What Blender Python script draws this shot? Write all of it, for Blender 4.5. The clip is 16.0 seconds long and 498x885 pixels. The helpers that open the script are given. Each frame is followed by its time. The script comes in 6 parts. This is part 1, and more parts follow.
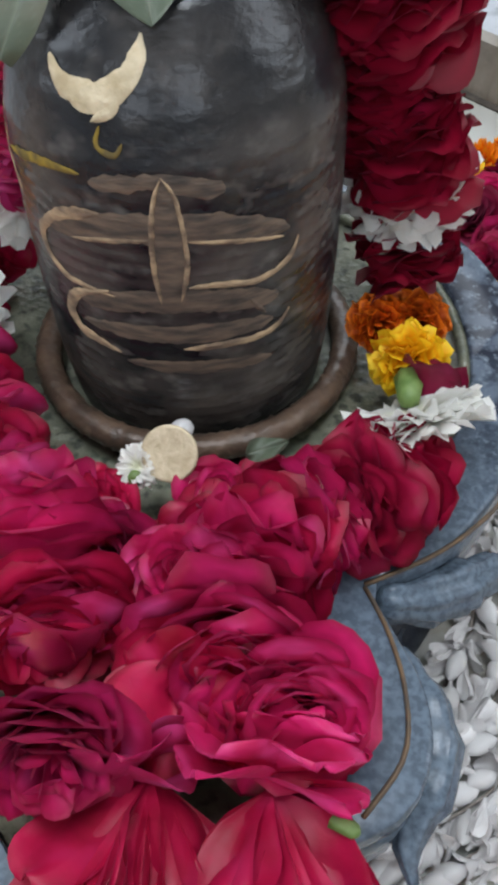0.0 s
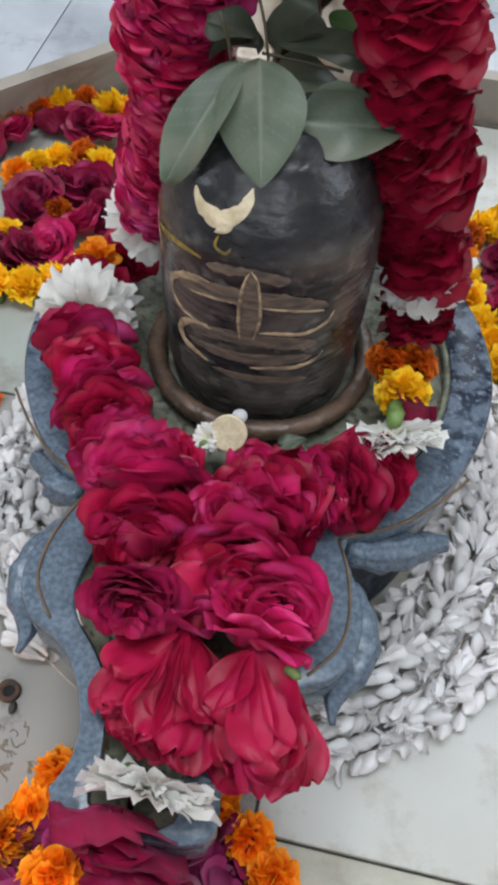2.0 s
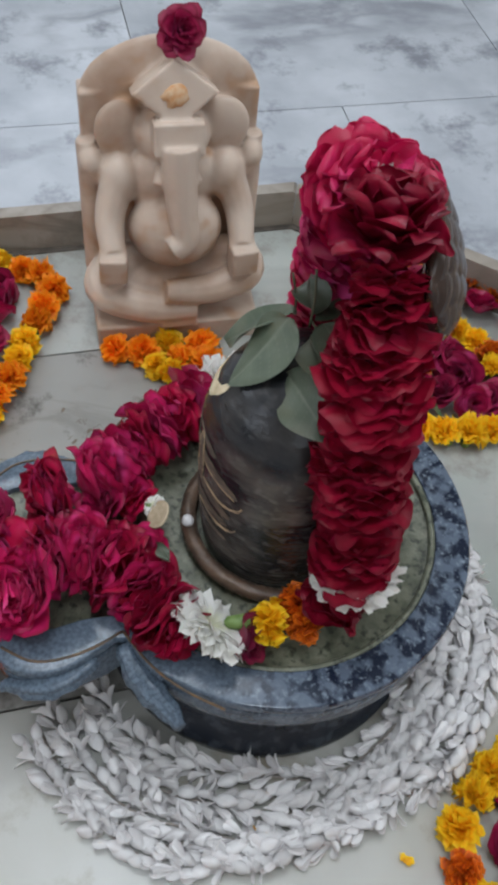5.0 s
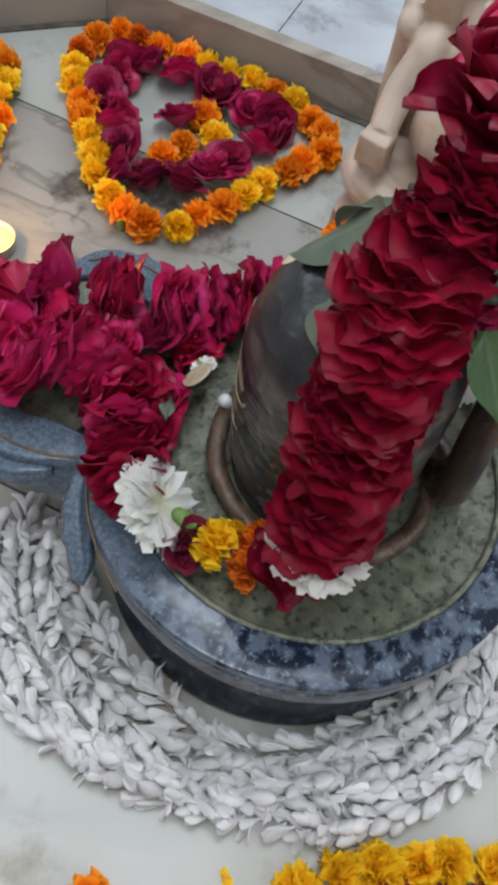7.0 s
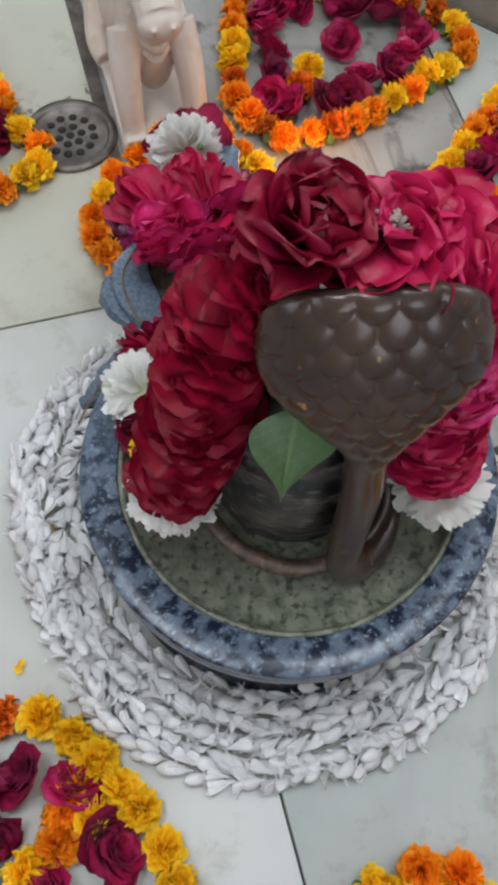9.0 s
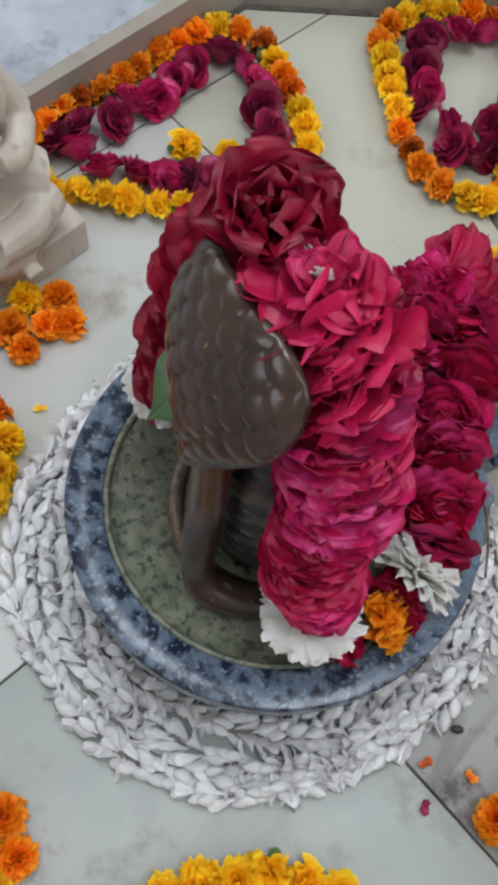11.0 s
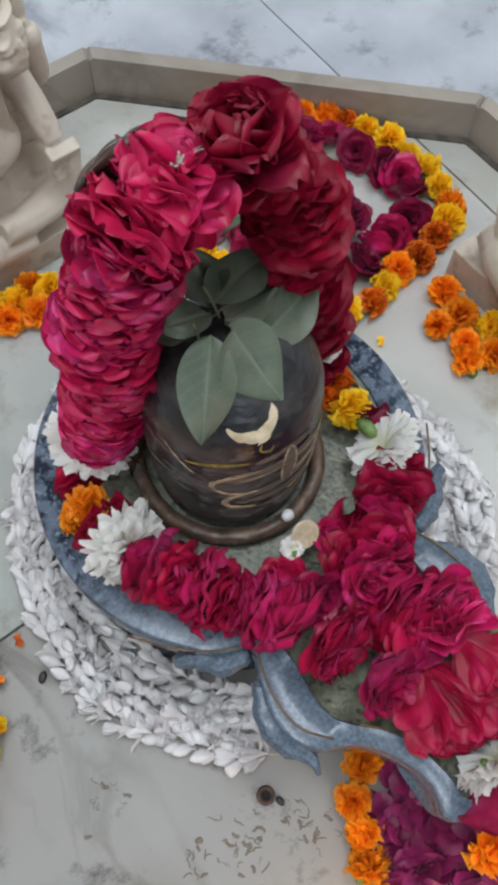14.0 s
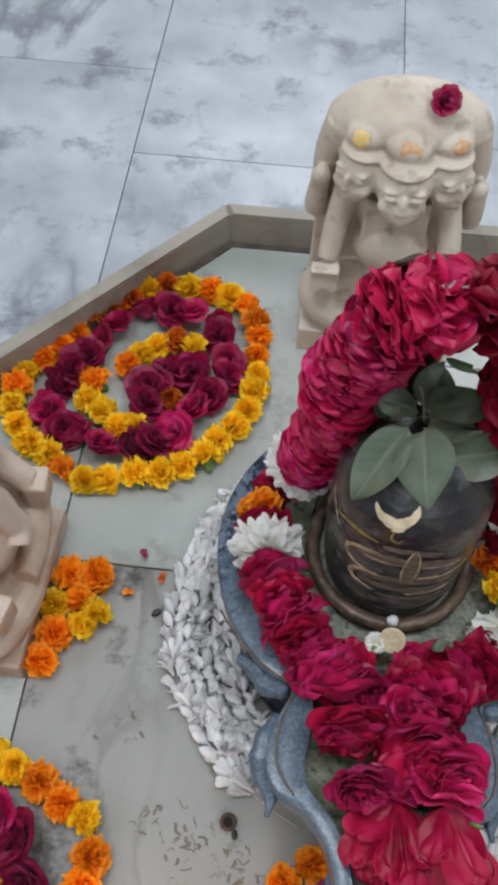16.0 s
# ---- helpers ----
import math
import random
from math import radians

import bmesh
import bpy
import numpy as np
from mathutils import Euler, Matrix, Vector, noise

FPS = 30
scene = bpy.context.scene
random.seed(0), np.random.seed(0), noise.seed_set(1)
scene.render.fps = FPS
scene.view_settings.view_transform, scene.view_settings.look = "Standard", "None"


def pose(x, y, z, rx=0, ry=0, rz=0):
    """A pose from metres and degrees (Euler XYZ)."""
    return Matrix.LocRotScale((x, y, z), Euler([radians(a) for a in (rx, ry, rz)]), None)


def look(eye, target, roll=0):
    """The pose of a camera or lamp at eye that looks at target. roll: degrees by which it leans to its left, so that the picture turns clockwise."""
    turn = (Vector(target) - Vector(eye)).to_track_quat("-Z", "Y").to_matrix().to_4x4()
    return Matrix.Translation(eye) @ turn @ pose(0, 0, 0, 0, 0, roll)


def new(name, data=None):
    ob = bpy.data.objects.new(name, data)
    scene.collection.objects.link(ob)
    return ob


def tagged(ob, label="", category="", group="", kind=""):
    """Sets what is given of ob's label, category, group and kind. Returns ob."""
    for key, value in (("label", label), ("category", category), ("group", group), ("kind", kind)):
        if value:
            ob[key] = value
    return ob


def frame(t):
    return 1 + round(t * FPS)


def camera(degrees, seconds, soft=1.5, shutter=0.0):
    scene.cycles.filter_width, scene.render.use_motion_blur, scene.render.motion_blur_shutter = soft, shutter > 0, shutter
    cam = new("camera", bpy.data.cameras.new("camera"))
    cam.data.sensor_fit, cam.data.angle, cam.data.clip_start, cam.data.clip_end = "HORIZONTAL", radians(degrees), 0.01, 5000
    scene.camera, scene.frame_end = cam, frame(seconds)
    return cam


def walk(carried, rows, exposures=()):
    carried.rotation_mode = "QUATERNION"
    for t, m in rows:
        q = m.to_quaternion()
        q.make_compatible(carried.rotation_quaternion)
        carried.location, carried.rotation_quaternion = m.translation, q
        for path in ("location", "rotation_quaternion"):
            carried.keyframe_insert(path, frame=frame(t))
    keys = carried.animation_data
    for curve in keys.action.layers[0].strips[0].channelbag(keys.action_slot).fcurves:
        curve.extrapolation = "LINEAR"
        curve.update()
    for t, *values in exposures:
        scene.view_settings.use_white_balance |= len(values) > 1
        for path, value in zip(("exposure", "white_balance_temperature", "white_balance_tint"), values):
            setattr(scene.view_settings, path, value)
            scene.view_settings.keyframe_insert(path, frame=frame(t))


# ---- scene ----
cam = camera(30.9, 16.0, soft=4.0)
EXPO = 0.0
LIFT = [(0.0, 0.10), (0.5, 0.15), (1.0, 0.20), (1.5, 0.18), (2.0, 0.08), (3.0, -0.10), (4.5, -0.28), (7.0, -0.14), (7.5, -0.34), (8.0, -0.22), (8.5, -0.08), (9.0, -0.12), (11.5, -0.12), (12.5, -0.24), (13.5, -0.08), (14.5, -0.06), (16.0, -0.16)]
PATH = [
    (0, (0.045, -0.326, 0.463), (-0.034, 0.964, -1.064), -1.2),
    (0.5, (0.051, -0.403, 0.495), (-0.046, 0.898, -1.021), -1.4),
    (1, (0.059, -0.439, 0.582), (-0.033, 0.843, -0.951), -0.6),
    (1.5, (0.057, -0.461, 0.623), (-0.045, 0.752, -0.964), -0.7),
    (2, (0.062, -0.418, 0.631), (-0.118, 0.734, -0.994), 4.2),
    (2.5, (0.197, -0.322, 0.679), (-0.451, 0.603, -0.972), 1.7),
    (3, (0.258, -0.323, 0.711), (-0.494, 0.521, -0.94), 0.1),
    (3.5, (0.306, -0.322, 0.776), (-0.529, 0.451, -0.869), -2.8),
    (4, (0.378, -0.256, 0.829), (-0.574, 0.448, -0.783), 1.9),
    (4.5, (0.393, -0.19, 0.815), (-0.675, 0.357, -0.784), 2.8),
    (4.7, (0.383, -0.178, 0.803), (-0.723, 0.298, -0.794), 4.9),
    (6.8, (0.355, 0.014, 0.707), (-0.752, -0.133, -0.953), 11.4),
    (7, (0.328, 0.032, 0.696), (-0.67, -0.222, -1.018), 12.7),
    (7.5, (0.268, 0.093, 0.718), (-0.568, -0.332, -1.049), 13.2),
    (8, (0.233, 0.136, 0.732), (-0.499, -0.367, -1.06), 13.2),
    (8.5, (0.183, 0.198, 0.766), (-0.312, -0.493, -1.044), 10.3),
    (9, (0.126, 0.251, 0.798), (-0.156, -0.533, -1.021), 5.0),
    (9.2, (0.086, 0.257, 0.788), (-0.111, -0.551, -1.031), 3.3),
    (11.3, (-0.161, 0.2, 0.804), (0.492, -0.356, -1.003), 9.5),
    (11.5, (-0.169, 0.17, 0.795), (0.533, -0.262, -1.027), 7.1),
    (12, (-0.197, 0.123, 0.804), (0.608, -0.049, -1.019), 3.5),
    (12.5, (-0.247, 0.041, 0.834), (0.584, 0.063, -0.984), 6.3),
    (13, (-0.229, -0.026, 0.819), (0.548, 0.251, -1.003), 3.6),
    (13.5, (-0.179, -0.118, 0.814), (0.45, 0.392, -1.015), 1.9),
    (14, (-0.181, -0.241, 0.843), (0.349, 0.397, -0.977), 3.1),
    (14.5, (-0.185, -0.332, 0.88), (0.243, 0.411, -0.927), 3.4),
    (15, (-0.145, -0.365, 0.872), (0.129, 0.511, -0.904), 3.2),
    (15.5, (-0.135, -0.373, 0.877), (-0.033, 0.565, -0.887), 3.9),
    (16, (-0.111, -0.391, 0.923), (-0.186, 0.699, -0.752), 2.4),
]
walk(cam, [(t, look(eye, target, roll)) for t, eye, target, roll in PATH], [(t, EXPO + e) for t, e in LIFT])

# ---- light ----
world = bpy.data.worlds.new("world")
scene.world = world
world.use_nodes = True
_wn = world.node_tree.nodes
_sky = _wn.new("ShaderNodeTexSky")
_sky.sky_type = "NISHITA"
_sky.sun_disc = False
_sky.sun_elevation, _sky.sun_rotation = radians(50), radians(200)
world.node_tree.links.new(_sky.outputs[0], _wn["Background"].inputs[0])
_wn["Background"].inputs[1].default_value = 0.1

ROOM = 2.3          # half width of the shrine room
CEIL = 3.0
# North, east and west openings are unseen, added for even light.
OPENINGS = [("south", -1.0, 0.95), ("south", 0.7, 0.95), ("north", 0.0, 1.2), ("east", 0.2, 1.2), ("west", 0.0, 1.2)]
OPEN_LOW, OPEN_HIGH = 0.9, 2.7
LAMP_WATTS = {"south": 15.0, "north": 24.0, "east": 18.0, "west": 18.0}
SKYLIGHTS = [(-0.62, -0.15, 0.55, 0.9), (0.50, -0.15, 0.55, 0.9)]     # openings in the ceiling: x, y, width, depth
SKY_WATTS = 30.0
SIDES = {"south": (0, -1), "north": (0, 1), "east": (1, 0), "west": (-1, 0)}


def assumed_window_lamp(side, along, width):
    """Sky light put into an unseen, assumed window opening, as wide and high as the opening."""
    dx, dy = SIDES[side]
    data = bpy.data.lights.new("assumed_window_light", "AREA")
    data.shape, data.size, data.size_y = "RECTANGLE", width, OPEN_HIGH - OPEN_LOW
    data.energy, data.color = LAMP_WATTS[side] * width, (0.86, 0.93, 1.0)
    ob = new("assumed_window_light", data)
    z = (OPEN_LOW + OPEN_HIGH) / 2
    eye = Vector((dx * (ROOM + 0.05) + abs(dy) * along, dy * (ROOM + 0.05) + abs(dx) * along, z))
    ob.matrix_world = look(eye, eye - Vector((dx, dy, 0)))


for _side, _along, _width in OPENINGS:
    assumed_window_lamp(_side, _along, _width)
for _x, _y, _w, _d in SKYLIGHTS:
    _data = bpy.data.lights.new("skylight", "AREA")
    _data.shape, _data.size, _data.size_y, _data.energy, _data.color = "RECTANGLE", _w, _d, SKY_WATTS, (0.86, 0.93, 1.0)
    _ob = new("skylight", _data)
    _ob.matrix_world = look((_x, _y, CEIL + 0.05), (_x, _y, 0.0))


# ---- materials ----
def material(name, color, rough=0.5, metal=0.0, second=None, scale=40.0, detail=4.0, mix=(0.35, 0.65), bump=0.0, bump_scale=200.0,
             vary=0.0, spec=0.5, sheen=0.0, sheen_tint=(1, 1, 1), coat=0.0, sub=0.0, fleck=None, fleck_scale=300.0, fleck_at=(0.6, 0.7), stretch=(1, 1, 1), island=False, through_light=0.0, edge=None, edge_at=(0.62, 1.0), root_tint=None, washed=None):
    """A surface with two scales of variation in its colour, fine relief, and a small difference from piece to piece."""
    m = bpy.data.materials.new(name)
    m.use_nodes = True
    nt = m.node_tree
    n, link = nt.nodes, nt.links.new
    b = n["Principled BSDF"]
    coord = n.new("ShaderNodeTexCoord")
    mapping = n.new("ShaderNodeMapping")
    mapping.inputs["Scale"].default_value = stretch
    link(coord.outputs["Object"], mapping.inputs["Vector"])
    where = mapping.outputs["Vector"]
    info = None
    if vary:
        if island:
            info = n.new("ShaderNodeNewGeometry").outputs["Random Per Island"]
        else:
            info = n.new("ShaderNodeObjectInfo").outputs["Random"]
        add = n.new("ShaderNodeVectorMath")
        add.operation = "MULTIPLY_ADD"
        add.inputs[1].default_value = (1, 1, 1)
        mul = n.new("ShaderNodeMath")
        mul.operation = "MULTIPLY"
        mul.inputs[1].default_value = 7.3
        link(info, mul.inputs[0])
        link(where, add.inputs[0])
        link(mul.outputs[0], add.inputs[2])
        where = add.outputs[0]

    def noise_tex(sc, det):
        t = n.new("ShaderNodeTexNoise")
        t.inputs["Scale"].default_value = sc
        t.inputs["Detail"].default_value = det
        link(where, t.inputs["Vector"])
        return t.outputs["Fac"]

    def ramp(fac, lo, hi):
        r = n.new("ShaderNodeMapRange")
        r.inputs["From Min"].default_value, r.inputs["From Max"].default_value = lo, hi
        link(fac, r.inputs["Value"])
        return r.outputs["Result"]

    def blend(fac, a, c, mode="MIX"):
        x = n.new("ShaderNodeMix")
        x.data_type, x.blend_type = "RGBA", mode
        for sock, v in ((x.inputs["Factor"], fac), (x.inputs["A"], a), (x.inputs["B"], c)):
            if isinstance(v, (int, float)):
                sock.default_value = v
            elif isinstance(v, tuple):
                sock.default_value = (*v[:3], 1)
            else:
                link(v, sock)
        return x.outputs["Result"]

    col = tuple(color)
    keep = None
    if washed:
        sep = n.new("ShaderNodeSeparateXYZ")
        link(coord.outputs["Object"], sep.inputs[0])
        wob = n.new("ShaderNodeMath")
        wob.operation = "MULTIPLY_ADD"
        wob.inputs[1].default_value = 0.022
        link(noise_tex(18.0, 4.0), wob.inputs[0])
        link(sep.outputs["Z"], wob.inputs[2])
        keep = ramp(wob.outputs[0], washed[1] + 0.011, washed[0] + 0.011)

    def held(fac):
        if keep is None:
            return fac
        mul = n.new("ShaderNodeMath")
        mul.operation = "MULTIPLY"
        link(fac, mul.inputs[0])
        link(ramp_out(n, link, keep, 0.25, 1.0), mul.inputs[1])
        return mul.outputs[0]

    if second:
        col = blend(held(ramp(noise_tex(scale, detail), *mix)), col, tuple(second))
    if fleck:
        col = blend(held(ramp(noise_tex(fleck_scale, 2.0), *fleck_at)), col, tuple(fleck))
    if edge or root_tint:
        attr = n.new("ShaderNodeAttribute")
        attr.attribute_name = "along"
        if edge:
            col = blend(ramp(attr.outputs["Fac"], *edge_at), col, tuple(edge))
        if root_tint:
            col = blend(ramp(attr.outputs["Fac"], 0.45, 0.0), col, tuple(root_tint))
    if vary:
        hsv = n.new("ShaderNodeHueSaturation")
        if isinstance(col, tuple):
            hsv.inputs["Color"].default_value = (*col, 1)
        else:
            link(col, hsv.inputs["Color"])
        link(ramp_out(n, link, info, 1 - vary, 1 + vary), hsv.inputs["Value"])
        col = hsv.outputs["Color"]
    if isinstance(col, tuple):
        b.inputs["Base Color"].default_value = (*col, 1)
    else:
        link(col, b.inputs["Base Color"])
    b.inputs["Roughness"].default_value = rough
    b.inputs["Metallic"].default_value = metal
    b.inputs["Specular IOR Level"].default_value = spec
    b.inputs["Sheen Weight"].default_value = sheen
    b.inputs["Sheen Tint"].default_value = (*sheen_tint, 1)
    b.inputs["Coat Weight"].default_value = coat
    b.inputs["Coat Roughness"].default_value = 0.12
    if sub:
        b.inputs["Subsurface Weight"].default_value = sub
        b.inputs["Subsurface Radius"].default_value = (0.006, 0.004, 0.003)
    if bump:
        bp = n.new("ShaderNodeBump")
        bp.inputs["Strength"].default_value = bump
        bp.inputs["Distance"].default_value = 0.002
        link(noise_tex(bump_scale, 4.0), bp.inputs["Height"])
        link(bp.outputs["Normal"], b.inputs["Normal"])
    if through_light:
        tr = n.new("ShaderNodeBsdfTranslucent")
        if isinstance(col, tuple):
            tr.inputs["Color"].default_value = (*col, 1)
        else:
            link(col, tr.inputs["Color"])
        ms = n.new("ShaderNodeMixShader")
        ms.inputs[0].default_value = through_light
        link(b.outputs[0], ms.inputs[1])
        link(tr.outputs[0], ms.inputs[2])
        link(ms.outputs[0], n["Material Output"].inputs["Surface"])
    return m


def ramp_out(n, link, fac, lo, hi):
    r = n.new("ShaderNodeMapRange")
    r.inputs["To Min"].default_value, r.inputs["To Max"].default_value = lo, hi
    link(fac, r.inputs["Value"])
    return r.outputs["Result"]


def veined(name, base, vein, scale, warp, width, rough, patch, patch_scale=3.0, vary=0.06, stain=None, strength=0.8, stain_at=(0.54, 0.78)):
    """Polished marble: cloudy patches, and thin wandering veins."""
    m = material(name, base, rough=rough, second=patch, scale=patch_scale, detail=6.0, mix=(0.3, 0.75), bump=0.05, bump_scale=90, vary=vary)
    n, link = m.node_tree.nodes, m.node_tree.links.new
    b = n["Principled BSDF"]
    col = b.inputs["Base Color"].links[0].from_socket
    coord = n.new("ShaderNodeTexCoord")
    geo = n.new("ShaderNodeNewGeometry")
    info = n.new("ShaderNodeObjectInfo")
    shift = n.new("ShaderNodeVectorMath")
    shift.operation = "ADD"
    comb = n.new("ShaderNodeCombineXYZ")
    mul = n.new("ShaderNodeMath")
    mul.operation = "MULTIPLY"
    mul.inputs[1].default_value = 31.0
    link(info.outputs["Random"], mul.inputs[0])
    for k in range(3):
        link(mul.outputs[0], comb.inputs[k])
    turn = n.new("ShaderNodeMapping")
    turn.inputs["Rotation"].default_value = (0, 0, 0.6)
    turn.inputs["Scale"].default_value = (1.0, 0.42, 1.0)
    link(geo.outputs["Position"], turn.inputs["Vector"])
    link(turn.outputs["Vector"], shift.inputs[0])
    link(comb.outputs[0], shift.inputs[1])
    nz = n.new("ShaderNodeTexNoise")
    nz.inputs["Scale"].default_value, nz.inputs["Detail"].default_value, nz.inputs["Distortion"].default_value = scale, 7.0, warp
    link(shift.outputs[0], nz.inputs["Vector"])
    sub = n.new("ShaderNodeMath")
    sub.operation = "SUBTRACT"
    sub.inputs[1].default_value = 0.5
    link(nz.outputs["Fac"], sub.inputs[0])
    ab = n.new("ShaderNodeMath")
    ab.operation = "ABSOLUTE"
    link(sub.outputs[0], ab.inputs[0])
    r = n.new("ShaderNodeMapRange")
    r.inputs["From Min"].default_value, r.inputs["From Max"].default_value = 0.0, width
    r.inputs["To Min"].default_value, r.inputs["To Max"].default_value = strength, 0.0
    link(ab.outputs[0], r.inputs["Value"])
    big = n.new("ShaderNodeTexNoise")
    big.inputs["Scale"].default_value = scale * 0.7
    link(shift.outputs[0], big.inputs["Vector"])
    r2 = n.new("ShaderNodeMapRange")
    r2.inputs["From Min"].default_value, r2.inputs["From Max"].default_value = 0.4, 0.62
    link(big.outputs["Fac"], r2.inputs["Value"])
    both = n.new("ShaderNodeMath")
    both.operation = "MULTIPLY"
    link(r.outputs["Result"], both.inputs[0])
    link(r2.outputs["Result"], both.inputs[1])
    x = n.new("ShaderNodeMix")
    x.data_type = "RGBA"
    link(both.outputs[0], x.inputs["Factor"])
    link(col, x.inputs["A"])
    x.inputs["B"].default_value = (*vein, 1)
    out = x.outputs["Result"]
    if stain:
        st = n.new("ShaderNodeTexNoise")
        st.inputs["Scale"].default_value, st.inputs["Detail"].default_value, st.inputs["Roughness"].default_value = 9.0, 8.0, 0.7
        link(geo.outputs["Position"], st.inputs["Vector"])
        r3 = n.new("ShaderNodeMapRange")
        r3.inputs["From Min"].default_value, r3.inputs["From Max"].default_value = stain_at
        link(st.outputs["Fac"], r3.inputs["Value"])
        y = n.new("ShaderNodeMix")
        y.data_type = "RGBA"
        link(r3.outputs["Result"], y.inputs["Factor"])
        link(out, y.inputs["A"])
        y.inputs["B"].default_value = (*stain, 1)
        out = y.outputs["Result"]
    link(out, b.inputs["Base Color"])
    return m


M_OUTER = veined("white_veined_marble", (0.455, 0.475, 0.515), (0.15, 0.16, 0.19), 5.0, 0.25, 0.045, 0.28, (0.285, 0.305, 0.34), 9.0, 0.07, (0.17, 0.18, 0.21), 0.85, (0.53, 0.66))
M_INNER = veined("pale_green_marble", (0.41, 0.42, 0.40), (0.25, 0.255, 0.24), 4.0, 0.6, 0.06, 0.45, (0.285, 0.315, 0.285), 6.0, 0.08, (0.19, 0.165, 0.135), 0.5, (0.52, 0.70))
M_INNER_WHITE = veined("white_platform_marble", (0.495, 0.498, 0.485), (0.31, 0.31, 0.31), 4.0, 0.6, 0.06, 0.38, (0.40, 0.395, 0.345), 5.0, 0.05, (0.30, 0.26, 0.20), 0.5, (0.53, 0.70))
M_INNER_WARM = veined("yellowish_marble", (0.44, 0.43, 0.355), (0.31, 0.30, 0.25), 4.0, 0.6, 0.05, 0.50, (0.375, 0.37, 0.30), 4.0, 0.05, (0.24, 0.21, 0.16), 0.5)
M_INNER_DIRTY = veined("soiled_marble", (0.30, 0.295, 0.278), (0.13, 0.12, 0.105), 9.0, 1.8, 0.05, 0.5, (0.235, 0.225, 0.205), 7.0, 0.05, (0.06, 0.05, 0.042), 0.75, (0.545, 0.64))
M_KERB = veined("brownish_marble", (0.305, 0.265, 0.222), (0.18, 0.15, 0.12), 6.0, 1.2, 0.05, 0.45, (0.25, 0.22, 0.19), 9.0, 0.08, (0.14, 0.115, 0.09))
M_JOINT = material("dirty_joint", (0.11, 0.092, 0.075), 0.9, second=(0.05, 0.042, 0.035), scale=60)
M_GRIME = material("dried_grime", (0.15, 0.12, 0.095), 0.9, second=(0.19, 0.16, 0.13), scale=160)
M_STATUE = material("old_cream_marble", (0.57, 0.50, 0.42), 0.5, second=(0.38, 0.30, 0.23), scale=13, mix=(0.40, 0.74), detail=8, bump=0.25, bump_scale=60, sub=0.1, vary=0.07, fleck=(0.30, 0.24, 0.19), fleck_scale=38, fleck_at=(0.58, 0.74))
M_STATUE_PINK = material("pinkish_marble", (0.56, 0.45, 0.37), 0.48, second=(0.37, 0.24, 0.165), scale=13, mix=(0.42, 0.70), detail=8, bump=0.25, bump_scale=60, sub=0.1, vary=0.05, fleck=(0.44, 0.26, 0.15), fleck_scale=26, fleck_at=(0.60, 0.78))
M_STATUE_WHITE = material("pale_rosy_marble", (0.60, 0.52, 0.46), 0.45, second=(0.50, 0.36, 0.28), scale=14, mix=(0.45, 0.80), detail=8, bump=0.2, bump_scale=60, sub=0.1, vary=0.04, fleck=(0.46, 0.28, 0.17), fleck_scale=22, fleck_at=(0.62, 0.82))
M_WALL = material("lime_plaster", (0.62, 0.6, 0.56), 0.9, second=(0.5, 0.48, 0.44), scale=3, bump=0.3, bump_scale=30)
M_LINGAM = material("black_turned_stone", (0.012, 0.0125, 0.0150), 0.27, second=(0.098, 0.084, 0.074), scale=26, mix=(0.40, 0.70), detail=14, bump=0.5, bump_scale=110, stretch=(1, 1, 1.5), spec=0.45, fleck=(0.135, 0.122, 0.112), fleck_scale=85, fleck_at=(0.54, 0.80), washed=(0.288, 0.306))
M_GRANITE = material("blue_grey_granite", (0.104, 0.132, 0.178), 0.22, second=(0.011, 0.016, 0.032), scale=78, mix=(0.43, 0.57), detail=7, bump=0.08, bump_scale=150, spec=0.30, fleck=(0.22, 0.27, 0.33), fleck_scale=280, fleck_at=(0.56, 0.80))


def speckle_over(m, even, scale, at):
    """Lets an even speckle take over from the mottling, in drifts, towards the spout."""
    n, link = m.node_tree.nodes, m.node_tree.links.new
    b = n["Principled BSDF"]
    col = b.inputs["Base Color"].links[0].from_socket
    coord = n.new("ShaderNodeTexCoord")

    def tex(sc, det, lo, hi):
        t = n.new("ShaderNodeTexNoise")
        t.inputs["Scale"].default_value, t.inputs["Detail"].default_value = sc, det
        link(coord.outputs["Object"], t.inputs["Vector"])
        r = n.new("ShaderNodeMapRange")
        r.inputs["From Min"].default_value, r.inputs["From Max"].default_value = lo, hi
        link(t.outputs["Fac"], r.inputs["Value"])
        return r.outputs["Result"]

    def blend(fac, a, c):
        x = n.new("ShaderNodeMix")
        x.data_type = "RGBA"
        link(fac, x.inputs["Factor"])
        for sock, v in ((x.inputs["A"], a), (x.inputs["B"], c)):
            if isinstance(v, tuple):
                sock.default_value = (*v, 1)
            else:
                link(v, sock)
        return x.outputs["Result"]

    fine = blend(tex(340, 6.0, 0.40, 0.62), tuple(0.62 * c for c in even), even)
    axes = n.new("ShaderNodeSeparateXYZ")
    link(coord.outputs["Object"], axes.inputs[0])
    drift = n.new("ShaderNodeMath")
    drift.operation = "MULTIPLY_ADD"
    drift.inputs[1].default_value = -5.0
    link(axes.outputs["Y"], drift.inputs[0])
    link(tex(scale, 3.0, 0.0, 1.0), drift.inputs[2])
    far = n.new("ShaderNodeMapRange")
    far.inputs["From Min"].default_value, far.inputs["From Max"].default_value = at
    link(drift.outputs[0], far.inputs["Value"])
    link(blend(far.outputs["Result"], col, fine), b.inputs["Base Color"])


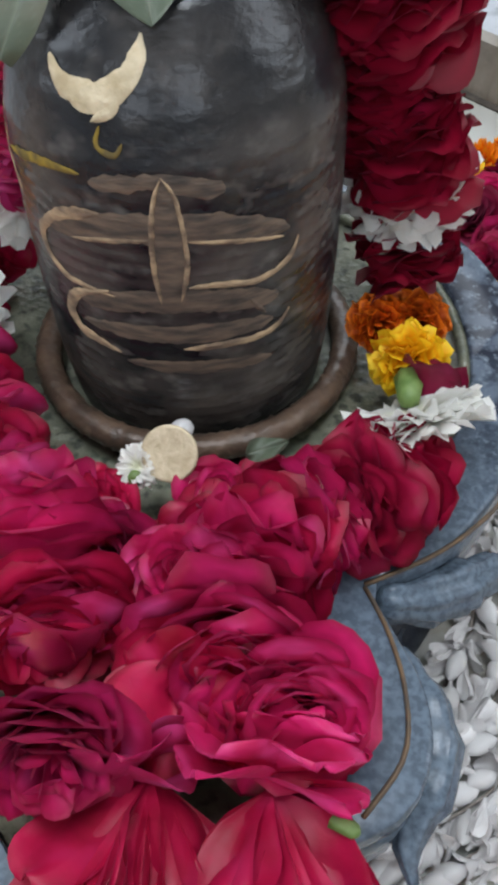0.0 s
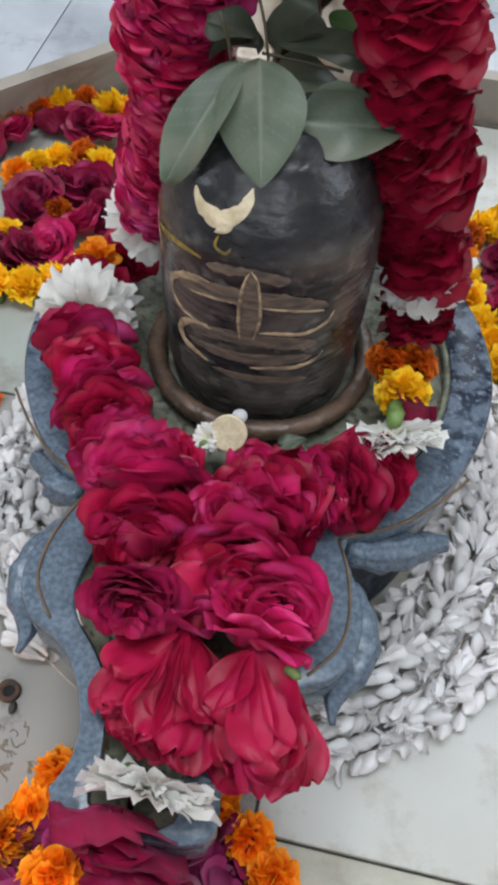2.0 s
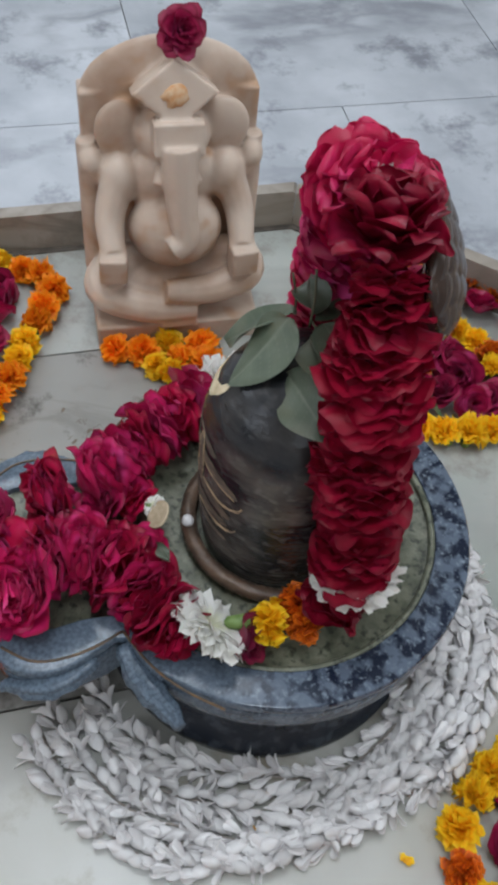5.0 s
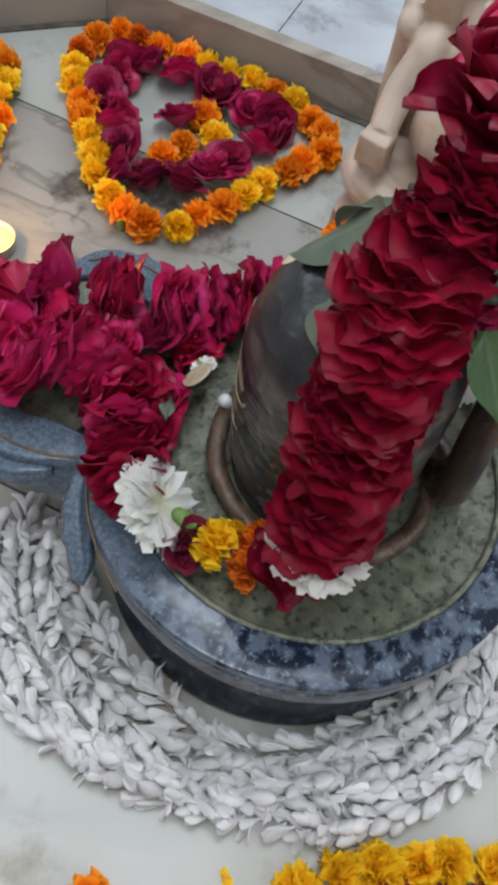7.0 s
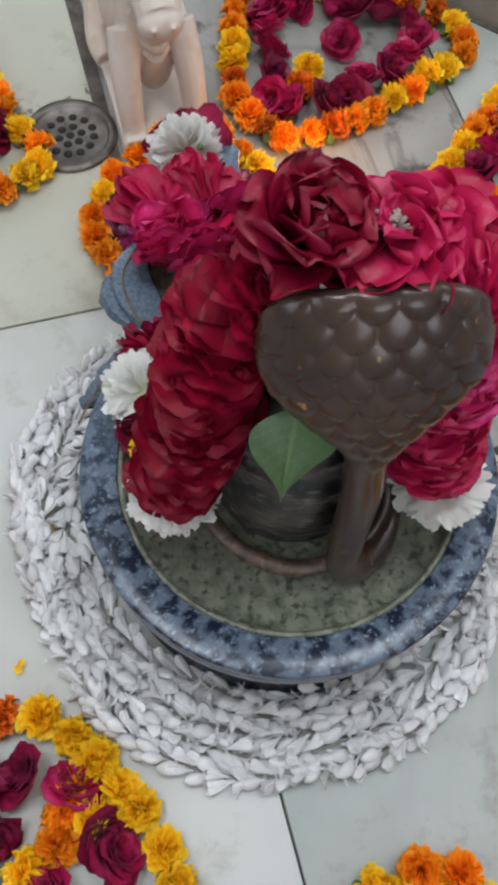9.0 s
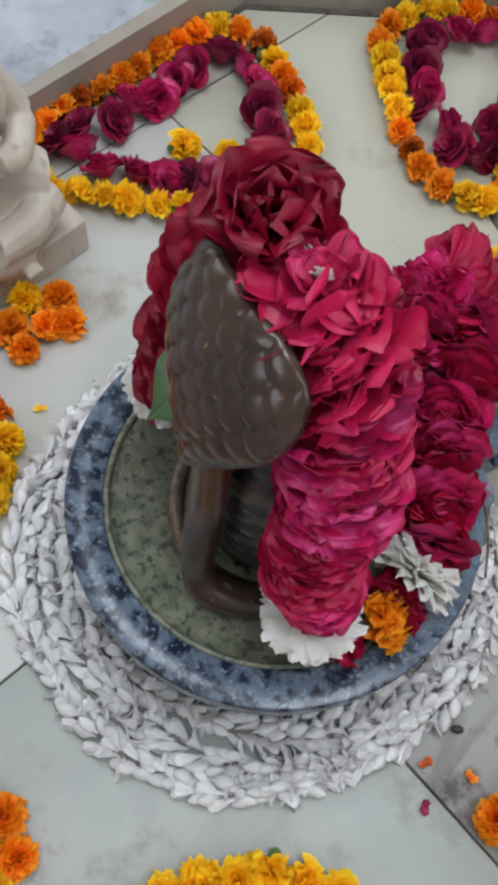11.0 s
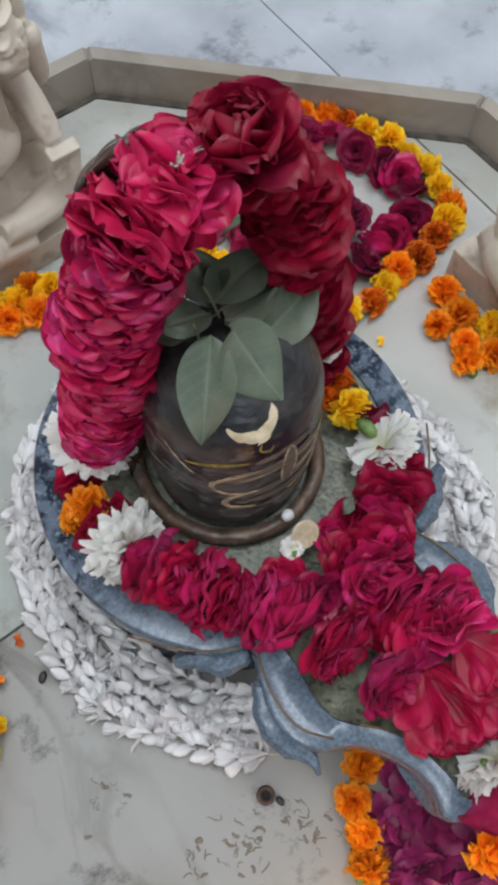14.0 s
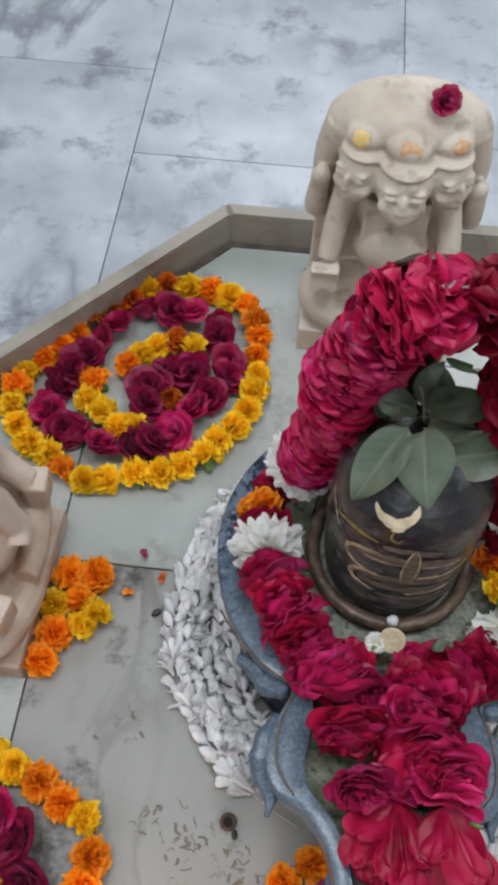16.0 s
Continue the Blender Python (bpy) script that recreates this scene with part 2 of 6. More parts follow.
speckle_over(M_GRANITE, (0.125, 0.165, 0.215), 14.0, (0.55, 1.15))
# Dark stone, darkened further: the shade under the rim is in this colour.
M_GRANITE_SHADED = material("dark_shaded_granite", (0.022, 0.026, 0.036), 0.25, second=(0.05, 0.06, 0.075), scale=80, mix=(0.5, 0.65), bump=0.1)
M_DISH = material("greenish_wet_stone", (0.105, 0.112, 0.078), 0.30, second=(0.20, 0.205, 0.15), scale=75, detail=10, mix=(0.38, 0.64), bump=0.55, bump_scale=260, fleck=(0.045, 0.052, 0.036), fleck_scale=170, fleck_at=(0.52, 0.66))
M_RUST = material("rust_gold_groove", (0.16, 0.095, 0.045), 0.6, second=(0.07, 0.05, 0.035), scale=120)
M_SNAKE = material("brown_bronze", (0.058, 0.031, 0.021), 0.27, 0.15, second=(0.032, 0.018, 0.013), scale=26, bump=0.12, bump_scale=160, spec=0.5, coat=0.06, fleck=(0.26, 0.15, 0.06), fleck_scale=120, fleck_at=(0.69, 0.76))
M_COIL = material("worn_brown_coil", (0.165, 0.105, 0.072), 0.34, 0.05, second=(0.060, 0.040, 0.030), scale=70, bump=0.6, bump_scale=180, fleck=(0.20, 0.14, 0.10), fleck_scale=110, fleck_at=(0.58, 0.74))
M_PASTE = material("dried_sandal_paste", (0.46, 0.32, 0.19), 0.85, second=(0.16, 0.11, 0.075), scale=90, mix=(0.36, 0.62), bump=0.5, bump_scale=300, stretch=(1, 1, 2))
M_PASTE_THIN = material("worn_sandal_paste", (0.175, 0.122, 0.086), 0.7, second=(0.050, 0.040, 0.034), scale=75, mix=(0.36, 0.66), detail=6, bump=0.3, bump_scale=260, stretch=(1, 1, 4))
M_PASTE_MOON = material("thick_pale_paste", (0.62, 0.52, 0.36), 0.85, second=(0.42, 0.33, 0.2), scale=110, bump=0.5, bump_scale=260)
M_PASTE_ORANGE = material("faded_orange_paste", (0.55, 0.27, 0.11), 0.8, second=(0.60, 0.42, 0.27), scale=160, mix=(0.35, 0.65), bump=0.3, bump_scale=300)
M_PASTE_YELLOW = material("yellow_paste", (0.72, 0.48, 0.12), 0.8, second=(0.62, 0.50, 0.30), scale=160, mix=(0.4, 0.7), bump=0.3, bump_scale=300)
M_TURMERIC = material("turmeric_smear", (0.3, 0.2, 0.02), 0.8, second=(0.1, 0.07, 0.02), scale=150)
M_ROSE = material("crimson_petal", (0.53, 0.007, 0.070), 0.44, second=(0.26, 0.002, 0.019), scale=38, mix=(0.32, 0.70), vary=0.22, sheen=0.05, sheen_tint=(1.0, 0.3, 0.6), spec=0.35, bump=0.22, bump_scale=130, through_light=0.22, fleck=(0.52, 0.018, 0.10), fleck_scale=45, fleck_at=(0.54, 0.78), edge=(0.23, 0.002, 0.020), edge_at=(0.72, 1.02))
M_ROSE_MID = material("bright_crimson_petal", (0.56, 0.009, 0.085), 0.42, second=(0.38, 0.005, 0.042), scale=36, mix=(0.32, 0.70), vary=0.2, sheen=0.06, sheen_tint=(1.0, 0.35, 0.65), spec=0.38, bump=0.22, bump_scale=130, through_light=0.22, fleck=(0.64, 0.035, 0.17), fleck_scale=40, fleck_at=(0.52, 0.76), edge=(0.36, 0.005, 0.046), edge_at=(0.72, 1.02))
M_ROSE_DEEP = material("deep_crimson_petal", (0.34, 0.003, 0.030), 0.46, second=(0.21, 0.0015, 0.014), scale=38, mix=(0.32, 0.70), vary=0.2, sheen=0.04, sheen_tint=(1.0, 0.3, 0.5), spec=0.3, bump=0.22, bump_scale=130, through_light=0.2, fleck=(0.44, 0.010, 0.06), fleck_scale=45, fleck_at=(0.56, 0.80), edge=(0.18, 0.001, 0.014), edge_at=(0.72, 1.02))
M_ROSE_PINK = material("magenta_petal", (0.63, 0.016, 0.15), 0.40, second=(0.38, 0.005, 0.05), scale=34, mix=(0.32, 0.68), vary=0.2, sheen=0.08, sheen_tint=(1.0, 0.45, 0.75), spec=0.42, bump=0.24, bump_scale=130, through_light=0.22, fleck=(0.78, 0.08, 0.32), fleck_scale=36, fleck_at=(0.54, 0.76), edge=(0.32, 0.004, 0.045), edge_at=(0.70, 1.02))
M_ROSE_DARK = material("maroon_petal", (0.36, 0.009, 0.068), 0.44, second=(0.20, 0.004, 0.032), scale=40, vary=0.3, sheen=0.08, sheen_tint=(1.0, 0.4, 0.7), spec=0.4, bump=0.2, bump_scale=150, through_light=0.2, fleck=(0.47, 0.04, 0.16), fleck_scale=40, fleck_at=(0.54, 0.74), edge=(0.18, 0.003, 0.026), edge_at=(0.7, 1.02))
M_ROSE_WINE = material("wine_red_petal", (0.31, 0.004, 0.030), 0.42, second=(0.15, 0.0018, 0.014), scale=40, mix=(0.32, 0.70), vary=0.2, spec=0.35, bump=0.2, bump_scale=140, through_light=0.2, fleck=(0.34, 0.012, 0.06), fleck_scale=40, fleck_at=(0.56, 0.78), edge=(0.10, 0.001, 0.010), edge_at=(0.7, 1.02))
M_PURPLE = material("purple_rose_petal", (0.36, 0.022, 0.14), 0.40, second=(0.20, 0.010, 0.07), scale=60, vary=0.5, island=True, sheen=0.1, spec=0.5, through_light=0.2, edge=(0.62, 0.16, 0.42), edge_at=(0.62, 1.0))
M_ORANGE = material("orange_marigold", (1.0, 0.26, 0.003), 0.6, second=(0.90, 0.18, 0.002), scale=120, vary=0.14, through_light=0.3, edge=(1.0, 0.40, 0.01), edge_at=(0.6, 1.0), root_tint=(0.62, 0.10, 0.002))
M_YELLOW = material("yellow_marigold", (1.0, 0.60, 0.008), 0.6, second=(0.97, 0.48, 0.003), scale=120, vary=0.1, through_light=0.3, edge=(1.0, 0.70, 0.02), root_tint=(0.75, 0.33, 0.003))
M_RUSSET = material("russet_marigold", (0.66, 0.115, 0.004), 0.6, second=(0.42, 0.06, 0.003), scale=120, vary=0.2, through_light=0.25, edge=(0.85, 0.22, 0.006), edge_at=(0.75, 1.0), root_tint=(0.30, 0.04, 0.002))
M_CALYX = material("green_calyx", (0.10, 0.17, 0.04), 0.5, second=(0.16, 0.24, 0.07), scale=150, vary=0.2)
M_LEAF = material("dull_green_leaf", (0.100, 0.120, 0.082), 0.40, second=(0.066, 0.086, 0.058), scale=38, vary=0.25, bump=0.4, bump_scale=90, spec=0.45, through_light=0.12, fleck=(0.15, 0.135, 0.095), fleck_scale=26, fleck_at=(0.52, 0.80), edge=(0.130, 0.145, 0.105), edge_at=(0.1, 1.0))
M_LEAF_LIGHT = material("fresh_green_leaf", (0.085, 0.155, 0.055), 0.42, second=(0.06, 0.12, 0.04), scale=40, bump=0.3, bump_scale=110, through_light=0.25, edge=(0.14, 0.22, 0.09), edge_at=(0.1, 1.0))
M_STEM = material("brown_stem", (0.08, 0.07, 0.04), 0.6)
M_WHITE = material("white_petal", (0.95, 0.945, 0.92), 0.5, second=(0.90, 0.89, 0.84), scale=120, vary=0.03, through_light=0.4, root_tint=(0.84, 0.84, 0.62))
M_JASMINE = material("jasmine_white", (0.81, 0.795, 0.795), 0.45, second=(0.72, 0.69, 0.70), scale=90, mix=(0.45, 0.75), vary=0.1, through_light=0.22)
M_JASMINE_ISLAND = material("jasmine_white_strand", (0.81, 0.795, 0.795), 0.45, second=(0.70, 0.66, 0.66), scale=70, mix=(0.45, 0.75), vary=0.13, island=True, through_light=0.22)
M_THREAD = material("cotton_thread", (0.50, 0.44, 0.40), 0.9, second=(0.36, 0.31, 0.27), scale=200)
M_COIN = material("worn_brass_coin", (0.60, 0.50, 0.35), 0.45, 0.3, second=(0.46, 0.37, 0.24), scale=200, bump=0.3, bump_scale=500)
M_STEEL = material("dull_steel", (0.17, 0.15, 0.135), 0.42, 0.7, second=(0.08, 0.065, 0.055), scale=50, mix=(0.4, 0.7), bump=0.15)
M_BLACK = material("black_hole", (0.012, 0.011, 0.010), 0.8)
M_SEED = material("black_seed", (0.02, 0.018, 0.016), 0.5)
M_RUSTY = material("rusty_iron", (0.10, 0.05, 0.03), 0.7, second=(0.04, 0.025, 0.018), scale=150)
M_CLAY = material("tin_lamp_cup", (0.55, 0.5, 0.42), 0.35, 0.6)
M_WAX = material("warm_wax", (0.75, 0.50, 0.22), 0.4, sub=0.3)
M_FLAME = bpy.data.materials.new("flame")
M_FLAME.use_nodes = True
_b = M_FLAME.node_tree.nodes["Principled BSDF"]
_b.inputs["Base Color"].default_value = (1, 0.6, 0.2, 1)
_b.inputs["Emission Color"].default_value = (1.0, 0.55, 0.18, 1)
_b.inputs["Emission Strength"].default_value = 60.0


# ---- building helpers ----
def mesh_of(bm, name, mat, smooth=True):
    me = bpy.data.meshes.new(name)
    bm.normal_update()
    bm.to_mesh(me)
    bm.free()
    if mat:
        me.materials.append(mat)
    if smooth:
        me.polygons.foreach_set("use_smooth", [True] * len(me.polygons))
    return me


def thing(name, at, label, category, group="", kind=""):
    ob = new(name)
    ob.empty_display_size = 0.02
    ob.location = at
    return tagged(ob, label, category, group, kind)


def place(name, mesh, parent=None, m=None, label=""):
    """A mesh object at the pose m, in the world, under its thing."""
    ob = new(name, mesh)
    m = m or Matrix()
    if parent:
        ob.parent = parent
        chain, up = Matrix(), parent
        while up:
            chain = up.matrix_basis @ chain
            up = up.parent
        ob.matrix_basis = chain.inverted() @ m
    else:
        ob.matrix_basis = m
    if label:
        ob["label"] = label
    return ob


def part(name, bm, mat, parent, label="", m=None, smooth=True):
    return place(name, mesh_of(bm, name, mat, smooth), parent, m, label)


def grid(bm, fn, nu, nv, close=False):
    """A sheet fn(u, v), u and v from 0 to 1; close: u comes back to its start."""
    rows = [[bm.verts.new(fn(i / nu, j / nv)) for i in range(nu + (0 if close else 1))] for j in range(nv + 1)]
    w = len(rows[0])
    for j in range(nv):
        for i in range(nu):
            a, b = i, (i + 1) % w
            bm.faces.new((rows[j][a], rows[j][b], rows[j + 1][b], rows[j + 1][a]))
    return rows


def lathe(bm, profile, seg, cap_low=False, cap_high=False):
    n = len(profile) - 1

    def fn(u, v):
        r, z = profile[round(v * n)]
        return (r * math.cos(2 * math.pi * u), r * math.sin(2 * math.pi * u), z)

    rows = grid(bm, fn, seg, n, close=True)
    if cap_low:
        bm.faces.new(rows[0][::-1])
    if cap_high:
        bm.faces.new(rows[-1])
    return rows


def spline(points, closed, spacing):
    """Places along a smooth curve through the points, about evenly spaced."""
    pts = [Vector(p) for p in points]
    n = len(pts)
    fine = []
    for i in range(n if closed else n - 1):
        if closed:
            p0, p1, p2, p3 = pts[i - 1], pts[i], pts[(i + 1) % n], pts[(i + 2) % n]
        else:
            p0, p1, p2, p3 = pts[max(i - 1, 0)], pts[i], pts[i + 1], pts[min(i + 2, n - 1)]
        for k in range(16):
            t = k / 16
            fine.append(0.5 * (2 * p1 + (p2 - p0) * t + (2 * p0 - 5 * p1 + 4 * p2 - p3) * t * t + (3 * p1 - p0 - 3 * p2 + p3) * t ** 3))
    fine.append(pts[0].copy() if closed else pts[-1].copy())
    lens = [0.0]
    for a, b in zip(fine, fine[1:]):
        lens.append(lens[-1] + (b - a).length)
    count = max(2, round(lens[-1] / spacing))
    out, j = [], 0
    for k in range(count if closed else count + 1):
        s = lens[-1] * k / count
        while j < len(lens) - 2 and lens[j + 1] < s:
            j += 1
        f = (s - lens[j]) / max(lens[j + 1] - lens[j], 1e-9)
        out.append(fine[j].lerp(fine[j + 1], min(f, 1)))
    return out


def tube(bm, pts, radius, seg=8, caps=True):
    """A tube along the points; radius is a number or one for each point."""
    pts = [Vector(p) for p in pts]
    rad = radius if isinstance(radius, (list, tuple)) else [radius] * len(pts)
    rows, side = [], None
    for i, p in enumerate(pts):
        d = (pts[min(i + 1, len(pts) - 1)] - pts[max(i - 1, 0)]).normalized()
        if side is None:
            side = d.orthogonal().normalized()
        side = (side - d * side.dot(d)).normalized()
        up = d.cross(side)
        rows.append([bm.verts.new(p + rad[i] * (math.cos(2 * math.pi * k / seg) * side + math.sin(2 * math.pi * k / seg) * up)) for k in range(seg)])
    for a, b in zip(rows, rows[1:]):
        for k in range(seg):
            bm.faces.new((a[k], a[(k + 1) % seg], b[(k + 1) % seg], b[k]))
    if caps:
        bm.faces.new(rows[0][::-1])
        bm.faces.new(rows[-1])
    return rows


def slab(bm, poly, low, high, edge=0.0):
    """A flat slab over a plan polygon, with an eased upper edge."""
    c = Vector((sum(p[0] for p in poly) / len(poly), sum(p[1] for p in poly) / len(poly)))
    levels = [(0.0, low), (0.0, high - edge), (edge, high)] if edge else [(0.0, low), (0.0, high)]
    rings = []
    for inset, z in levels:
        ring = []
        for p in poly:
            d = Vector(p[:2]) - c
            q = c + d * (1 - inset / max(d.length, 1e-6))
            ring.append(bm.verts.new((q.x, q.y, z)))
        rings.append(ring)
    n = len(poly)
    for a, b in zip(rings, rings[1:]):
        for k in range(n):
            bm.faces.new((a[k], a[(k + 1) % n], b[(k + 1) % n], b[k]))
    bm.faces.new(rings[-1])
    bm.faces.new(rings[0][::-1])


def clip_poly(poly, convex):
    """The part of a plan polygon inside a convex one that runs anticlockwise."""
    out = list(poly)
    for (ax, ay), (bx, by) in zip(convex, convex[1:] + convex[:1]):
        src, out = out, []
        for i, q in enumerate(src):
            p = src[i - 1]
            dp = (bx - ax) * (p[1] - ay) - (by - ay) * (p[0] - ax)
            dq = (bx - ax) * (q[1] - ay) - (by - ay) * (q[0] - ax)
            if (dp >= 0) != (dq >= 0):
                t = dp / (dp - dq)
                out.append((p[0] + t * (q[0] - p[0]), p[1] + t * (q[1] - p[1])))
            if dq >= 0:
                out.append(q)
        if not out:
            return []
    clean = []
    for q in out:
        if not clean or math.dist(q, clean[-1]) > 1e-4:
            clean.append(q)
    if len(clean) > 2 and math.dist(clean[0], clean[-1]) < 1e-4:
        clean.pop()
    return clean if len(clean) > 2 else []


def aim(at, axis, spin=0.0, size=1.0):
    """A pose at a place whose z runs along axis, turned by spin degrees about it."""
    q = Vector(axis).normalized().to_track_quat("Z", "Y")
    return Matrix.Translation(at) @ q.to_matrix().to_4x4() @ Matrix.Rotation(radians(spin), 4, "Z") @ Matrix.Diagonal((size, size, size, 1))


def blob(bm, at, radii, turn=(0, 0, 0), sub=3):
    m = Matrix.LocRotScale(at, Euler([radians(a) for a in turn]), radii)
    bmesh.ops.create_icosphere(bm, subdivisions=sub, radius=1.0, matrix=m)


# ---- flowers ----
def petal(bm, az, length, width, th0, th1, rnd, nu=6, nv=5, r0=0.0, z0=0.0, curl=0.0, ruffle=0.0, point=0.0, roll=0.0, root=None, tip=0.42, frill=0.0):
    """One petal, from the flower's axis outwards; th: its angle from the axis at root and tip, roll: how its edge turns back, in degrees."""
    fine, steps = 20, [(r0, z0)]
    for j in range(fine):
        f = (j + 0.5) / fine
        th = radians(th0 + (th1 - th0) * f ** 1.4 + roll * max(0.0, f - 0.7) / 0.3)
        r, z = steps[-1]
        steps.append((r + length / fine * math.sin(th), z + length / fine * math.cos(th)))
    ph = rnd.uniform(0, 99)

    def fn(u, v):
        if root is not None and v == 0:
            return root
        s = math.sin(math.pi / 2 * (2 * u - 1))
        vv = v * (1 - tip * (1 - math.sqrt(max(0.0, 1 - abs(s) ** 2.4))))
        k = min(int(vv * fine), fine - 1)
        f = vv * fine - k
        r = steps[k][0] + (steps[k + 1][0] - steps[k][0]) * f
        z = steps[k][1] + (steps[k + 1][1] - steps[k][1]) * f
        w = width * (0.2 + 0.8 * math.sin(math.pi / 2 * min(1.0, v * 1.3))) * (1 - point * v * v)
        turn = az + s * w * 0.5 / max(r, 0.45 * length)
        wave = ruffle * v * v * (math.sin(3.4 * s + ph) * 0.7 + 1.2 * noise.noise((s * 1.9 + ph, v * 1.2, ph)) + 0.22 * math.sin(7.0 * s + 1.7 * ph) * v + frill * v * math.sin(13.0 * s + 2.9 * ph))
        inn = 1 + 0.5 * ruffle / max(length, 1e-6) * v * noise.noise((s * 2.1, v * 2.0 + ph, 3.3))
        r = max(r, 1e-4) * inn * (1 - 0.08 * s * s * v)
        return (r * math.cos(turn), r * math.sin(turn), z + curl * s * s * v + wave)

    along = bm.verts.layers.float.get("along") or bm.verts.layers.float.new("along")
    rows = grid(bm, fn, nu, nv)
    for j, row in enumerate(rows):
        for i, vert in enumerate(row):
            vert[along] = (j / nv) ** 1.3 * (0.75 + 0.25 * abs(2 * i / nu - 1)) if j < nv else 1.0


def joined(bm):
    """Petals meet in one receptacle."""
    bmesh.ops.remove_doubles(bm, verts=[v for v in bm.verts if v.co.length < 2e-4], dist=5e-4)


FULL = ((8, 0.0), (8, 0.2), (8, 0.4), (7, 0.58), (6, 0.74), (5, 0.88))
PLAIN = ((7, 0.0), (7, 0.3), (6, 0.6), (5, 0.85))


def rose_mesh(seed, mat, radius, cup=0.0, layers=FULL, nu=10, nv=8, wide=1.25):
    """A full rose, its axis along z: ruffled outer petals that turn back, closed ones within. cup: how far the petals close."""
    rnd = random.Random(seed)
    bm = bmesh.new()
    for count, f in layers:
        for k in range(count):
            az = 2 * math.pi * (k + rnd.uniform(-0.35, 0.35)) / count + f * 7
            th0 = (82 - 66 * f) * (1 - 0.55 * cup) + rnd.uniform(-10, 10)
            th1 = (96 - 70 * f) * (1 - 0.35 * cup) + rnd.uniform(-18, 14)
            ln = radius * (1.04 - 0.40 * f) * rnd.uniform(0.84, 1.12) * (1 + 0.25 * cup)
            petal(bm, az, ln, radius * (wide - 0.4 * f) * rnd.uniform(0.8, 1.1) * (1 + 0.3 * cup), th0, th1, rnd, nu, nv, r0=radius * 0.06, z0=radius * (-0.22 + 0.34 * f),
                  curl=radius * rnd.uniform(-0.12, 0.26), ruffle=radius * 0.15, roll=rnd.uniform(0, 60) * (1 - 0.4 * f), root=(0, 0, 0))
    for k in range(5):
        petal(bm, k * 1.7, radius * 0.55, radius * 0.55, 10 + 3 * k, 4 + 8 * k, rnd, 5, 4, r0=radius * (0.03 + 0.03 * k), z0=0.0, ruffle=radius * 0.05, root=(0, 0, 0))
    joined(bm)
    return mesh_of(bm, "rose", mat)


def marigold_mesh(seed, mat, radius):
    """A pompom of many frilled petals."""
    rnd = random.Random(seed)
    bm = bmesh.new()
    counts = (14, 15, 15, 14, 12, 10, 7, 4)
    for layer, count in enumerate(counts):
        f = layer / (len(counts) - 1)
        for k in range(count):
            th = 118 - 112 * f + rnd.uniform(-9, 9)
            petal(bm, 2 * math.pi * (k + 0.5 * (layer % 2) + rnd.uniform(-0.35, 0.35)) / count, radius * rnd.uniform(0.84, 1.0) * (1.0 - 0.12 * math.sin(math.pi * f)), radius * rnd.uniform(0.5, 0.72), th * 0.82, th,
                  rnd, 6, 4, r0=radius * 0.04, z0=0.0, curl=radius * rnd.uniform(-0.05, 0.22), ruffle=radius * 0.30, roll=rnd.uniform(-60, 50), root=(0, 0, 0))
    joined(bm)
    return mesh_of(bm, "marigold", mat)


def calyx_mesh(radius):
    bm = bmesh.new()
    lathe(bm, [(radius * 0.1, -radius * 1.1), (radius * 0.27, -radius * 0.95), (radius * 0.34, -radius * 0.45), (radius * 0.4, -radius * 0.1)], 7, True, True)
    return mesh_of(bm, "calyx", M_CALYX)


def white_flower_mesh(seed, radius, flat=1.0):
    """A white many-petalled flower, flat as it is strung."""
    rnd = random.Random(seed)
    bm = bmesh.new()
    for layer in range(5):
        f = layer / 4
        count = 24 - 2 * layer
        for k in range(count):
            th = 90 + (14 - 30 * f + rnd.uniform(-8, 8)) * flat
            petal(bm, 2 * math.pi * (k + rnd.uniform(-0.4, 0.4)) / count, radius * rnd.uniform(0.88, 1.04) * (1 - 0.16 * f), radius * 0.33, th - 10 * flat, th, rnd, 5, 4,
                  r0=radius * 0.04, z0=radius * (0.18 * f - 0.09) * flat, curl=radius * rnd.uniform(0.0, 0.08) * flat, ruffle=radius * 0.09, roll=rnd.uniform(-22, 30), root=(0, 0, 0))
    joined(bm)
    return mesh_of(bm, "white_flower", M_WHITE)


ROSES = [rose_mesh(k, M_ROSE, 0.033) for k in (1, 2, 3, 4)] + [rose_mesh(k, M_ROSE_PINK, 0.033) for k in (5, 6)]
SHELL = ((7, 0.0), (7, 0.2), (6, 0.42), (6, 0.6), (5, 0.76), (4, 0.9))

ROSES_DARK = [rose_mesh(k, M_ROSE_DARK, 0.027, 0.35, PLAIN, 6, 5) for k in (21, 22, 23)] + [rose_mesh(24, M_ROSE_PINK, 0.026, 0.35, PLAIN, 6, 5)]
ROSES_FLOOR = [rose_mesh(k, M_ROSE_DARK if k < 83 else M_ROSE_PINK, 0.028, 0.92, SHELL, 7, 6, 1.5) for k in (81, 82, 83, 84)]


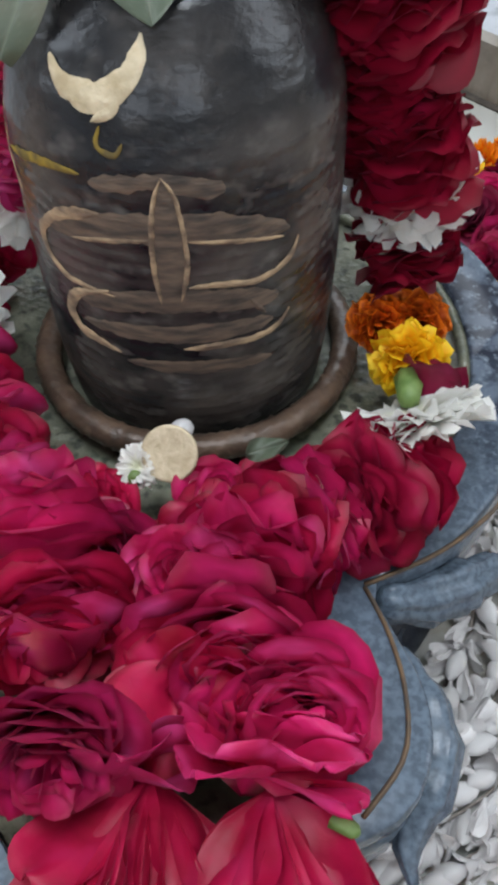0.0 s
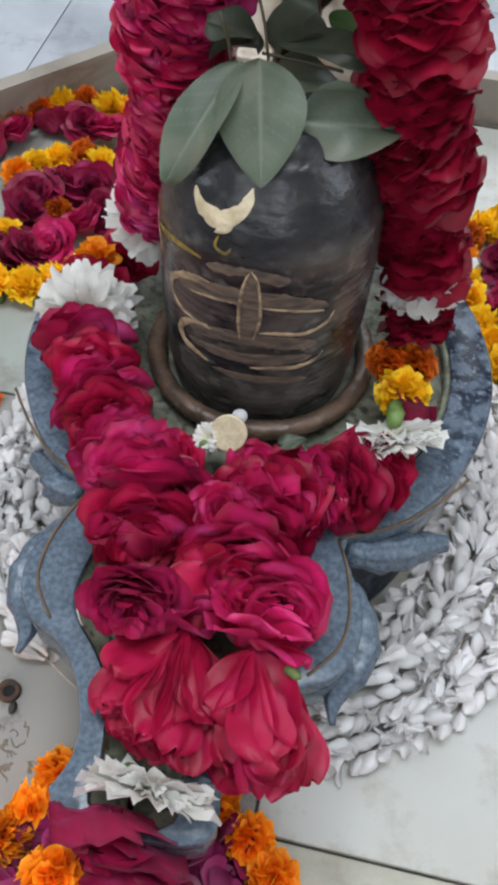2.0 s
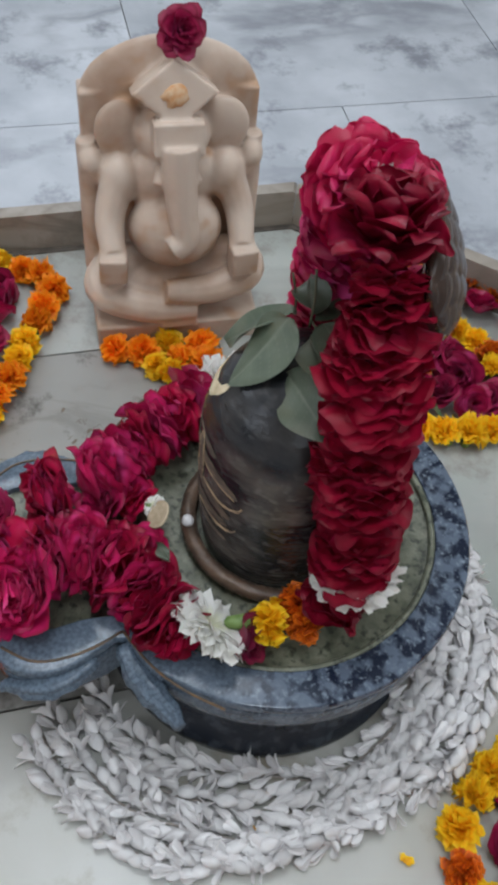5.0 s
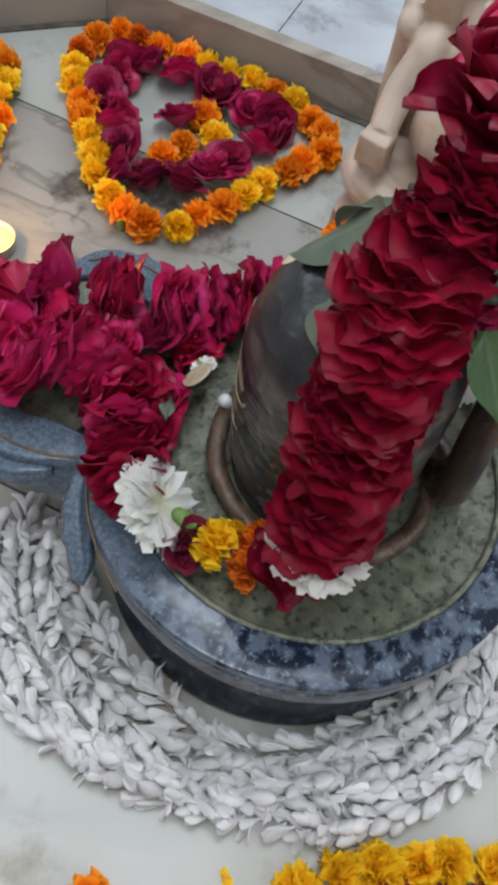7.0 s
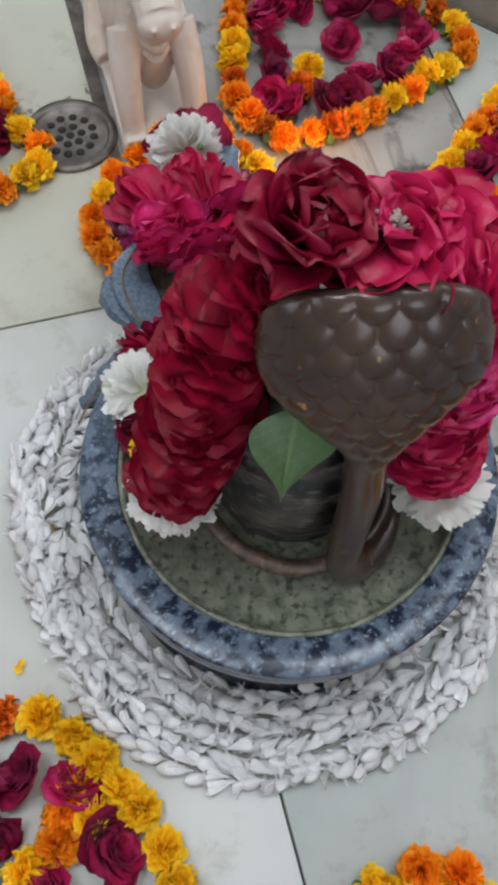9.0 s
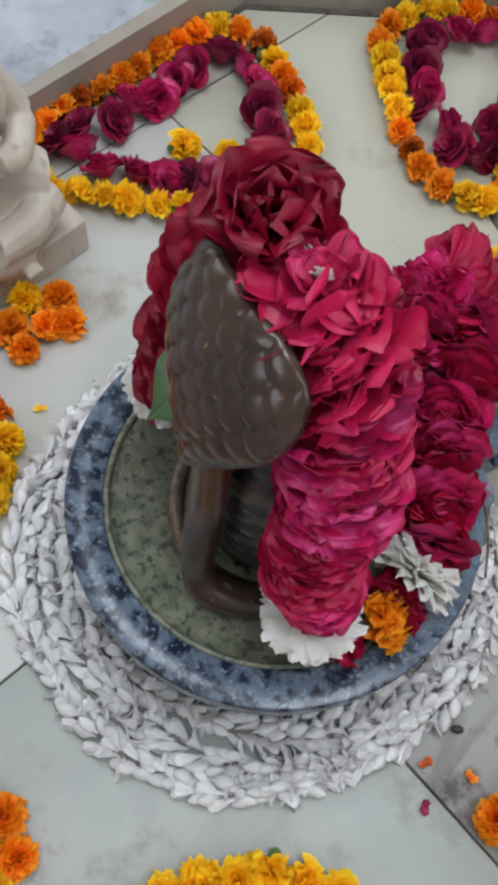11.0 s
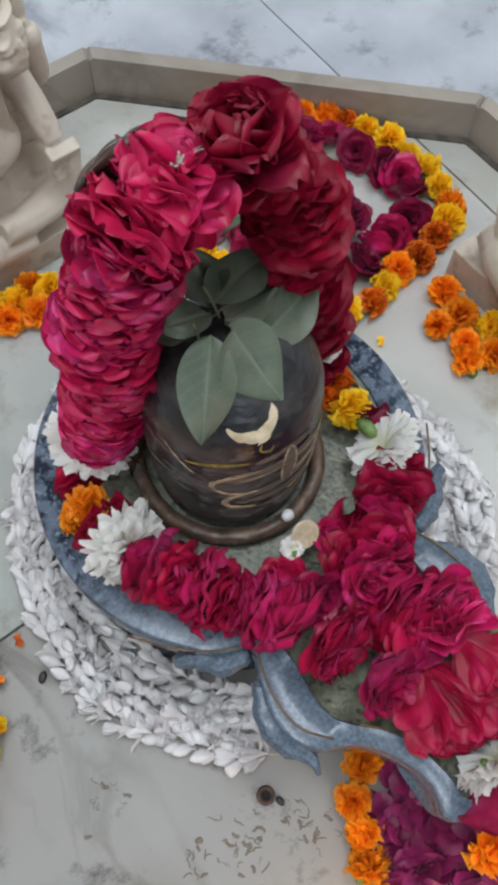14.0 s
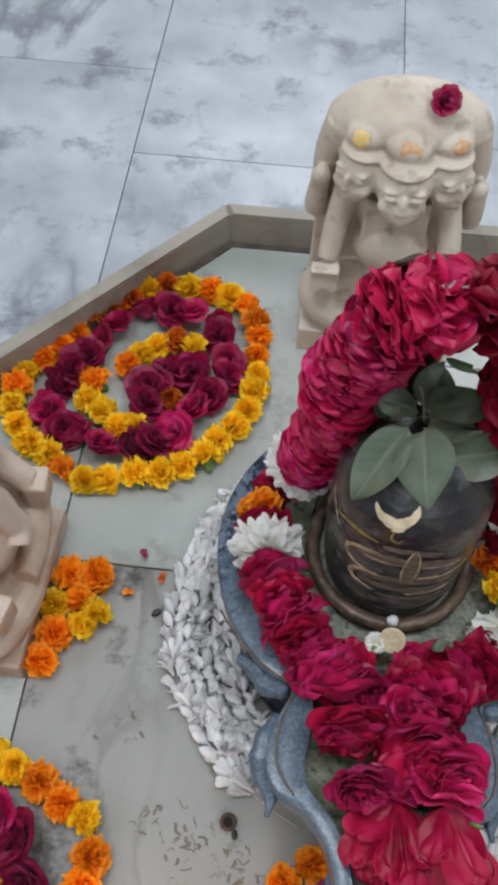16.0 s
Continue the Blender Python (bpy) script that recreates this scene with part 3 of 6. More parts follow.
def strung_rose(seed, mat, radius):
    """A rose pressed flat on its string: thin wavy petals lying one on the other."""
    rnd = random.Random(seed)
    bm = bmesh.new()
    for layer in range(8):
        z = radius * 0.44 * (layer / 7 * 2 - 1)
        for k in range(5):
            th = 90 - 26 * z / radius + rnd.uniform(-11, 11)
            petal(bm, 2 * math.pi * (k + rnd.uniform(-0.3, 0.3)) / 5 + layer * 0.66, radius * rnd.uniform(0.84, 1.06), radius * rnd.uniform(1.25, 1.6), th - rnd.uniform(0, 16), th + rnd.uniform(-8, 14), rnd, 16, 6,
                  r0=radius * 0.04, z0=z + rnd.uniform(-0.08, 0.08) * radius, curl=radius * rnd.uniform(-0.14, 0.14), ruffle=radius * 0.19, roll=rnd.uniform(-32, 32), root=(0, 0, 0), tip=0.3, frill=0.12)
    joined(bm)
    return mesh_of(bm, "rose", mat)


ROSES_LEG = [strung_rose(k, M_ROSE_DEEP, 0.0295) for k in (61, 62, 63, 64)]

ROSES_BUDDED = [rose_mesh(k, M_ROSE_PINK, 0.034, 0.8, SHELL, wide=1.35) for k in (71, 72)]


def blade(bm, root, d, n, length, width, rnd, cup=0.3, back=0.0, ruffle=0.003, nu=8, nv=8):
    """A broad rounded petal from root along d, its inner face towards n; cup: its sides turn in, back: its tip turns out."""
    d, n, root = Vector(d).normalized(), Vector(n), Vector(root)
    n = (n - d * n.dot(d)).normalized()
    side = d.cross(n)
    ph = rnd.uniform(0, 99)
    lean = rnd.uniform(-0.12, 0.12)

    def fn(u, v):
        y = 0.012 + 0.975 * math.sin(math.pi / 2 * v)
        x = math.sin(math.pi / 2 * (2 * u - 1))
        half = 0.53 * width * y ** 0.5 * math.sqrt(max(0.0, 1 - y ** 5))
        rim = 1 + 0.10 * noise.noise((x * 2.6, ph, y * 1.5)) * y
        wave = ruffle * y * (1.6 * noise.noise((x * 1.6 + ph, y * 2.1, ph)) + 0.5 * math.sin(5.5 * x + ph) * y)
        lift = cup * half * x * x - back * length * y ** 3 + wave
        if v == 0:
            return (0, 0, 0)
        return root * min(1.0, y * 5) + d * (length * y * rim) + side * (x * half * rim + lean * length * y * y) + n * lift

    along = bm.verts.layers.float.get("along") or bm.verts.layers.float.new("along")
    rows = grid(bm, fn, nu, nv)
    for j, row in enumerate(rows):
        for i, vert in enumerate(row):
            vert[along] = (j / nv) ** 1.5 * (0.7 + 0.3 * abs(2 * i / nu - 1))


def round_dir(th, az):
    """A direction th radians from the axis at the azimuth az, and the normal that faces the axis."""
    return (math.sin(th) * math.cos(az), math.sin(th) * math.sin(az), math.cos(th)), (-math.cos(th) * math.cos(az), -math.cos(th) * math.sin(az), math.sin(th))


def draped_rose(seed, mat, radius):
    """A loose rose on its string: broad soft petals, their rims turned up or down."""
    rnd = random.Random(seed)
    bm = bmesh.new()
    for layer in range(7):
        z = radius * 0.44 * (layer / 6 * 2 - 1)
        for k in range(4):
            d, n = round_dir(radians(90 - 26 * z / radius + rnd.uniform(-9, 9)), 2 * math.pi * (k + rnd.uniform(-0.25, 0.25)) / 4 + layer * 0.8)
            blade(bm, (0, 0, z), d, n, radius * rnd.uniform(0.86, 1.06), radius * rnd.uniform(1.5, 1.9), rnd, rnd.uniform(-0.12, 0.28), rnd.uniform(-0.30, 0.25), radius * 0.13, 12, 9)
    joined(bm)
    return mesh_of(bm, "rose", mat)


def open_rose(seed, mat, radius):
    """A wide open rose: rings of broad petals round a bare heart."""
    rnd = random.Random(seed)
    bm = bmesh.new()
    for layer, (count, th, size) in enumerate(((5, 118, 1.02), (6, 98, 1.0), (6, 80, 0.92), (5, 60, 0.74), (5, 42, 0.52))):
        for k in range(count):
            d, n = round_dir(radians(th + rnd.uniform(-9, 9)), 2 * math.pi * (k + rnd.uniform(-0.2, 0.2)) / count + layer * 1.1)
            blade(bm, (0, 0, 0.0012 * layer), d, n, radius * size * rnd.uniform(0.88, 1.08), radius * size * rnd.uniform(1.15, 1.5), rnd, rnd.uniform(0.15, 0.6), rnd.uniform(-0.05, 0.30), radius * 0.11, 12, 9)
    joined(bm)
    return mesh_of(bm, "rose", mat)


ROSES_LEFT = [draped_rose(k, M_ROSE_MID, 0.0315) for k in (65, 66, 67, 69)] + [draped_rose(68, M_ROSE_PINK, 0.0315)]
ROSES_LEFT_PINK = [draped_rose(k, M_ROSE_PINK, 0.031) for k in (78, 79)]
OPEN_ROSE = open_rose(35, M_ROSE_MID, 0.036)
ROSES_BIG = [rose_mesh(k, M_ROSE, 0.035, 0.55, SHELL, wide=1.5) for k in (11, 12)] + [rose_mesh(k, M_ROSE_PINK, 0.035, 0.7, SHELL, wide=1.5) for k in (13, 14, 15)]
ROSES_SPOUT = ROSES_BIG + [strung_rose(k, M_ROSE_PINK if k % 2 else M_ROSE, 0.032) for k in (91, 92, 93)] + ROSES_BUDDED
BUD = rose_mesh(31, M_ROSE_DARK, 0.026, 1.2, PLAIN)


def cup_rose(seed, mat, radius, rings, wide=1.0, crumple=0.07):
    """A half-open rose: a cup of broad smooth petals; rings: their number, lean and length."""
    rnd = random.Random(seed)
    bm = bmesh.new()
    for layer, (count, th, size) in enumerate(rings):
        for k in range(count):
            d, n = round_dir(radians(th + rnd.uniform(-7, 7)), 2 * math.pi * (k + rnd.uniform(-0.2, 0.2)) / count + layer * 1.3)
            blade(bm, (0, 0, 0.0010 * layer), d, n, radius * size * rnd.uniform(0.9, 1.06), radius * size * wide * rnd.uniform(1.05, 1.35), rnd, rnd.uniform(0.3, 0.6), rnd.uniform(-0.1, 0.25), radius * crumple, 12, 10)
    joined(bm)
    return mesh_of(bm, "rose", mat)


def fan_rose(seed, mat, count, spread, face):
    """A crushed rose lying on its side: long petals fanned like pages towards -y."""
    rnd = random.Random(seed)
    bm = bmesh.new()
    for k in range(count):
        f = 2 * k / (count - 1) - 1
        a = radians(90 - 42 * f * face + rnd.uniform(-38, 38))
        blade(bm, (0.015 * f, -rnd.uniform(0.0, 0.034), rnd.uniform(-0.006, 0.009) - 0.008 * f * f), (spread * f + rnd.uniform(-0.25, 0.25), -1, rnd.uniform(-0.30, 0.20)), (math.cos(a), 0.2, math.sin(a)), rnd.uniform(0.034, 0.048), rnd.uniform(0.030, 0.044), rnd, rnd.uniform(-0.1, 0.5), rnd.uniform(-0.20, 0.28), 0.0050, 12, 10)
    joined(bm)
    return mesh_of(bm, "rose", mat)


HALF_OPEN = cup_rose(33, M_ROSE_WINE, 0.038, ((5, 66, 0.94), (4, 48, 1.12), (5, 33, 1.10), (4, 20, 1.0), (3, 8, 0.9)), 1.12, 0.13)
ROSES_SHEAF = [fan_rose(73, M_ROSE, 36, 0.30, 1.1), fan_rose(74, M_ROSE, 24, 0.24, 0.8)]
ROSES_OUTER = [cup_rose(k, M_ROSE_PINK, 0.040, ((5, 88, 1.0), (6, 68, 1.0), (5, 50, 0.94), (5, 34, 0.85), (5, 18, 0.76))) for k in (36, 37)]
MARIGOLDS = {"o": [marigold_mesh(k, M_ORANGE, 0.0205) for k in (41, 42)], "y": [marigold_mesh(k, M_YELLOW, 0.0200) for k in (43, 44)], "r": [marigold_mesh(45, M_RUSSET, 0.0195)]}
CALYX = calyx_mesh(0.018)
WHITE_FLAT = white_flower_mesh(54, 0.034, 0.5)
WHITES = [white_flower_mesh(s, 0.034) for s in (51, 52, 53)]


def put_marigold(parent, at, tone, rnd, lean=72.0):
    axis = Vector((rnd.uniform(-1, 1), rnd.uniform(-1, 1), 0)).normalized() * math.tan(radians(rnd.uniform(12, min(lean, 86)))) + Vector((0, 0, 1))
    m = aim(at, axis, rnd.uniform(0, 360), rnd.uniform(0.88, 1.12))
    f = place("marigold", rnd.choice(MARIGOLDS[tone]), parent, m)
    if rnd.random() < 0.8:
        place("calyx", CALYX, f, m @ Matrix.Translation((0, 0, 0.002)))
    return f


def put_rose(parent, meshes, at, axis, rnd, size=1.0, wobble=14.0, label=""):
    a = Vector(axis).normalized() + Vector((rnd.uniform(-1, 1), rnd.uniform(-1, 1), rnd.uniform(-1, 1))) * math.tan(radians(wobble)) * 0.6
    return place("rose", rnd.choice(meshes), parent, aim(at, a, rnd.uniform(0, 360), size * rnd.uniform(0.92, 1.08)), label)


# ---- the place: floor, kerb, room ----
YARD = [(0.552, -0.470), (0.525, 0.222), (0.1965, 0.549), (-0.2135, 0.546), (-0.539, 0.172), (-0.530, -0.475), (-0.20, -0.84), (0.22, -0.84)]
KERB_W, KERB_H = 0.019, 0.055


def offset_poly(poly, d):
    out, n = [], len(poly)
    for i in range(n):
        a, b, c = Vector(poly[i - 1]), Vector(poly[i]), Vector(poly[(i + 1) % n])
        n1 = Vector(((b - a).y, -(b - a).x)).normalized()
        n2 = Vector(((c - b).y, -(c - b).x)).normalized()
        bis = (n1 + n2).normalized()
        q = b + bis * d / max(bis.dot(n1), 0.3)
        out.append((q.x, q.y))
    return out


KERB_OUT = offset_poly(YARD, KERB_W)

bed = tagged(part("floor_bed", (lambda bm: (slab(bm, [(-ROOM - 0.3, -ROOM - 0.3), (ROOM + 0.3, -ROOM - 0.3), (ROOM + 0.3, ROOM + 0.3), (-ROOM - 0.3, ROOM + 0.3)], -0.12, -0.004), bm)[1])(bmesh.new()), M_JOINT, None, smooth=False),
             "dark mortar bed under the marble floor", "floor", kind="structure")


def room_walls():
    for side, (dx, dy) in SIDES.items():
        bm = bmesh.new()
        cuts = sorted((a - w / 2, a + w / 2) for s, a, w in OPENINGS if s == side)
        edges, spans = -ROOM - (0.3 if dy else 0.0), []
        end = -edges
        for lo, hi in cuts:
            spans.append((edges, lo, 0.0, CEIL))
            spans.append((lo, hi, 0.0, OPEN_LOW))
            spans.append((lo, hi, OPEN_HIGH, CEIL))
            edges = hi
        spans.append((edges, end, 0.0, CEIL))
        for a, b, z0, z1 in spans:
            if dy:
                y0, y1 = sorted((dy * ROOM, dy * (ROOM + 0.3)))
                poly = [(a, y0), (b, y0), (b, y1), (a, y1)]
            else:
                x0, x1 = sorted((dx * ROOM, dx * (ROOM + 0.3)))
                poly = [(x0, a), (x1, a), (x1, b), (x0, b)]
            slab(bm, poly, z0, z1)
        tagged(part("wall_" + side, bm, M_WALL, None, smooth=False), "unseen plain plastered wall with window opening added for light", "wall", kind="structure")
    bm = bmesh.new()
    e = ROOM + 0.3
    y0, y1 = -0.15 - 0.45, -0.15 + 0.45
    xs = [-e] + [v for x, _, w, _ in SKYLIGHTS for v in (x - w / 2, x + w / 2)] + [e]
    slab(bm, [(-e, -e), (e, -e), (e, y0), (-e, y0)], CEIL, CEIL + 0.2)
    slab(bm, [(-e, y1), (e, y1), (e, e), (-e, e)], CEIL, CEIL + 0.2)
    for a, b in zip(xs[0::2], xs[1::2]):
        slab(bm, [(a, y0), (b, y0), (b, y1), (a, y1)], CEIL, CEIL + 0.2)
    tagged(part("ceiling", bm, M_WALL, None, smooth=False), "plain plastered ceiling with two skylight openings", "ceiling", kind="structure")


room_walls()


# ---- the stone base with its spout ----
RIM_Z, DISH_Z = 0.155, 0.1495
OUT_R, IN_R = 0.163, 0.134


def base_outline(circle_r, stop_deg, side, z, n_arc=36, n_side=30):
    """Plan outline of the base: most of a circle, then the scalloped wall of the spout, mirrored."""
    arc = []
    for k in range(n_arc + 1):
        a = radians(90 - (90 + stop_deg) * k / n_arc)
        arc.append(Vector((circle_r * math.cos(a), circle_r * math.sin(a), z)))
    wall = spline([(x, y, z) for x, y in side], False, 0.0001)
    wall = [wall[round(k * (len(wall) - 1) / n_side)] for k in range(n_side + 1)]
    half = arc + wall
    return half + [Vector((-p.x, p.y, p.z)) for p in reversed(half[1:])]


OUT_SIDE = [(0.118, -0.116), (0.098, -0.130), (0.081, -0.138), (0.088, -0.156), (0.098, -0.180), (0.099, -0.205), (0.088, -0.226), (0.063, -0.240), (0.047, -0.260), (0.038, -0.284), (0.038, -0.302), (0.044, -0.313), (0.036, -0.325), (0.0, -0.330)]
IN_SIDE = [(0.072, -0.112), (0.066, -0.126), (0.063, -0.143), (0.062, -0.166), (0.065, -0.188), (0.066, -0.208), (0.058, -0.224), (0.043, -0.240), (0.031, -0.258), (0.024, -0.284), (0.022, -0.300), (0.024, -0.311), (0.018, -0.321), (0.0, -0.326)]


def scaled(outline, f, z, spout=1.0):
    res = []
    for p in outline:
        q = Vector((p.x * f, p.y * f if p.y > -0.12 else -0.12 * f + (p.y + 0.12) * spout, z))
        res.append(q)
    return res


def loft(bm, rings):
    rows = [[bm.verts.new(p) for p in ring] for ring in rings]
    n = len(rows[0])
    for a, b in zip(rows, rows[1:]):
        for k in range(n):
            bm.faces.new((a[k], a[(k + 1) % n], b[(k + 1) % n], b[k]))
    return rows


def stone_base():
    base = thing("stone_base", (0, 0, 0), "blue-grey granite round base with carved spout on marble floor", "stone base")
    out = base_outline(OUT_R, 44, OUT_SIDE, RIM_Z)
    inn = base_outline(IN_R, 58, IN_SIDE, RIM_Z)
    bm = bmesh.new()
    def ring(f, z):
        return [Vector((*p.lerp(q, f).xy, z)) for p, q in zip(out, inn)]

    rings = [scaled(out, 0.90, 0.100, 0.86), scaled(out, 0.955, 0.105, 0.95), scaled(out, 0.985, 0.113, 0.985), ring(0.05, 0.120), ring(0.03, 0.128), ring(0.015, 0.134), ring(0.03, 0.139),
             ring(0.09, 0.1405), ring(0.09, 0.1430), ring(0.0, 0.1450), ring(-0.01, 0.1475), ring(-0.005, RIM_Z - 0.0018), ring(0.025, RIM_Z - 0.0004), ring(0.07, RIM_Z), ring(0.95, RIM_Z), ring(0.985, RIM_Z - 0.0008), ring(1.0, RIM_Z - 0.003), ring(1.0, DISH_Z - 0.003)]
    loft(bm, rings)
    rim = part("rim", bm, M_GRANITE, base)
    rim.data.set_sharp_from_angle(angle=radians(40))
    bm = bmesh.new()
    dish = [Vector((p.x * 0.995, p.y * 0.995, DISH_Z)) for p in inn]
    row = [bm.verts.new(p) for p in dish]
    lower = [bm.verts.new(Vector((p.x * 0.95, p.y * 0.95, DISH_Z - 0.004))) for p in dish]
    for k in range(len(row)):
        bm.faces.new((row[k], row[(k + 1) % len(row)], lower[(k + 1) % len(row)], lower[k]))
    f = bm.faces.new(lower)
    bmesh.ops.triangulate(bm, faces=[f])
    part("dish", bm, M_DISH, base, "wet greenish stone dish")
    bm = bmesh.new()
    ring = [(0.132 + 0.003 * math.cos(a), DISH_Z + 0.0015 + 0.003 * math.sin(a)) for a in [2 * math.pi * k / 8 for k in range(9)]]

    def bead(u, v):
        a = radians(-40 + 260 * v)
        r, z = ring[round(u * 8) % 8]
        return (r * math.cos(a), r * math.sin(a), z)

    grid(bm, bead, 8, 60, close=True)
    part("inner_moulding", bm, M_DISH, base)
    bm = bmesh.new()
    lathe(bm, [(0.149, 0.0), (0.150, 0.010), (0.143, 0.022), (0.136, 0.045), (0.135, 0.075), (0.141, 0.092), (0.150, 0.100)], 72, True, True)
    part("foot", bm, M_GRANITE_SHADED, base, "dark granite drum foot, shade under the rim in its colour")
    for s in (1, -1):
        # the fluted leaf that hangs under the rim where the spout begins
        bm = bmesh.new()
        w = 1.0 if s > 0 else 0.90
        path = spline([(0.084 * s, -0.138, 0.142), (0.103 * s, -0.132, 0.136), (0.122 * s * w, -0.121, 0.131), (0.138 * s * w, -0.110, 0.127), (0.148 * s * w, -0.107, 0.128)], False, 0.006)
        rad = [0.0012 + 0.0092 * math.sin(math.pi * (0.22 + 0.64 * k / (len(path) - 1))) ** 1.2 * (1.0 + 0.13 * math.sin(k * 2.1)) for k in range(len(path))]
        tube(bm, path, rad, 28)
        fluted(bm, path, 9, 0.13)
        for v in bm.verts:
            v.co.z = 0.136 + (v.co.z - 0.136) * 1.25
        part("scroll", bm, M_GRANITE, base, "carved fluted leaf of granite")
        bm = bmesh.new()
        path = spline([(0.090 * s, -0.160, 0.142), (0.101 * s, -0.185, 0.138), (0.101 * s, -0.206, 0.134), (0.092 * s, -0.226, 0.128), (0.094 * s, -0.240, 0.124)], False, 0.006)
        rad = [0.0012 + 0.0088 * math.sin(math.pi * (0.15 + 0.83 * k / (len(path) - 1))) ** 1.1 * (1 + 0.12 * math.sin(k * 2.3)) for k in range(len(path))]
        tube(bm, path, rad, 28)
        fluted(bm, path, 7, 0.12)
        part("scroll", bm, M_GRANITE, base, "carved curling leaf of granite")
        bm = bmesh.new()
        groove = spline([(0.152 * s, -0.075, RIM_Z + 0.0002), (0.132 * s, -0.101, RIM_Z + 0.0002), (0.108 * s, -0.122, RIM_Z + 0.0004), (0.078 * s, -0.138, RIM_Z + 0.0006)], False, 0.006)
        tube(bm, groove, 0.0010, 6)
        part("groove", bm, M_RUST, base, "rust-stained carved line")
        bm = bmesh.new()
        groove = spline([(0.078 * s, -0.139, RIM_Z + 0.0004), (0.086 * s, -0.158, RIM_Z + 0.0004), (0.091 * s, -0.182, RIM_Z + 0.0004), (0.089 * s, -0.206, RIM_Z + 0.0004), (0.074 * s, -0.227, RIM_Z + 0.0004)], False, 0.006)
        tube(bm, groove, 0.0010, 6)
        part("groove", bm, M_RUST, base, "rust-stained carved line")
    return base


def fluted(bm, path, count, depth):
    """Cuts shallow flutes along a rounded leaf."""
    for v in bm.verts:
        p = min(path, key=lambda q: (q - v.co).length)
        d = v.co - p
        if d.length > 1e-5:
            a = math.atan2(d.z, math.hypot(d.x, d.y))
            v.co = p + d * (1 + depth * math.cos(count * a))


stone_base()

# ---- the upright stone and the marks on it ----
STONE = [(0.059, 0.139), (0.061, 0.150), (0.0640, 0.175), (0.0658, 0.21), (0.0664, 0.25), (0.0662, 0.275), (0.0648, 0.293), (0.0605, 0.309), (0.0532, 0.323), (0.043, 0.336), (0.030, 0.346), (0.015, 0.351), (0.0005, 0.352)]


def stone_r(z):
    for (r0, z0), (r1, z1) in zip(STONE, STONE[1:]):
        if z0 <= z <= z1:
            return r0 + (r1 - r0) * (z - z0) / (z1 - z0)
    return 0.06


def on_stone(phi, z, lift):
    """A place on the stone's face: phi degrees round from the front, to the right."""
    r = stone_r(z) + lift
    a = radians(-90 + phi)
    return (r * math.cos(a), r * math.sin(a), z)


def smear(points, widths, lift, rnd, blunt=True):
    """A hand-drawn stroke on the stone: points of (phi, z), its half-widths, ragged edges."""
    bm = bmesh.new()
    path = spline([(p * 0.00113, z, 0) for p, z in points], False, 0.0018)
    n = len(path) - 1

    def fn(u, v):
        i = round(v * n)
        p = path[i]
        d = (path[min(i + 1, n)] - path[max(i - 1, 0)]).normalized()
        f = i / n * (len(widths) - 1)
        k = min(int(f), len(widths) - 2)
        w = widths[k] + (widths[k + 1] - widths[k]) * (f - k)
        w *= (1 - (abs(2 * i / n - 1)) ** 10 * 0.75) if blunt else 1
        s = 2 * u - 1
        edge = 1 + (0.5 if w < 0.0035 else 0.22) * noise.noise((p.x * 300, p.y * 300, s * 2.3)) + 0.1 * noise.noise((p.x * 900, p.y * 900, s))
        q = p + Vector((-d.y, d.x, 0)) * s * w * edge
        return on_stone(q.x / 0.00113, q.y, lift * 0.6 * (1.0 - 0.75 * s ** 4) + 0.0003)

    grid(bm, fn, 6, n)
    return bm


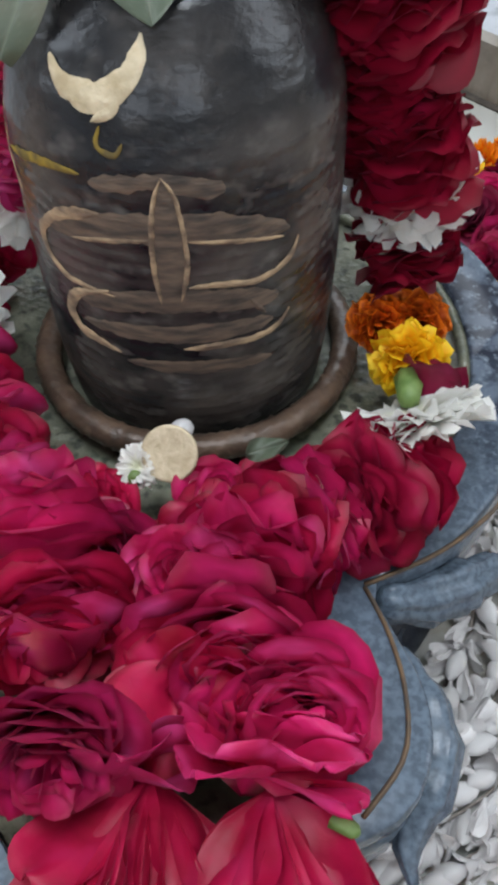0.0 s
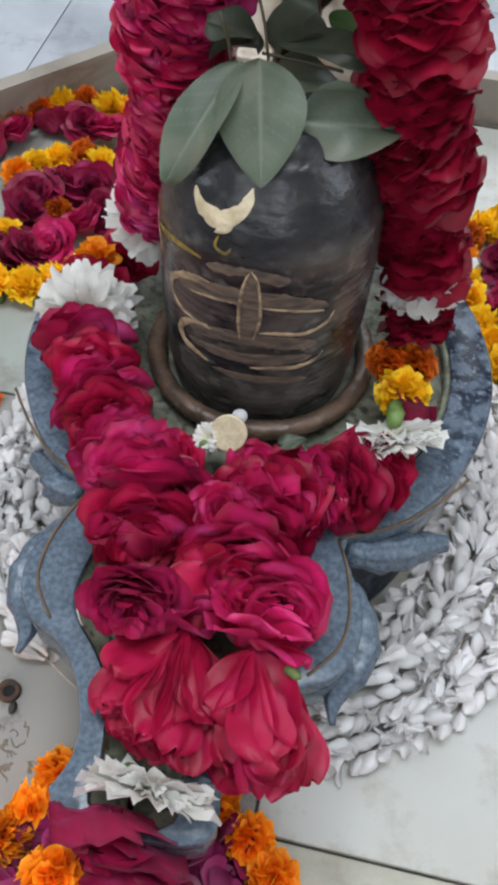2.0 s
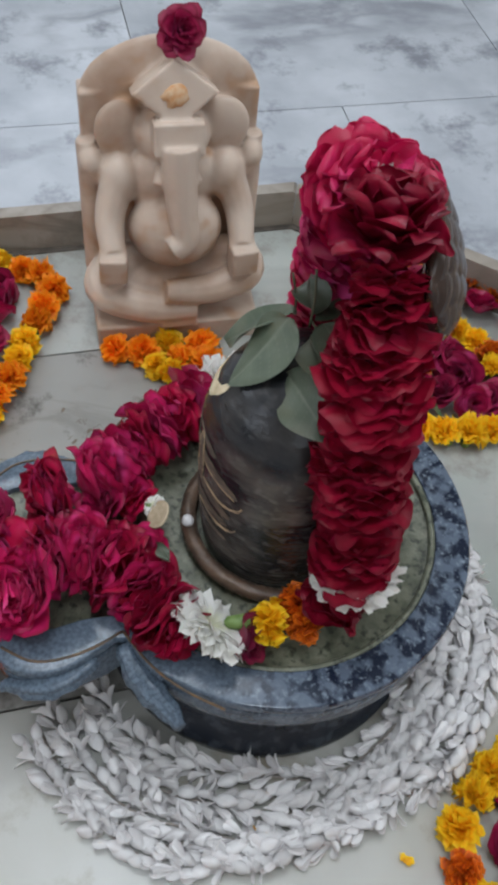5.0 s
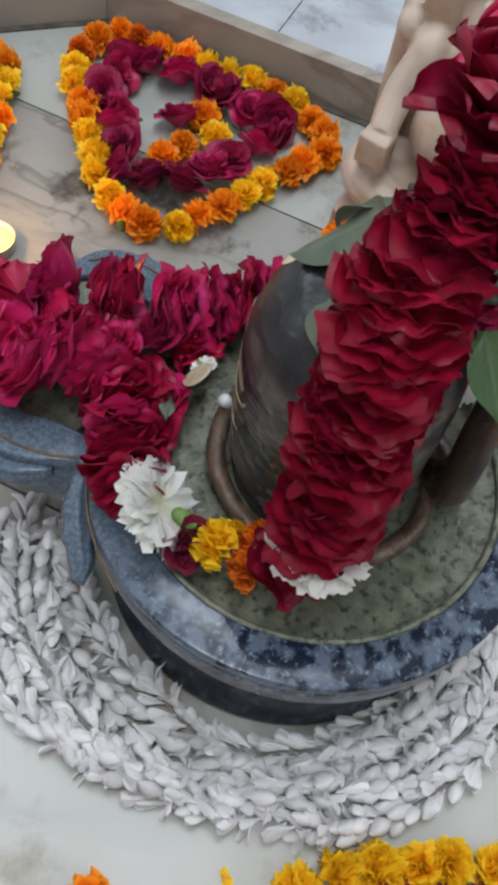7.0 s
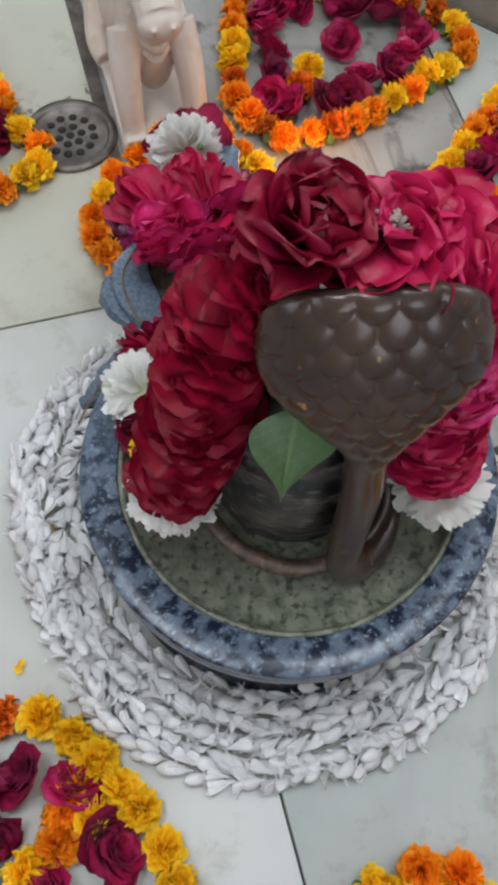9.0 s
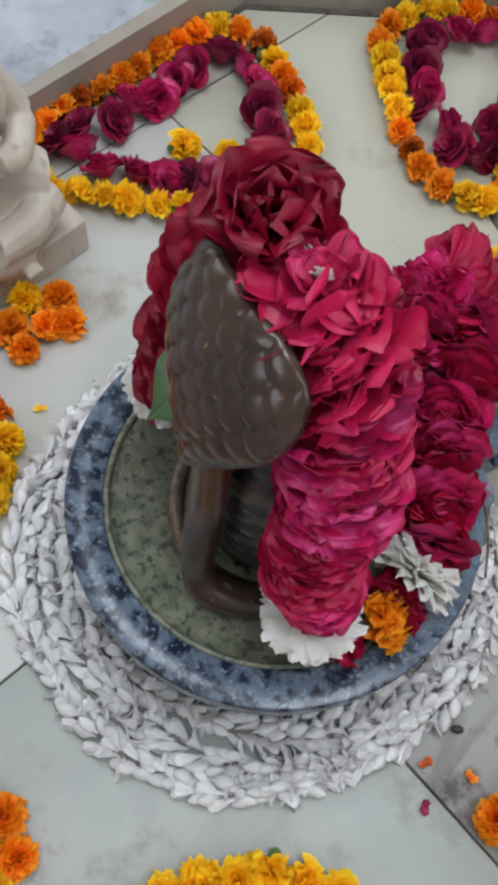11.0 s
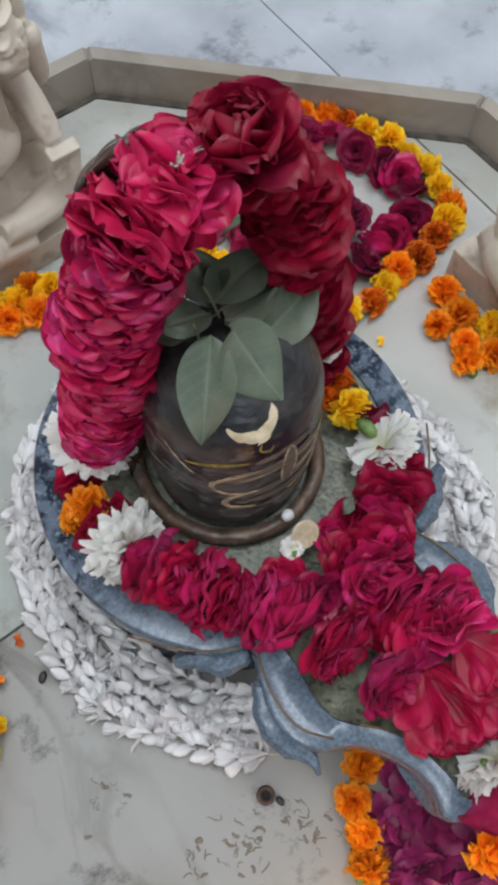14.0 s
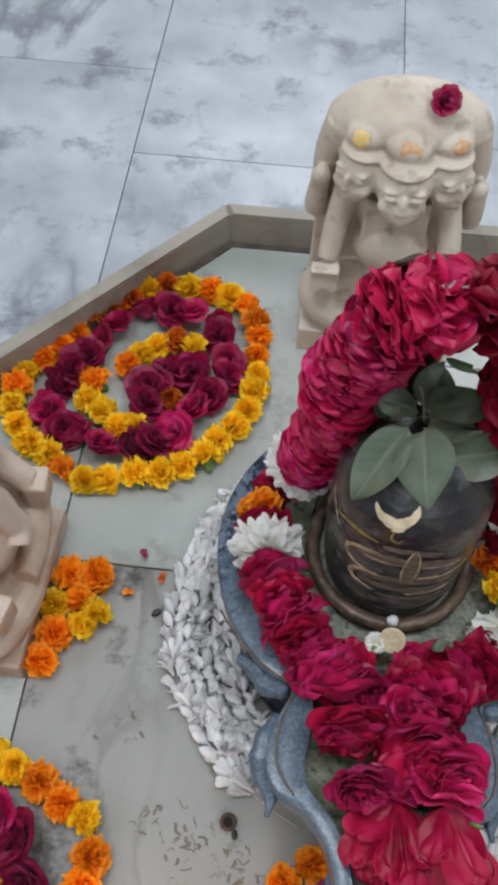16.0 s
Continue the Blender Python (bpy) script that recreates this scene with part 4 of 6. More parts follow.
def carved_stone():
    rnd = random.Random(5)
    t = thing("lingam_stone", (0, 0, 0.139), "polished black upright stone with dried sandal paste marks", "stone")
    bm = bmesh.new()
    prof = []
    for i in range(141):
        z = 0.139 + (0.352 - 0.139) * i / 140
        ripple = 0.00022 * math.sin(z * 2 * math.pi / 0.0062) * (1 if z < 0.28 else 0.2)
        prof.append((max(stone_r(z) + ripple, 0.0004), z))
    lathe(bm, prof, 96, True, True)
    part("shaft", bm, M_LINGAM, t)
    strokes = [
        ("paste_mark", M_PASTE_MOON, [(-40, 0.3215), (-36, 0.3172), (-27, 0.3138), (-17, 0.3140), (-9, 0.3190), (-5, 0.3250), (-4, 0.3310)], [0.0018, 0.0030, 0.0040, 0.0046, 0.0044, 0.0036, 0.0022], 0.0014),
        ("paste_mark", M_PASTE_THIN, [(-22, 0.2853), (-10, 0.287), (0, 0.2884), (20, 0.284)], [0.0030, 0.0034, 0.0036, 0.0042], 0.0006),
        ("paste_mark", M_PASTE_THIN, [(-44, 0.2600), (-20, 0.2680), (1, 0.2705), (21, 0.2680), (42, 0.2600)], [0.0045, 0.0062, 0.0064, 0.0060, 0.0040], 0.0006),
        ("paste_mark", M_PASTE_THIN, [(-33, 0.2290), (-8, 0.2365), (15, 0.2360), (38, 0.2300)], [0.0040, 0.0055, 0.0055, 0.0045], 0.0006),
        ("paste_mark", M_PASTE_THIN, [(-34, 0.2180), (-16, 0.2190), (8, 0.2200), (36, 0.2190)], [0.0025, 0.0045, 0.0050, 0.0035], 0.0005),
        ("paste_mark", M_PASTE_THIN, [(-18, 0.2020), (9, 0.2010), (36, 0.1980)], [0.002, 0.0040, 0.0030], 0.0005),
        ("paste_mark", M_PASTE_THIN, [(1.0, 0.290), (1.7, 0.2648), (0.7, 0.2375)], [0.0022, 0.0060, 0.0045], 0.0012),
        ("paste_mark", M_PASTE, [(1.0, 0.2905), (-2.3, 0.2785), (-3.8, 0.256), (-2.5, 0.2368)], [0.0004, 0.0008, 0.0008, 0.0006], 0.0016),
        ("paste_mark", M_PASTE, [(1.0, 0.2905), (5.1, 0.2814), (6.9, 0.2559), (4.1, 0.2377)], [0.0004, 0.0007, 0.0008, 0.0006], 0.0016),
        ("paste_mark", M_PASTE, [(-19.5, 0.2739), (-35.4, 0.2675), (-47.5, 0.2554), (-46.7, 0.2441), (-38.6, 0.2374), (-30.5, 0.2371), (-18.6, 0.2365)], [0.0014, 0.0024, 0.0017, 0.0015, 0.0013, 0.0011, 0.0006], 0.0010),
        ("paste_mark", M_PASTE, [(-32, 0.2592), (-18, 0.263), (-4.9, 0.2653)], [0.0006, 0.0010, 0.0007], 0.0008),
        ("paste_mark", M_PASTE, [(7.7, 0.2647), (23, 0.2622), (39.8, 0.2573)], [0.0006, 0.0009, 0.0005], 0.0008),
        ("paste_mark", M_PASTE, [(46, 0.2542), (42.7, 0.2468), (35.5, 0.2425), (28.8, 0.2415), (15.5, 0.2440), (6.7, 0.2438)], [0.0005, 0.0011, 0.0012, 0.0011, 0.0012, 0.0009], 0.0010),
        ("paste_mark", M_PASTE, [(-20.5, 0.2387), (-34.9, 0.2305), (-40.6, 0.2182), (-36.3, 0.2107), (-28.3, 0.2086), (-20, 0.2060)], [0.0008, 0.0014, 0.0018, 0.0021, 0.0020, 0.0010], 0.0011),
        ("paste_mark", M_PASTE, [(3.5, 0.2121), (17, 0.2127), (30, 0.2120), (38.6, 0.2144), (43.1, 0.2204)], [0.0008, 0.0014, 0.0013, 0.0012, 0.0006], 0.0010),
        ("paste_mark", M_PASTE_THIN, [(27, 0.2337), (33, 0.2235)], [0.0010, 0.0014, 0.0008], 0.0008),
        ("paste_mark", M_PASTE, [(-80, 0.288), (-74, 0.281), (-66, 0.272), (-59, 0.264)], [0.0006, 0.0010, 0.0009, 0.0005], 0.0007),
        ("turmeric_mark", M_TURMERIC, [(-65, 0.2791), (-52, 0.283), (-39.5, 0.2864), (-25, 0.2876)], [0.0010, 0.0022, 0.0020, 0.0008], 0.0006),
        ("turmeric_mark", M_TURMERIC, [(-17.4, 0.3056), (-18.6, 0.2990), (-12.7, 0.2966), (-10, 0.301)], [0.0006, 0.0009, 0.0011, 0.0006], 0.0006),
        ("paste_mark", M_PASTE_THIN, [(-128, 0.245), (-112, 0.236), (-100, 0.232), (-90, 0.238), (-78, 0.244)], [0.0008, 0.0014, 0.0016, 0.0015, 0.0008], 0.0008),
    ]
    for name, mat, pts, widths, lift in strokes:
        part(name, smear(pts, [w * (1.3 if mat == M_PASTE else 1) for w in widths], lift, rnd), mat, t)
    bm = smear([(-12, 0.3150), (-15, 0.3105), (-20, 0.3065)], [0.003, 0.0024, 0.0008], 0.0012, rnd)
    part("paste_mark", bm, M_PASTE_MOON, t)


carved_stone()


# ---- the cobra of bronze behind it ----
def snake():
    t = thing("cobra_ornament", (0, 0, 0.139), "brown bronze cobra with scaled hood coiled round the black stone", "snake ornament")
    bm = bmesh.new()

    def coil(u, v):
        i = round(v * 180)
        a = radians(100 + 360 * i / 180)
        b = 2 * math.pi * u
        r = 0.0064 + 0.0008 * math.sin(i * 2.6) * math.sin(b * 6) + 0.0008 * noise.noise((i * 0.9, b * 1.8, 2.0))
        return ((0.0735 + r * math.cos(b)) * math.cos(a), (0.0770 + r * math.cos(b)) * math.sin(a) + 0.0045, 0.1530 - 0.0045 * math.sin(a) + r * 0.95 * math.sin(b))

    grid(bm, coil, 24, 180, close=True)
    part("coil", bm, M_COIL, t, "worn brown beaded coil")
    bm = bmesh.new()
    neck = spline([(-0.070, 0.034, 0.150), (-0.060, 0.057, 0.150), (-0.042, 0.076, 0.151), (-0.022, 0.088, 0.160), (-0.010, 0.090, 0.185), (-0.008, 0.087, 0.25), (-0.008, 0.084, 0.30), (-0.005, 0.079, 0.345), (0.0, 0.077, 0.39)], False, 0.006)
    rad = [0.0062 + 0.0045 * math.sin(math.pi * min(1.0, k / 18)) + 0.0060 * min(1.0, k / 12) for k in range(len(neck))]
    tube(bm, neck, rad, 18)
    part("neck", bm, M_SNAKE, t)
    bm = bmesh.new()
    low, high = Vector((-0.004, 0.080, 0.362)), Vector((0.004, 0.056, 0.474))
    up = (high - low).normalized()
    across = Vector((1, -0.30, 0.16))
    across = (across - up * across.dot(up)).normalized()
    back = across.cross(up)
    if back.y < 0:
        back = -back
    widths = [0.0125, 0.020, 0.029, 0.0375, 0.0455, 0.0515, 0.0550, 0.0560, 0.0525]

    def half_width(v):
        f = v * (len(widths) - 1)
        k = min(int(f), len(widths) - 2)
        return widths[k] + (widths[k + 1] - widths[k]) * (f - k)

    def scale_relief(x, y):
        cell = 0.0185
        best = 0.0
        for row in (math.floor(y / cell * 1.35) - 1, math.floor(y / cell * 1.35), math.floor(y / cell * 1.35) + 1):
            off = 0.5 * (row % 2)
            col = math.floor(x / cell - off + 0.5) + off
            px, py = (x / cell - col) * 2, (y / cell * 1.35 - row - 0.5) * 1.25
            d = px * px * 0.9 + py * py
            if d < 1:
                best = max(best, math.sqrt(1 - d) * (0.75 - 0.30 * py))
        return best

    length = (high - low).length

    def face(side):
        def fn(u, v):
            s = 2 * u - 1
            w = half_width(v)
            x = s * w
            dome = math.sqrt(max(0.0, 1 - s * s))
            p = low + up * (length * v) + across * x + back * (0.010 * math.sin(math.pi * v) - 0.006 * s * s * min(1, v * 2.2)) - up * (0.020 * s ** 4 * v)
            thick = 0.016 * (1 - 0.55 * v)
            if side > 0:
                p = p + back * (thick * dome + (0.0040 * scale_relief(x, length * v) if abs(s) < 0.985 else 0))
            else:
                p = p - back * (thick * 0.55 * dome)
            return p
        return fn

    grid(bm, face(1), 84, 90)
    grid(bm, face(-1), 84, 90)

    def top(u, v):
        a, b = face(1)(u, 1.0), face(-1)(u, 1.0)
        return a.lerp(b, v) + up * 0.005 * math.sin(math.pi * v)

    grid(bm, top, 84, 4)
    bmesh.ops.remove_doubles(bm, verts=bm.verts, dist=1e-5)
    bmesh.ops.recalc_face_normals(bm, faces=bm.faces)
    part("hood", bm, M_SNAKE, t)


snake()


# ---- rose garland over the hood and down the spout ----
def rose_garland():
    rnd = random.Random(77)
    g = thing("rose_garland", (0, 0, 0.155), "crimson rose garland draped over the bronze cobra and the stone spout", "garland")
    leg = spline([(0.091, 0.024, 0.252), (0.087, 0.023, 0.268), (0.080, 0.022, 0.300), (0.071, 0.020, 0.345), (0.063, 0.020, 0.395), (0.057, 0.020, 0.424)], False, 0.0165)
    for i, p in enumerate(leg):
        d = leg[min(i + 1, len(leg) - 1)] - leg[max(i - 1, 0)]
        put_rose(g, ROSES_LEG, p + Vector((rnd.uniform(-0.004, 0.004), rnd.uniform(-0.004, 0.004), rnd.uniform(-0.003, 0.003))), -d if i % 3 else d, rnd, rnd.uniform(0.93, 1.02) + 0.08 * i / len(leg), 17)
    leg = spline([(-0.082, 0.055, 0.232), (-0.078, 0.052, 0.252), (-0.071, 0.048, 0.30), (-0.066, 0.045, 0.35), (-0.056, 0.040, 0.40), (-0.043, 0.036, 0.440), (-0.029, 0.034, 0.456)], False, 0.0170)
    for i, p in enumerate(leg):
        d = leg[min(i + 1, len(leg) - 1)] - leg[max(i - 1, 0)]
        put_rose(g, ROSES_LEFT_PINK if i < 2 else ROSES_LEFT, p + Vector((rnd.uniform(-0.005, 0.005), rnd.uniform(-0.005, 0.005), rnd.uniform(-0.003, 0.003))), d + Vector((0.02, 0, 0)) * (i > len(leg) - 3), rnd, rnd.uniform(0.86, 0.96) + 0.13 * i / len(leg), 18)
    # the dark rose on the hood, and the folded one that joins the two strands
    put_rose(g, [OPEN_ROSE], (-0.013, 0.031, 0.474), (-0.10, -0.05, 1), rnd, 0.98, 3)
    place("rose", HALF_OPEN, g, aim((0.028, 0.023, 0.466), (-0.22, 0.06, 0.96), 20, 1.0), "dark half-open rose")
    put_rose(g, ROSES_LEG, (0.042, 0.024, 0.446), (0.7, -0.1, -0.6), rnd, 0.84, 8)
    bm = bmesh.new()
    for k in range(22):
        a, lean = rnd.uniform(0, 6.28), rnd.uniform(0.002, 0.008)
        tube(bm, spline([(-0.013, 0.031, 0.476), (-0.013 + 0.5 * lean * math.cos(a), 0.031 + 0.5 * lean * math.sin(a), 0.485), (-0.013 + lean * math.cos(a + 0.4), 0.031 + lean * math.sin(a + 0.4), 0.488)], False, 0.003), 0.0007, 5)
    part("cotton_tuft", bm, M_THREAD, g, "pale heart of the open rose")
    for k in range(5):
        bm = bmesh.new()
        x, y = -0.010 + rnd.uniform(-0.003, 0.003), 0.030 + rnd.uniform(-0.003, 0.003)
        tube(bm, spline([(x, y, 0.484), (x + 0.008, y - 0.002 + rnd.uniform(-0.003, 0.003), 0.491), (x + 0.017, y - 0.003 + rnd.uniform(-0.004, 0.004), 0.488)], False, 0.003), 0.0004, 5)
        part("thread", bm, M_THREAD, g)
    # right hand end: white flower, rose, marigolds, bud, white flower
    place("white_flower", WHITES[0], g, aim((0.097, 0.027, 0.226), (0.15, 0.0, -1), 10, 1.0))
    put_rose(g, ROSES_LEG, (0.100, 0.019, 0.199), (0.1, -0.5, -0.85), rnd, 0.82)
    for at, tone, size in (((0.106, -0.004, 0.174), "r", 0.9), ((0.088, -0.006, 0.174), "r", 0.85), ((0.101, -0.030, 0.174), "y", 0.98)):
        m = aim(at, (0, -0.9, 0.3), rnd.uniform(0, 360), size)
        f = place("marigold", rnd.choice(MARIGOLDS[tone]), g, m)
    place("calyx", CALYX, f, aim((0.099, -0.046, 0.179), (0.1, 1, -0.15), 0, 1.0))
    put_rose(g, [BUD], (0.104, -0.057, 0.168), (0.4, 0.5, 0.2), rnd, 0.74)
    place("white_flower", WHITE_FLAT, g, aim((0.098, -0.076, 0.183), (-0.30, 0.64, 0.68), 40, 1.02))
    # left hand end
    place("white_flower", WHITES[2], g, aim((-0.090, 0.059, 0.204), (-0.15, 0.1, -1), 70, 1.10))
    put_rose(g, ROSES[:3], (-0.113, 0.046, 0.170), (-0.3, -1, 0.0), rnd, 0.62)
    for at, tone in (((-0.131, 0.020, 0.176), "o"), ((-0.122, 0.018, 0.192), "o")):
        place("marigold", rnd.choice(MARIGOLDS[tone]), g, aim(at, (-0.2, -0.8, 0.5), rnd.uniform(0, 360), 0.9))
    put_rose(g, ROSES[:3], (-0.119, 0.000, 0.180), (0.1, -1, 0.1), rnd, 0.85)
    place("white_flower", WHITES[0], g, aim((-0.116, -0.024, 0.186), (0.12, -0.9, 0.35), 0, 1.05))
    # two strands along the front and down the spout
    strands = [
        [(-0.110, -0.048, 0.181), (-0.096, -0.074, 0.182), (-0.077, -0.104, 0.180), (-0.052, -0.130, 0.181), (-0.040, -0.154, 0.184), (-0.032, -0.182, 0.186), (-0.026, -0.210, 0.187)],
        [(0.090, -0.099, 0.177), (0.070, -0.117, 0.178), (0.048, -0.132, 0.181), (0.031, -0.150, 0.184), (0.027, -0.176, 0.186)],
    ]
    for s, ctrl in enumerate(strands):
        pts = spline(ctrl, False, 0.0215)
        for i, p in enumerate(pts):
            d = pts[min(i + 1, len(pts) - 1)] - pts[max(i - 1, 0)]
            spout = p.y < -0.14
            tip = d.normalized() + Vector((0.1 * (1 if s else -1), 0, 0.26 if spout else 0.12))
            put_rose(g, (ROSES_SPOUT if spout else ROSES), p + Vector((0, 0, rnd.uniform(-0.003, 0.003))), tip if i % 2 else Vector((0, 0, 0.3 * spout)) - d.normalized(), rnd, 0.86 if spout else 0.90, 14)
    for at, axis, size in (((0.018, -0.108, 0.166), (0.1, -0.4, 1), 0.50), ((0.042, -0.112, 0.168), (0.3, -0.5, 0.8), 0.66), ((-0.034, -0.114, 0.166), (-0.3, -0.5, 0.8), 0.60), ((0.018, -0.134, 0.172), (0.1, -0.6, 0.8), 0.70), ((-0.018, -0.138, 0.172), (-0.2, -0.6, 0.8), 0.64)):
        put_rose(g, ROSES_BUDDED + ROSES[:3], at, axis, rnd, size, 6)
    put_rose(g, ROSES_BUDDED, (0.008, -0.156, 0.182), (0.05, -0.35, 1), rnd, 0.66, 4)
    put_rose(g, ROSES_SPOUT, (0.012, -0.194, 0.182), (0.1, -0.7, 0.8), rnd, 0.80, 5)
    put_rose(g, ROSES_SPOUT, (0.048, -0.196, 0.180), (0.2, -0.8, 0.6), rnd, 0.85, 5)
    # two broad pink roses, and the last ones, whose long petals fan out towards the tip of the spout
    put_rose(g, ROSES_OUTER, (0.042, -0.224, 0.178), (0.10, 0.88, 0.42), rnd, 0.86, 4)
    put_rose(g, ROSES_OUTER, (-0.006, -0.226, 0.176), (-0.12, 0.88, 0.42), rnd, 0.80, 4)
    place("rose", ROSES_SHEAF[0], g, pose(0.006, -0.224, 0.180, 4, 0, -2))
    place("rose", ROSES_SHEAF[1], g, pose(0.044, -0.226, 0.178, 4, 0, 10))
    place("calyx", CALYX, g, aim((0.062, -0.236, 0.184), (-0.7, 0.5, -0.1), 0, 0.5), "green bud stalk")
    # the end that juts out from the spout
    m = aim((0.009, -0.309, 0.172), (0.05, 0.95, 0.26), 20, 1.08)
    w = place("white_flower", WHITE_FLAT, g, m)
    place("calyx", CALYX, w, aim((-0.003, -0.302, 0.182), (0.1, 0.5, 0.8), 0, 0.42))
    put_rose(g, ROSES_DARK[:3], (-0.008, -0.323, 0.162), (0, -0.8, -0.3), rnd, 1.15, 4)
    put_rose(g, ROSES_DARK[:3], (0.006, -0.334, 0.152), (0, -0.8, -0.4), rnd, 1.10, 4)
    for at in ((-0.030, -0.352, 0.140), (-0.006, -0.361, 0.134), (0.018, -0.354, 0.139), (-0.012, -0.352, 0.122)):
        place("marigold", rnd.choice(MARIGOLDS["o"]), g, aim(at, (rnd.uniform(-0.4, 0.4), -0.8, 0.5), rnd.uniform(0, 360), 0.95))

rose_garland()


# ---- leaves on the stone ----
def leaf_mesh(seed, length, width, mat, droop=0.5, fold=0.18, drawn=0.75):
    """A leaf along +y from its stalk, with a midrib fold and a drawn-out tip."""
    rnd = random.Random(seed)
    bm = bmesh.new()
    ph = rnd.uniform(0, 6)

    def fn(u, v):
        s = 2 * u - 1
        w = width * 0.5 * (math.sin(math.pi * v ** (0.82 if drawn < 1 else 0.62)) ** drawn) * (1 - 0.25 * v) if 0 < v < 1 else 0.0004
        x = s * w
        y = length * v
        z = fold * abs(x) - droop * length * v * v * 0.5 + 0.0022 * math.sin(7 * v + ph + 2 * s) * abs(s) + 0.010 * s * (v - 0.4) * math.sin(ph) - 0.0006 * math.exp(-(s / 0.08) ** 2)
        return (x, y, z)

    along = bm.verts.layers.float.new("along")
    rows = grid(bm, fn, 26, 34)
    for j, row in enumerate(rows):
        for i, vert in enumerate(row):
            a, v = abs(2 * i / 26 - 1), j / 34
            vert[along] = min(1.0, math.exp(-(a / 0.06) ** 2) + 0.55 * max(0.0, math.cos(2 * math.pi * (v * 8 - a * 1.6))) ** 10)
    return mesh_of(bm, "leaf", mat)


def leaf_sprig():
    top = thing("bel_leaf_sprig", (0, 0, 0.352), "dull green three-lobed bel leaves laid on the black stone", "leaves")
    stalk = Vector((-0.012, 0.004, 0.374))
    leaves = [
        ((-0.020, -0.006, 0.374), (-0.057, -0.045, 0.325), 0.042, 1),
        ((-0.010, -0.012, 0.381), (0.011, -0.044, 0.333), 0.052, 2),
        ((0.012, -0.015, 0.352), (0.069, -0.004, 0.351), 0.044, 3),
        ((-0.014, 0.004, 0.380), (-0.042, 0.010, 0.386), 0.030, 4),
        ((-0.006, 0.010, 0.376), (0.046, 0.026, 0.374), 0.042, 5),
        ((-0.004, 0.016, 0.370), (0.008, 0.056, 0.378), 0.038, 6),
        ((-0.004, 0.002, 0.366), (0.044, 0.008, 0.362), 0.036, 7),
        ((-0.016, 0.008, 0.374), (-0.046, 0.024, 0.364), 0.036, 8),
    ]
    for a, b, w, s in leaves:
        a, b = Vector(a), Vector(b)
        d = (b - a).normalized()
        side = d.cross(Vector((0, 0, 1))).normalized()
        if s == 2:
            side = Vector((1, 0, 0))
        if s == 3:
            side = Vector((0, -0.75, -0.66))
            side = (side - d * side.dot(d)).normalized()
        n = side.cross(d)
        m = Matrix.Translation(a) @ Matrix((side, d, n)).transposed().to_4x4()
        place("leaf", leaf_mesh(s, (b - a).length, w, M_LEAF, 0.25), top, m)
    for a, b in (((-0.026, -0.002, 0.366), (-0.032, -0.006, 0.398)), ((-0.008, 0.002, 0.372), (-0.018, 0.004, 0.412)), ((-0.012, 0.004, 0.374), (0.030, 0.012, 0.366))):
        bm = bmesh.new()
        tube(bm, spline([a, tuple((Vector(a) + Vector(b)) / 2 + Vector((0.001, 0.001, 0))), b], False, 0.006), 0.0009, 6)
        part("stalk", bm, M_STEM, top)
    back = thing("loose_leaf", (0.04, 0.07, 0.36), "single fresh green leaf hanging behind the black stone", "leaf")
    a, b = Vector((0.030, 0.056, 0.372)), Vector((0.047, 0.090, 0.322))
    d = (b - a).normalized()
    side = Vector((1, -0.3, 0.1)).normalized()
    side = (side - d * side.dot(d)).normalized()
    place("blade", leaf_mesh(9, 0.058, 0.052, M_LEAF_LIGHT, 0.0, 0.1, 1.5), back, Matrix.Translation(a) @ Matrix((side, d, side.cross(d))).transposed().to_4x4())


leaf_sprig()


def small_offerings():
    rnd = random.Random(9)
    bm = bmesh.new()
    lathe(bm, [(0.0001, -0.0009), (0.0110, -0.0009), (0.0117, -0.0005), (0.0117, 0.0005), (0.0110, 0.0009), (0.0100, 0.0006), (0.0001, 0.0006)], 40)
    ob = place("coin", mesh_of(bm, "coin", M_COIN), None, aim((-0.001, -0.098, 0.1850), (-0.1, -0.8, 0.8)))
    tagged(ob, "worn brass-coloured coin leaning on the red roses", "coin")
    bm = bmesh.new()
    bmesh.ops.create_icosphere(bm, subdivisions=2, radius=0.0052)
    for v in bm.verts:
        v.co *= 1 + 0.25 * noise.noise(v.co * 400)
    ob = place("sugar_lump", mesh_of(bm, "sugar_lump", M_JASMINE), None, Matrix.Translation((0.001, -0.0745, 0.1725)))
    tagged(ob, "small white sugar lump on the bronze coil", "sugar lump")
    f = thing("small_white_flower", (-0.018, -0.098, 0.178), "tiny white flower with green stalk under the coin", "flower")
    place("petals", WHITES[2], f, aim((-0.014, -0.099, 0.178), (-0.3, -0.6, 0.7), 0, 0.30))
    place("calyx", CALYX, f, aim((-0.014, -0.106, 0.177), (0.3, -0.7, 0.3), 0, 0.5))
    lf = thing("leaf_scrap", (0.038, -0.103, 0.192), "small grey-green leaf scrap on the roses", "leaf")
    place("blade", leaf_mesh(12, 0.018, 0.011, M_LEAF, 0.1), lf, aim((0.030, -0.104, 0.193), (0.1, -0.5, 1), -80))
    bm = bmesh.new()
    tube(bm, spline([(0.103, -0.092, 0.186), (0.104, -0.099, 0.176), (0.104, -0.102, 0.160)], False, 0.004), 0.002, 6)
    tagged(place("loose_white_petal", mesh_of(bm, "loose_white_petal", M_JASMINE), None, Matrix()), "narrow white petal hanging from the white flower", "petal")


small_offerings()


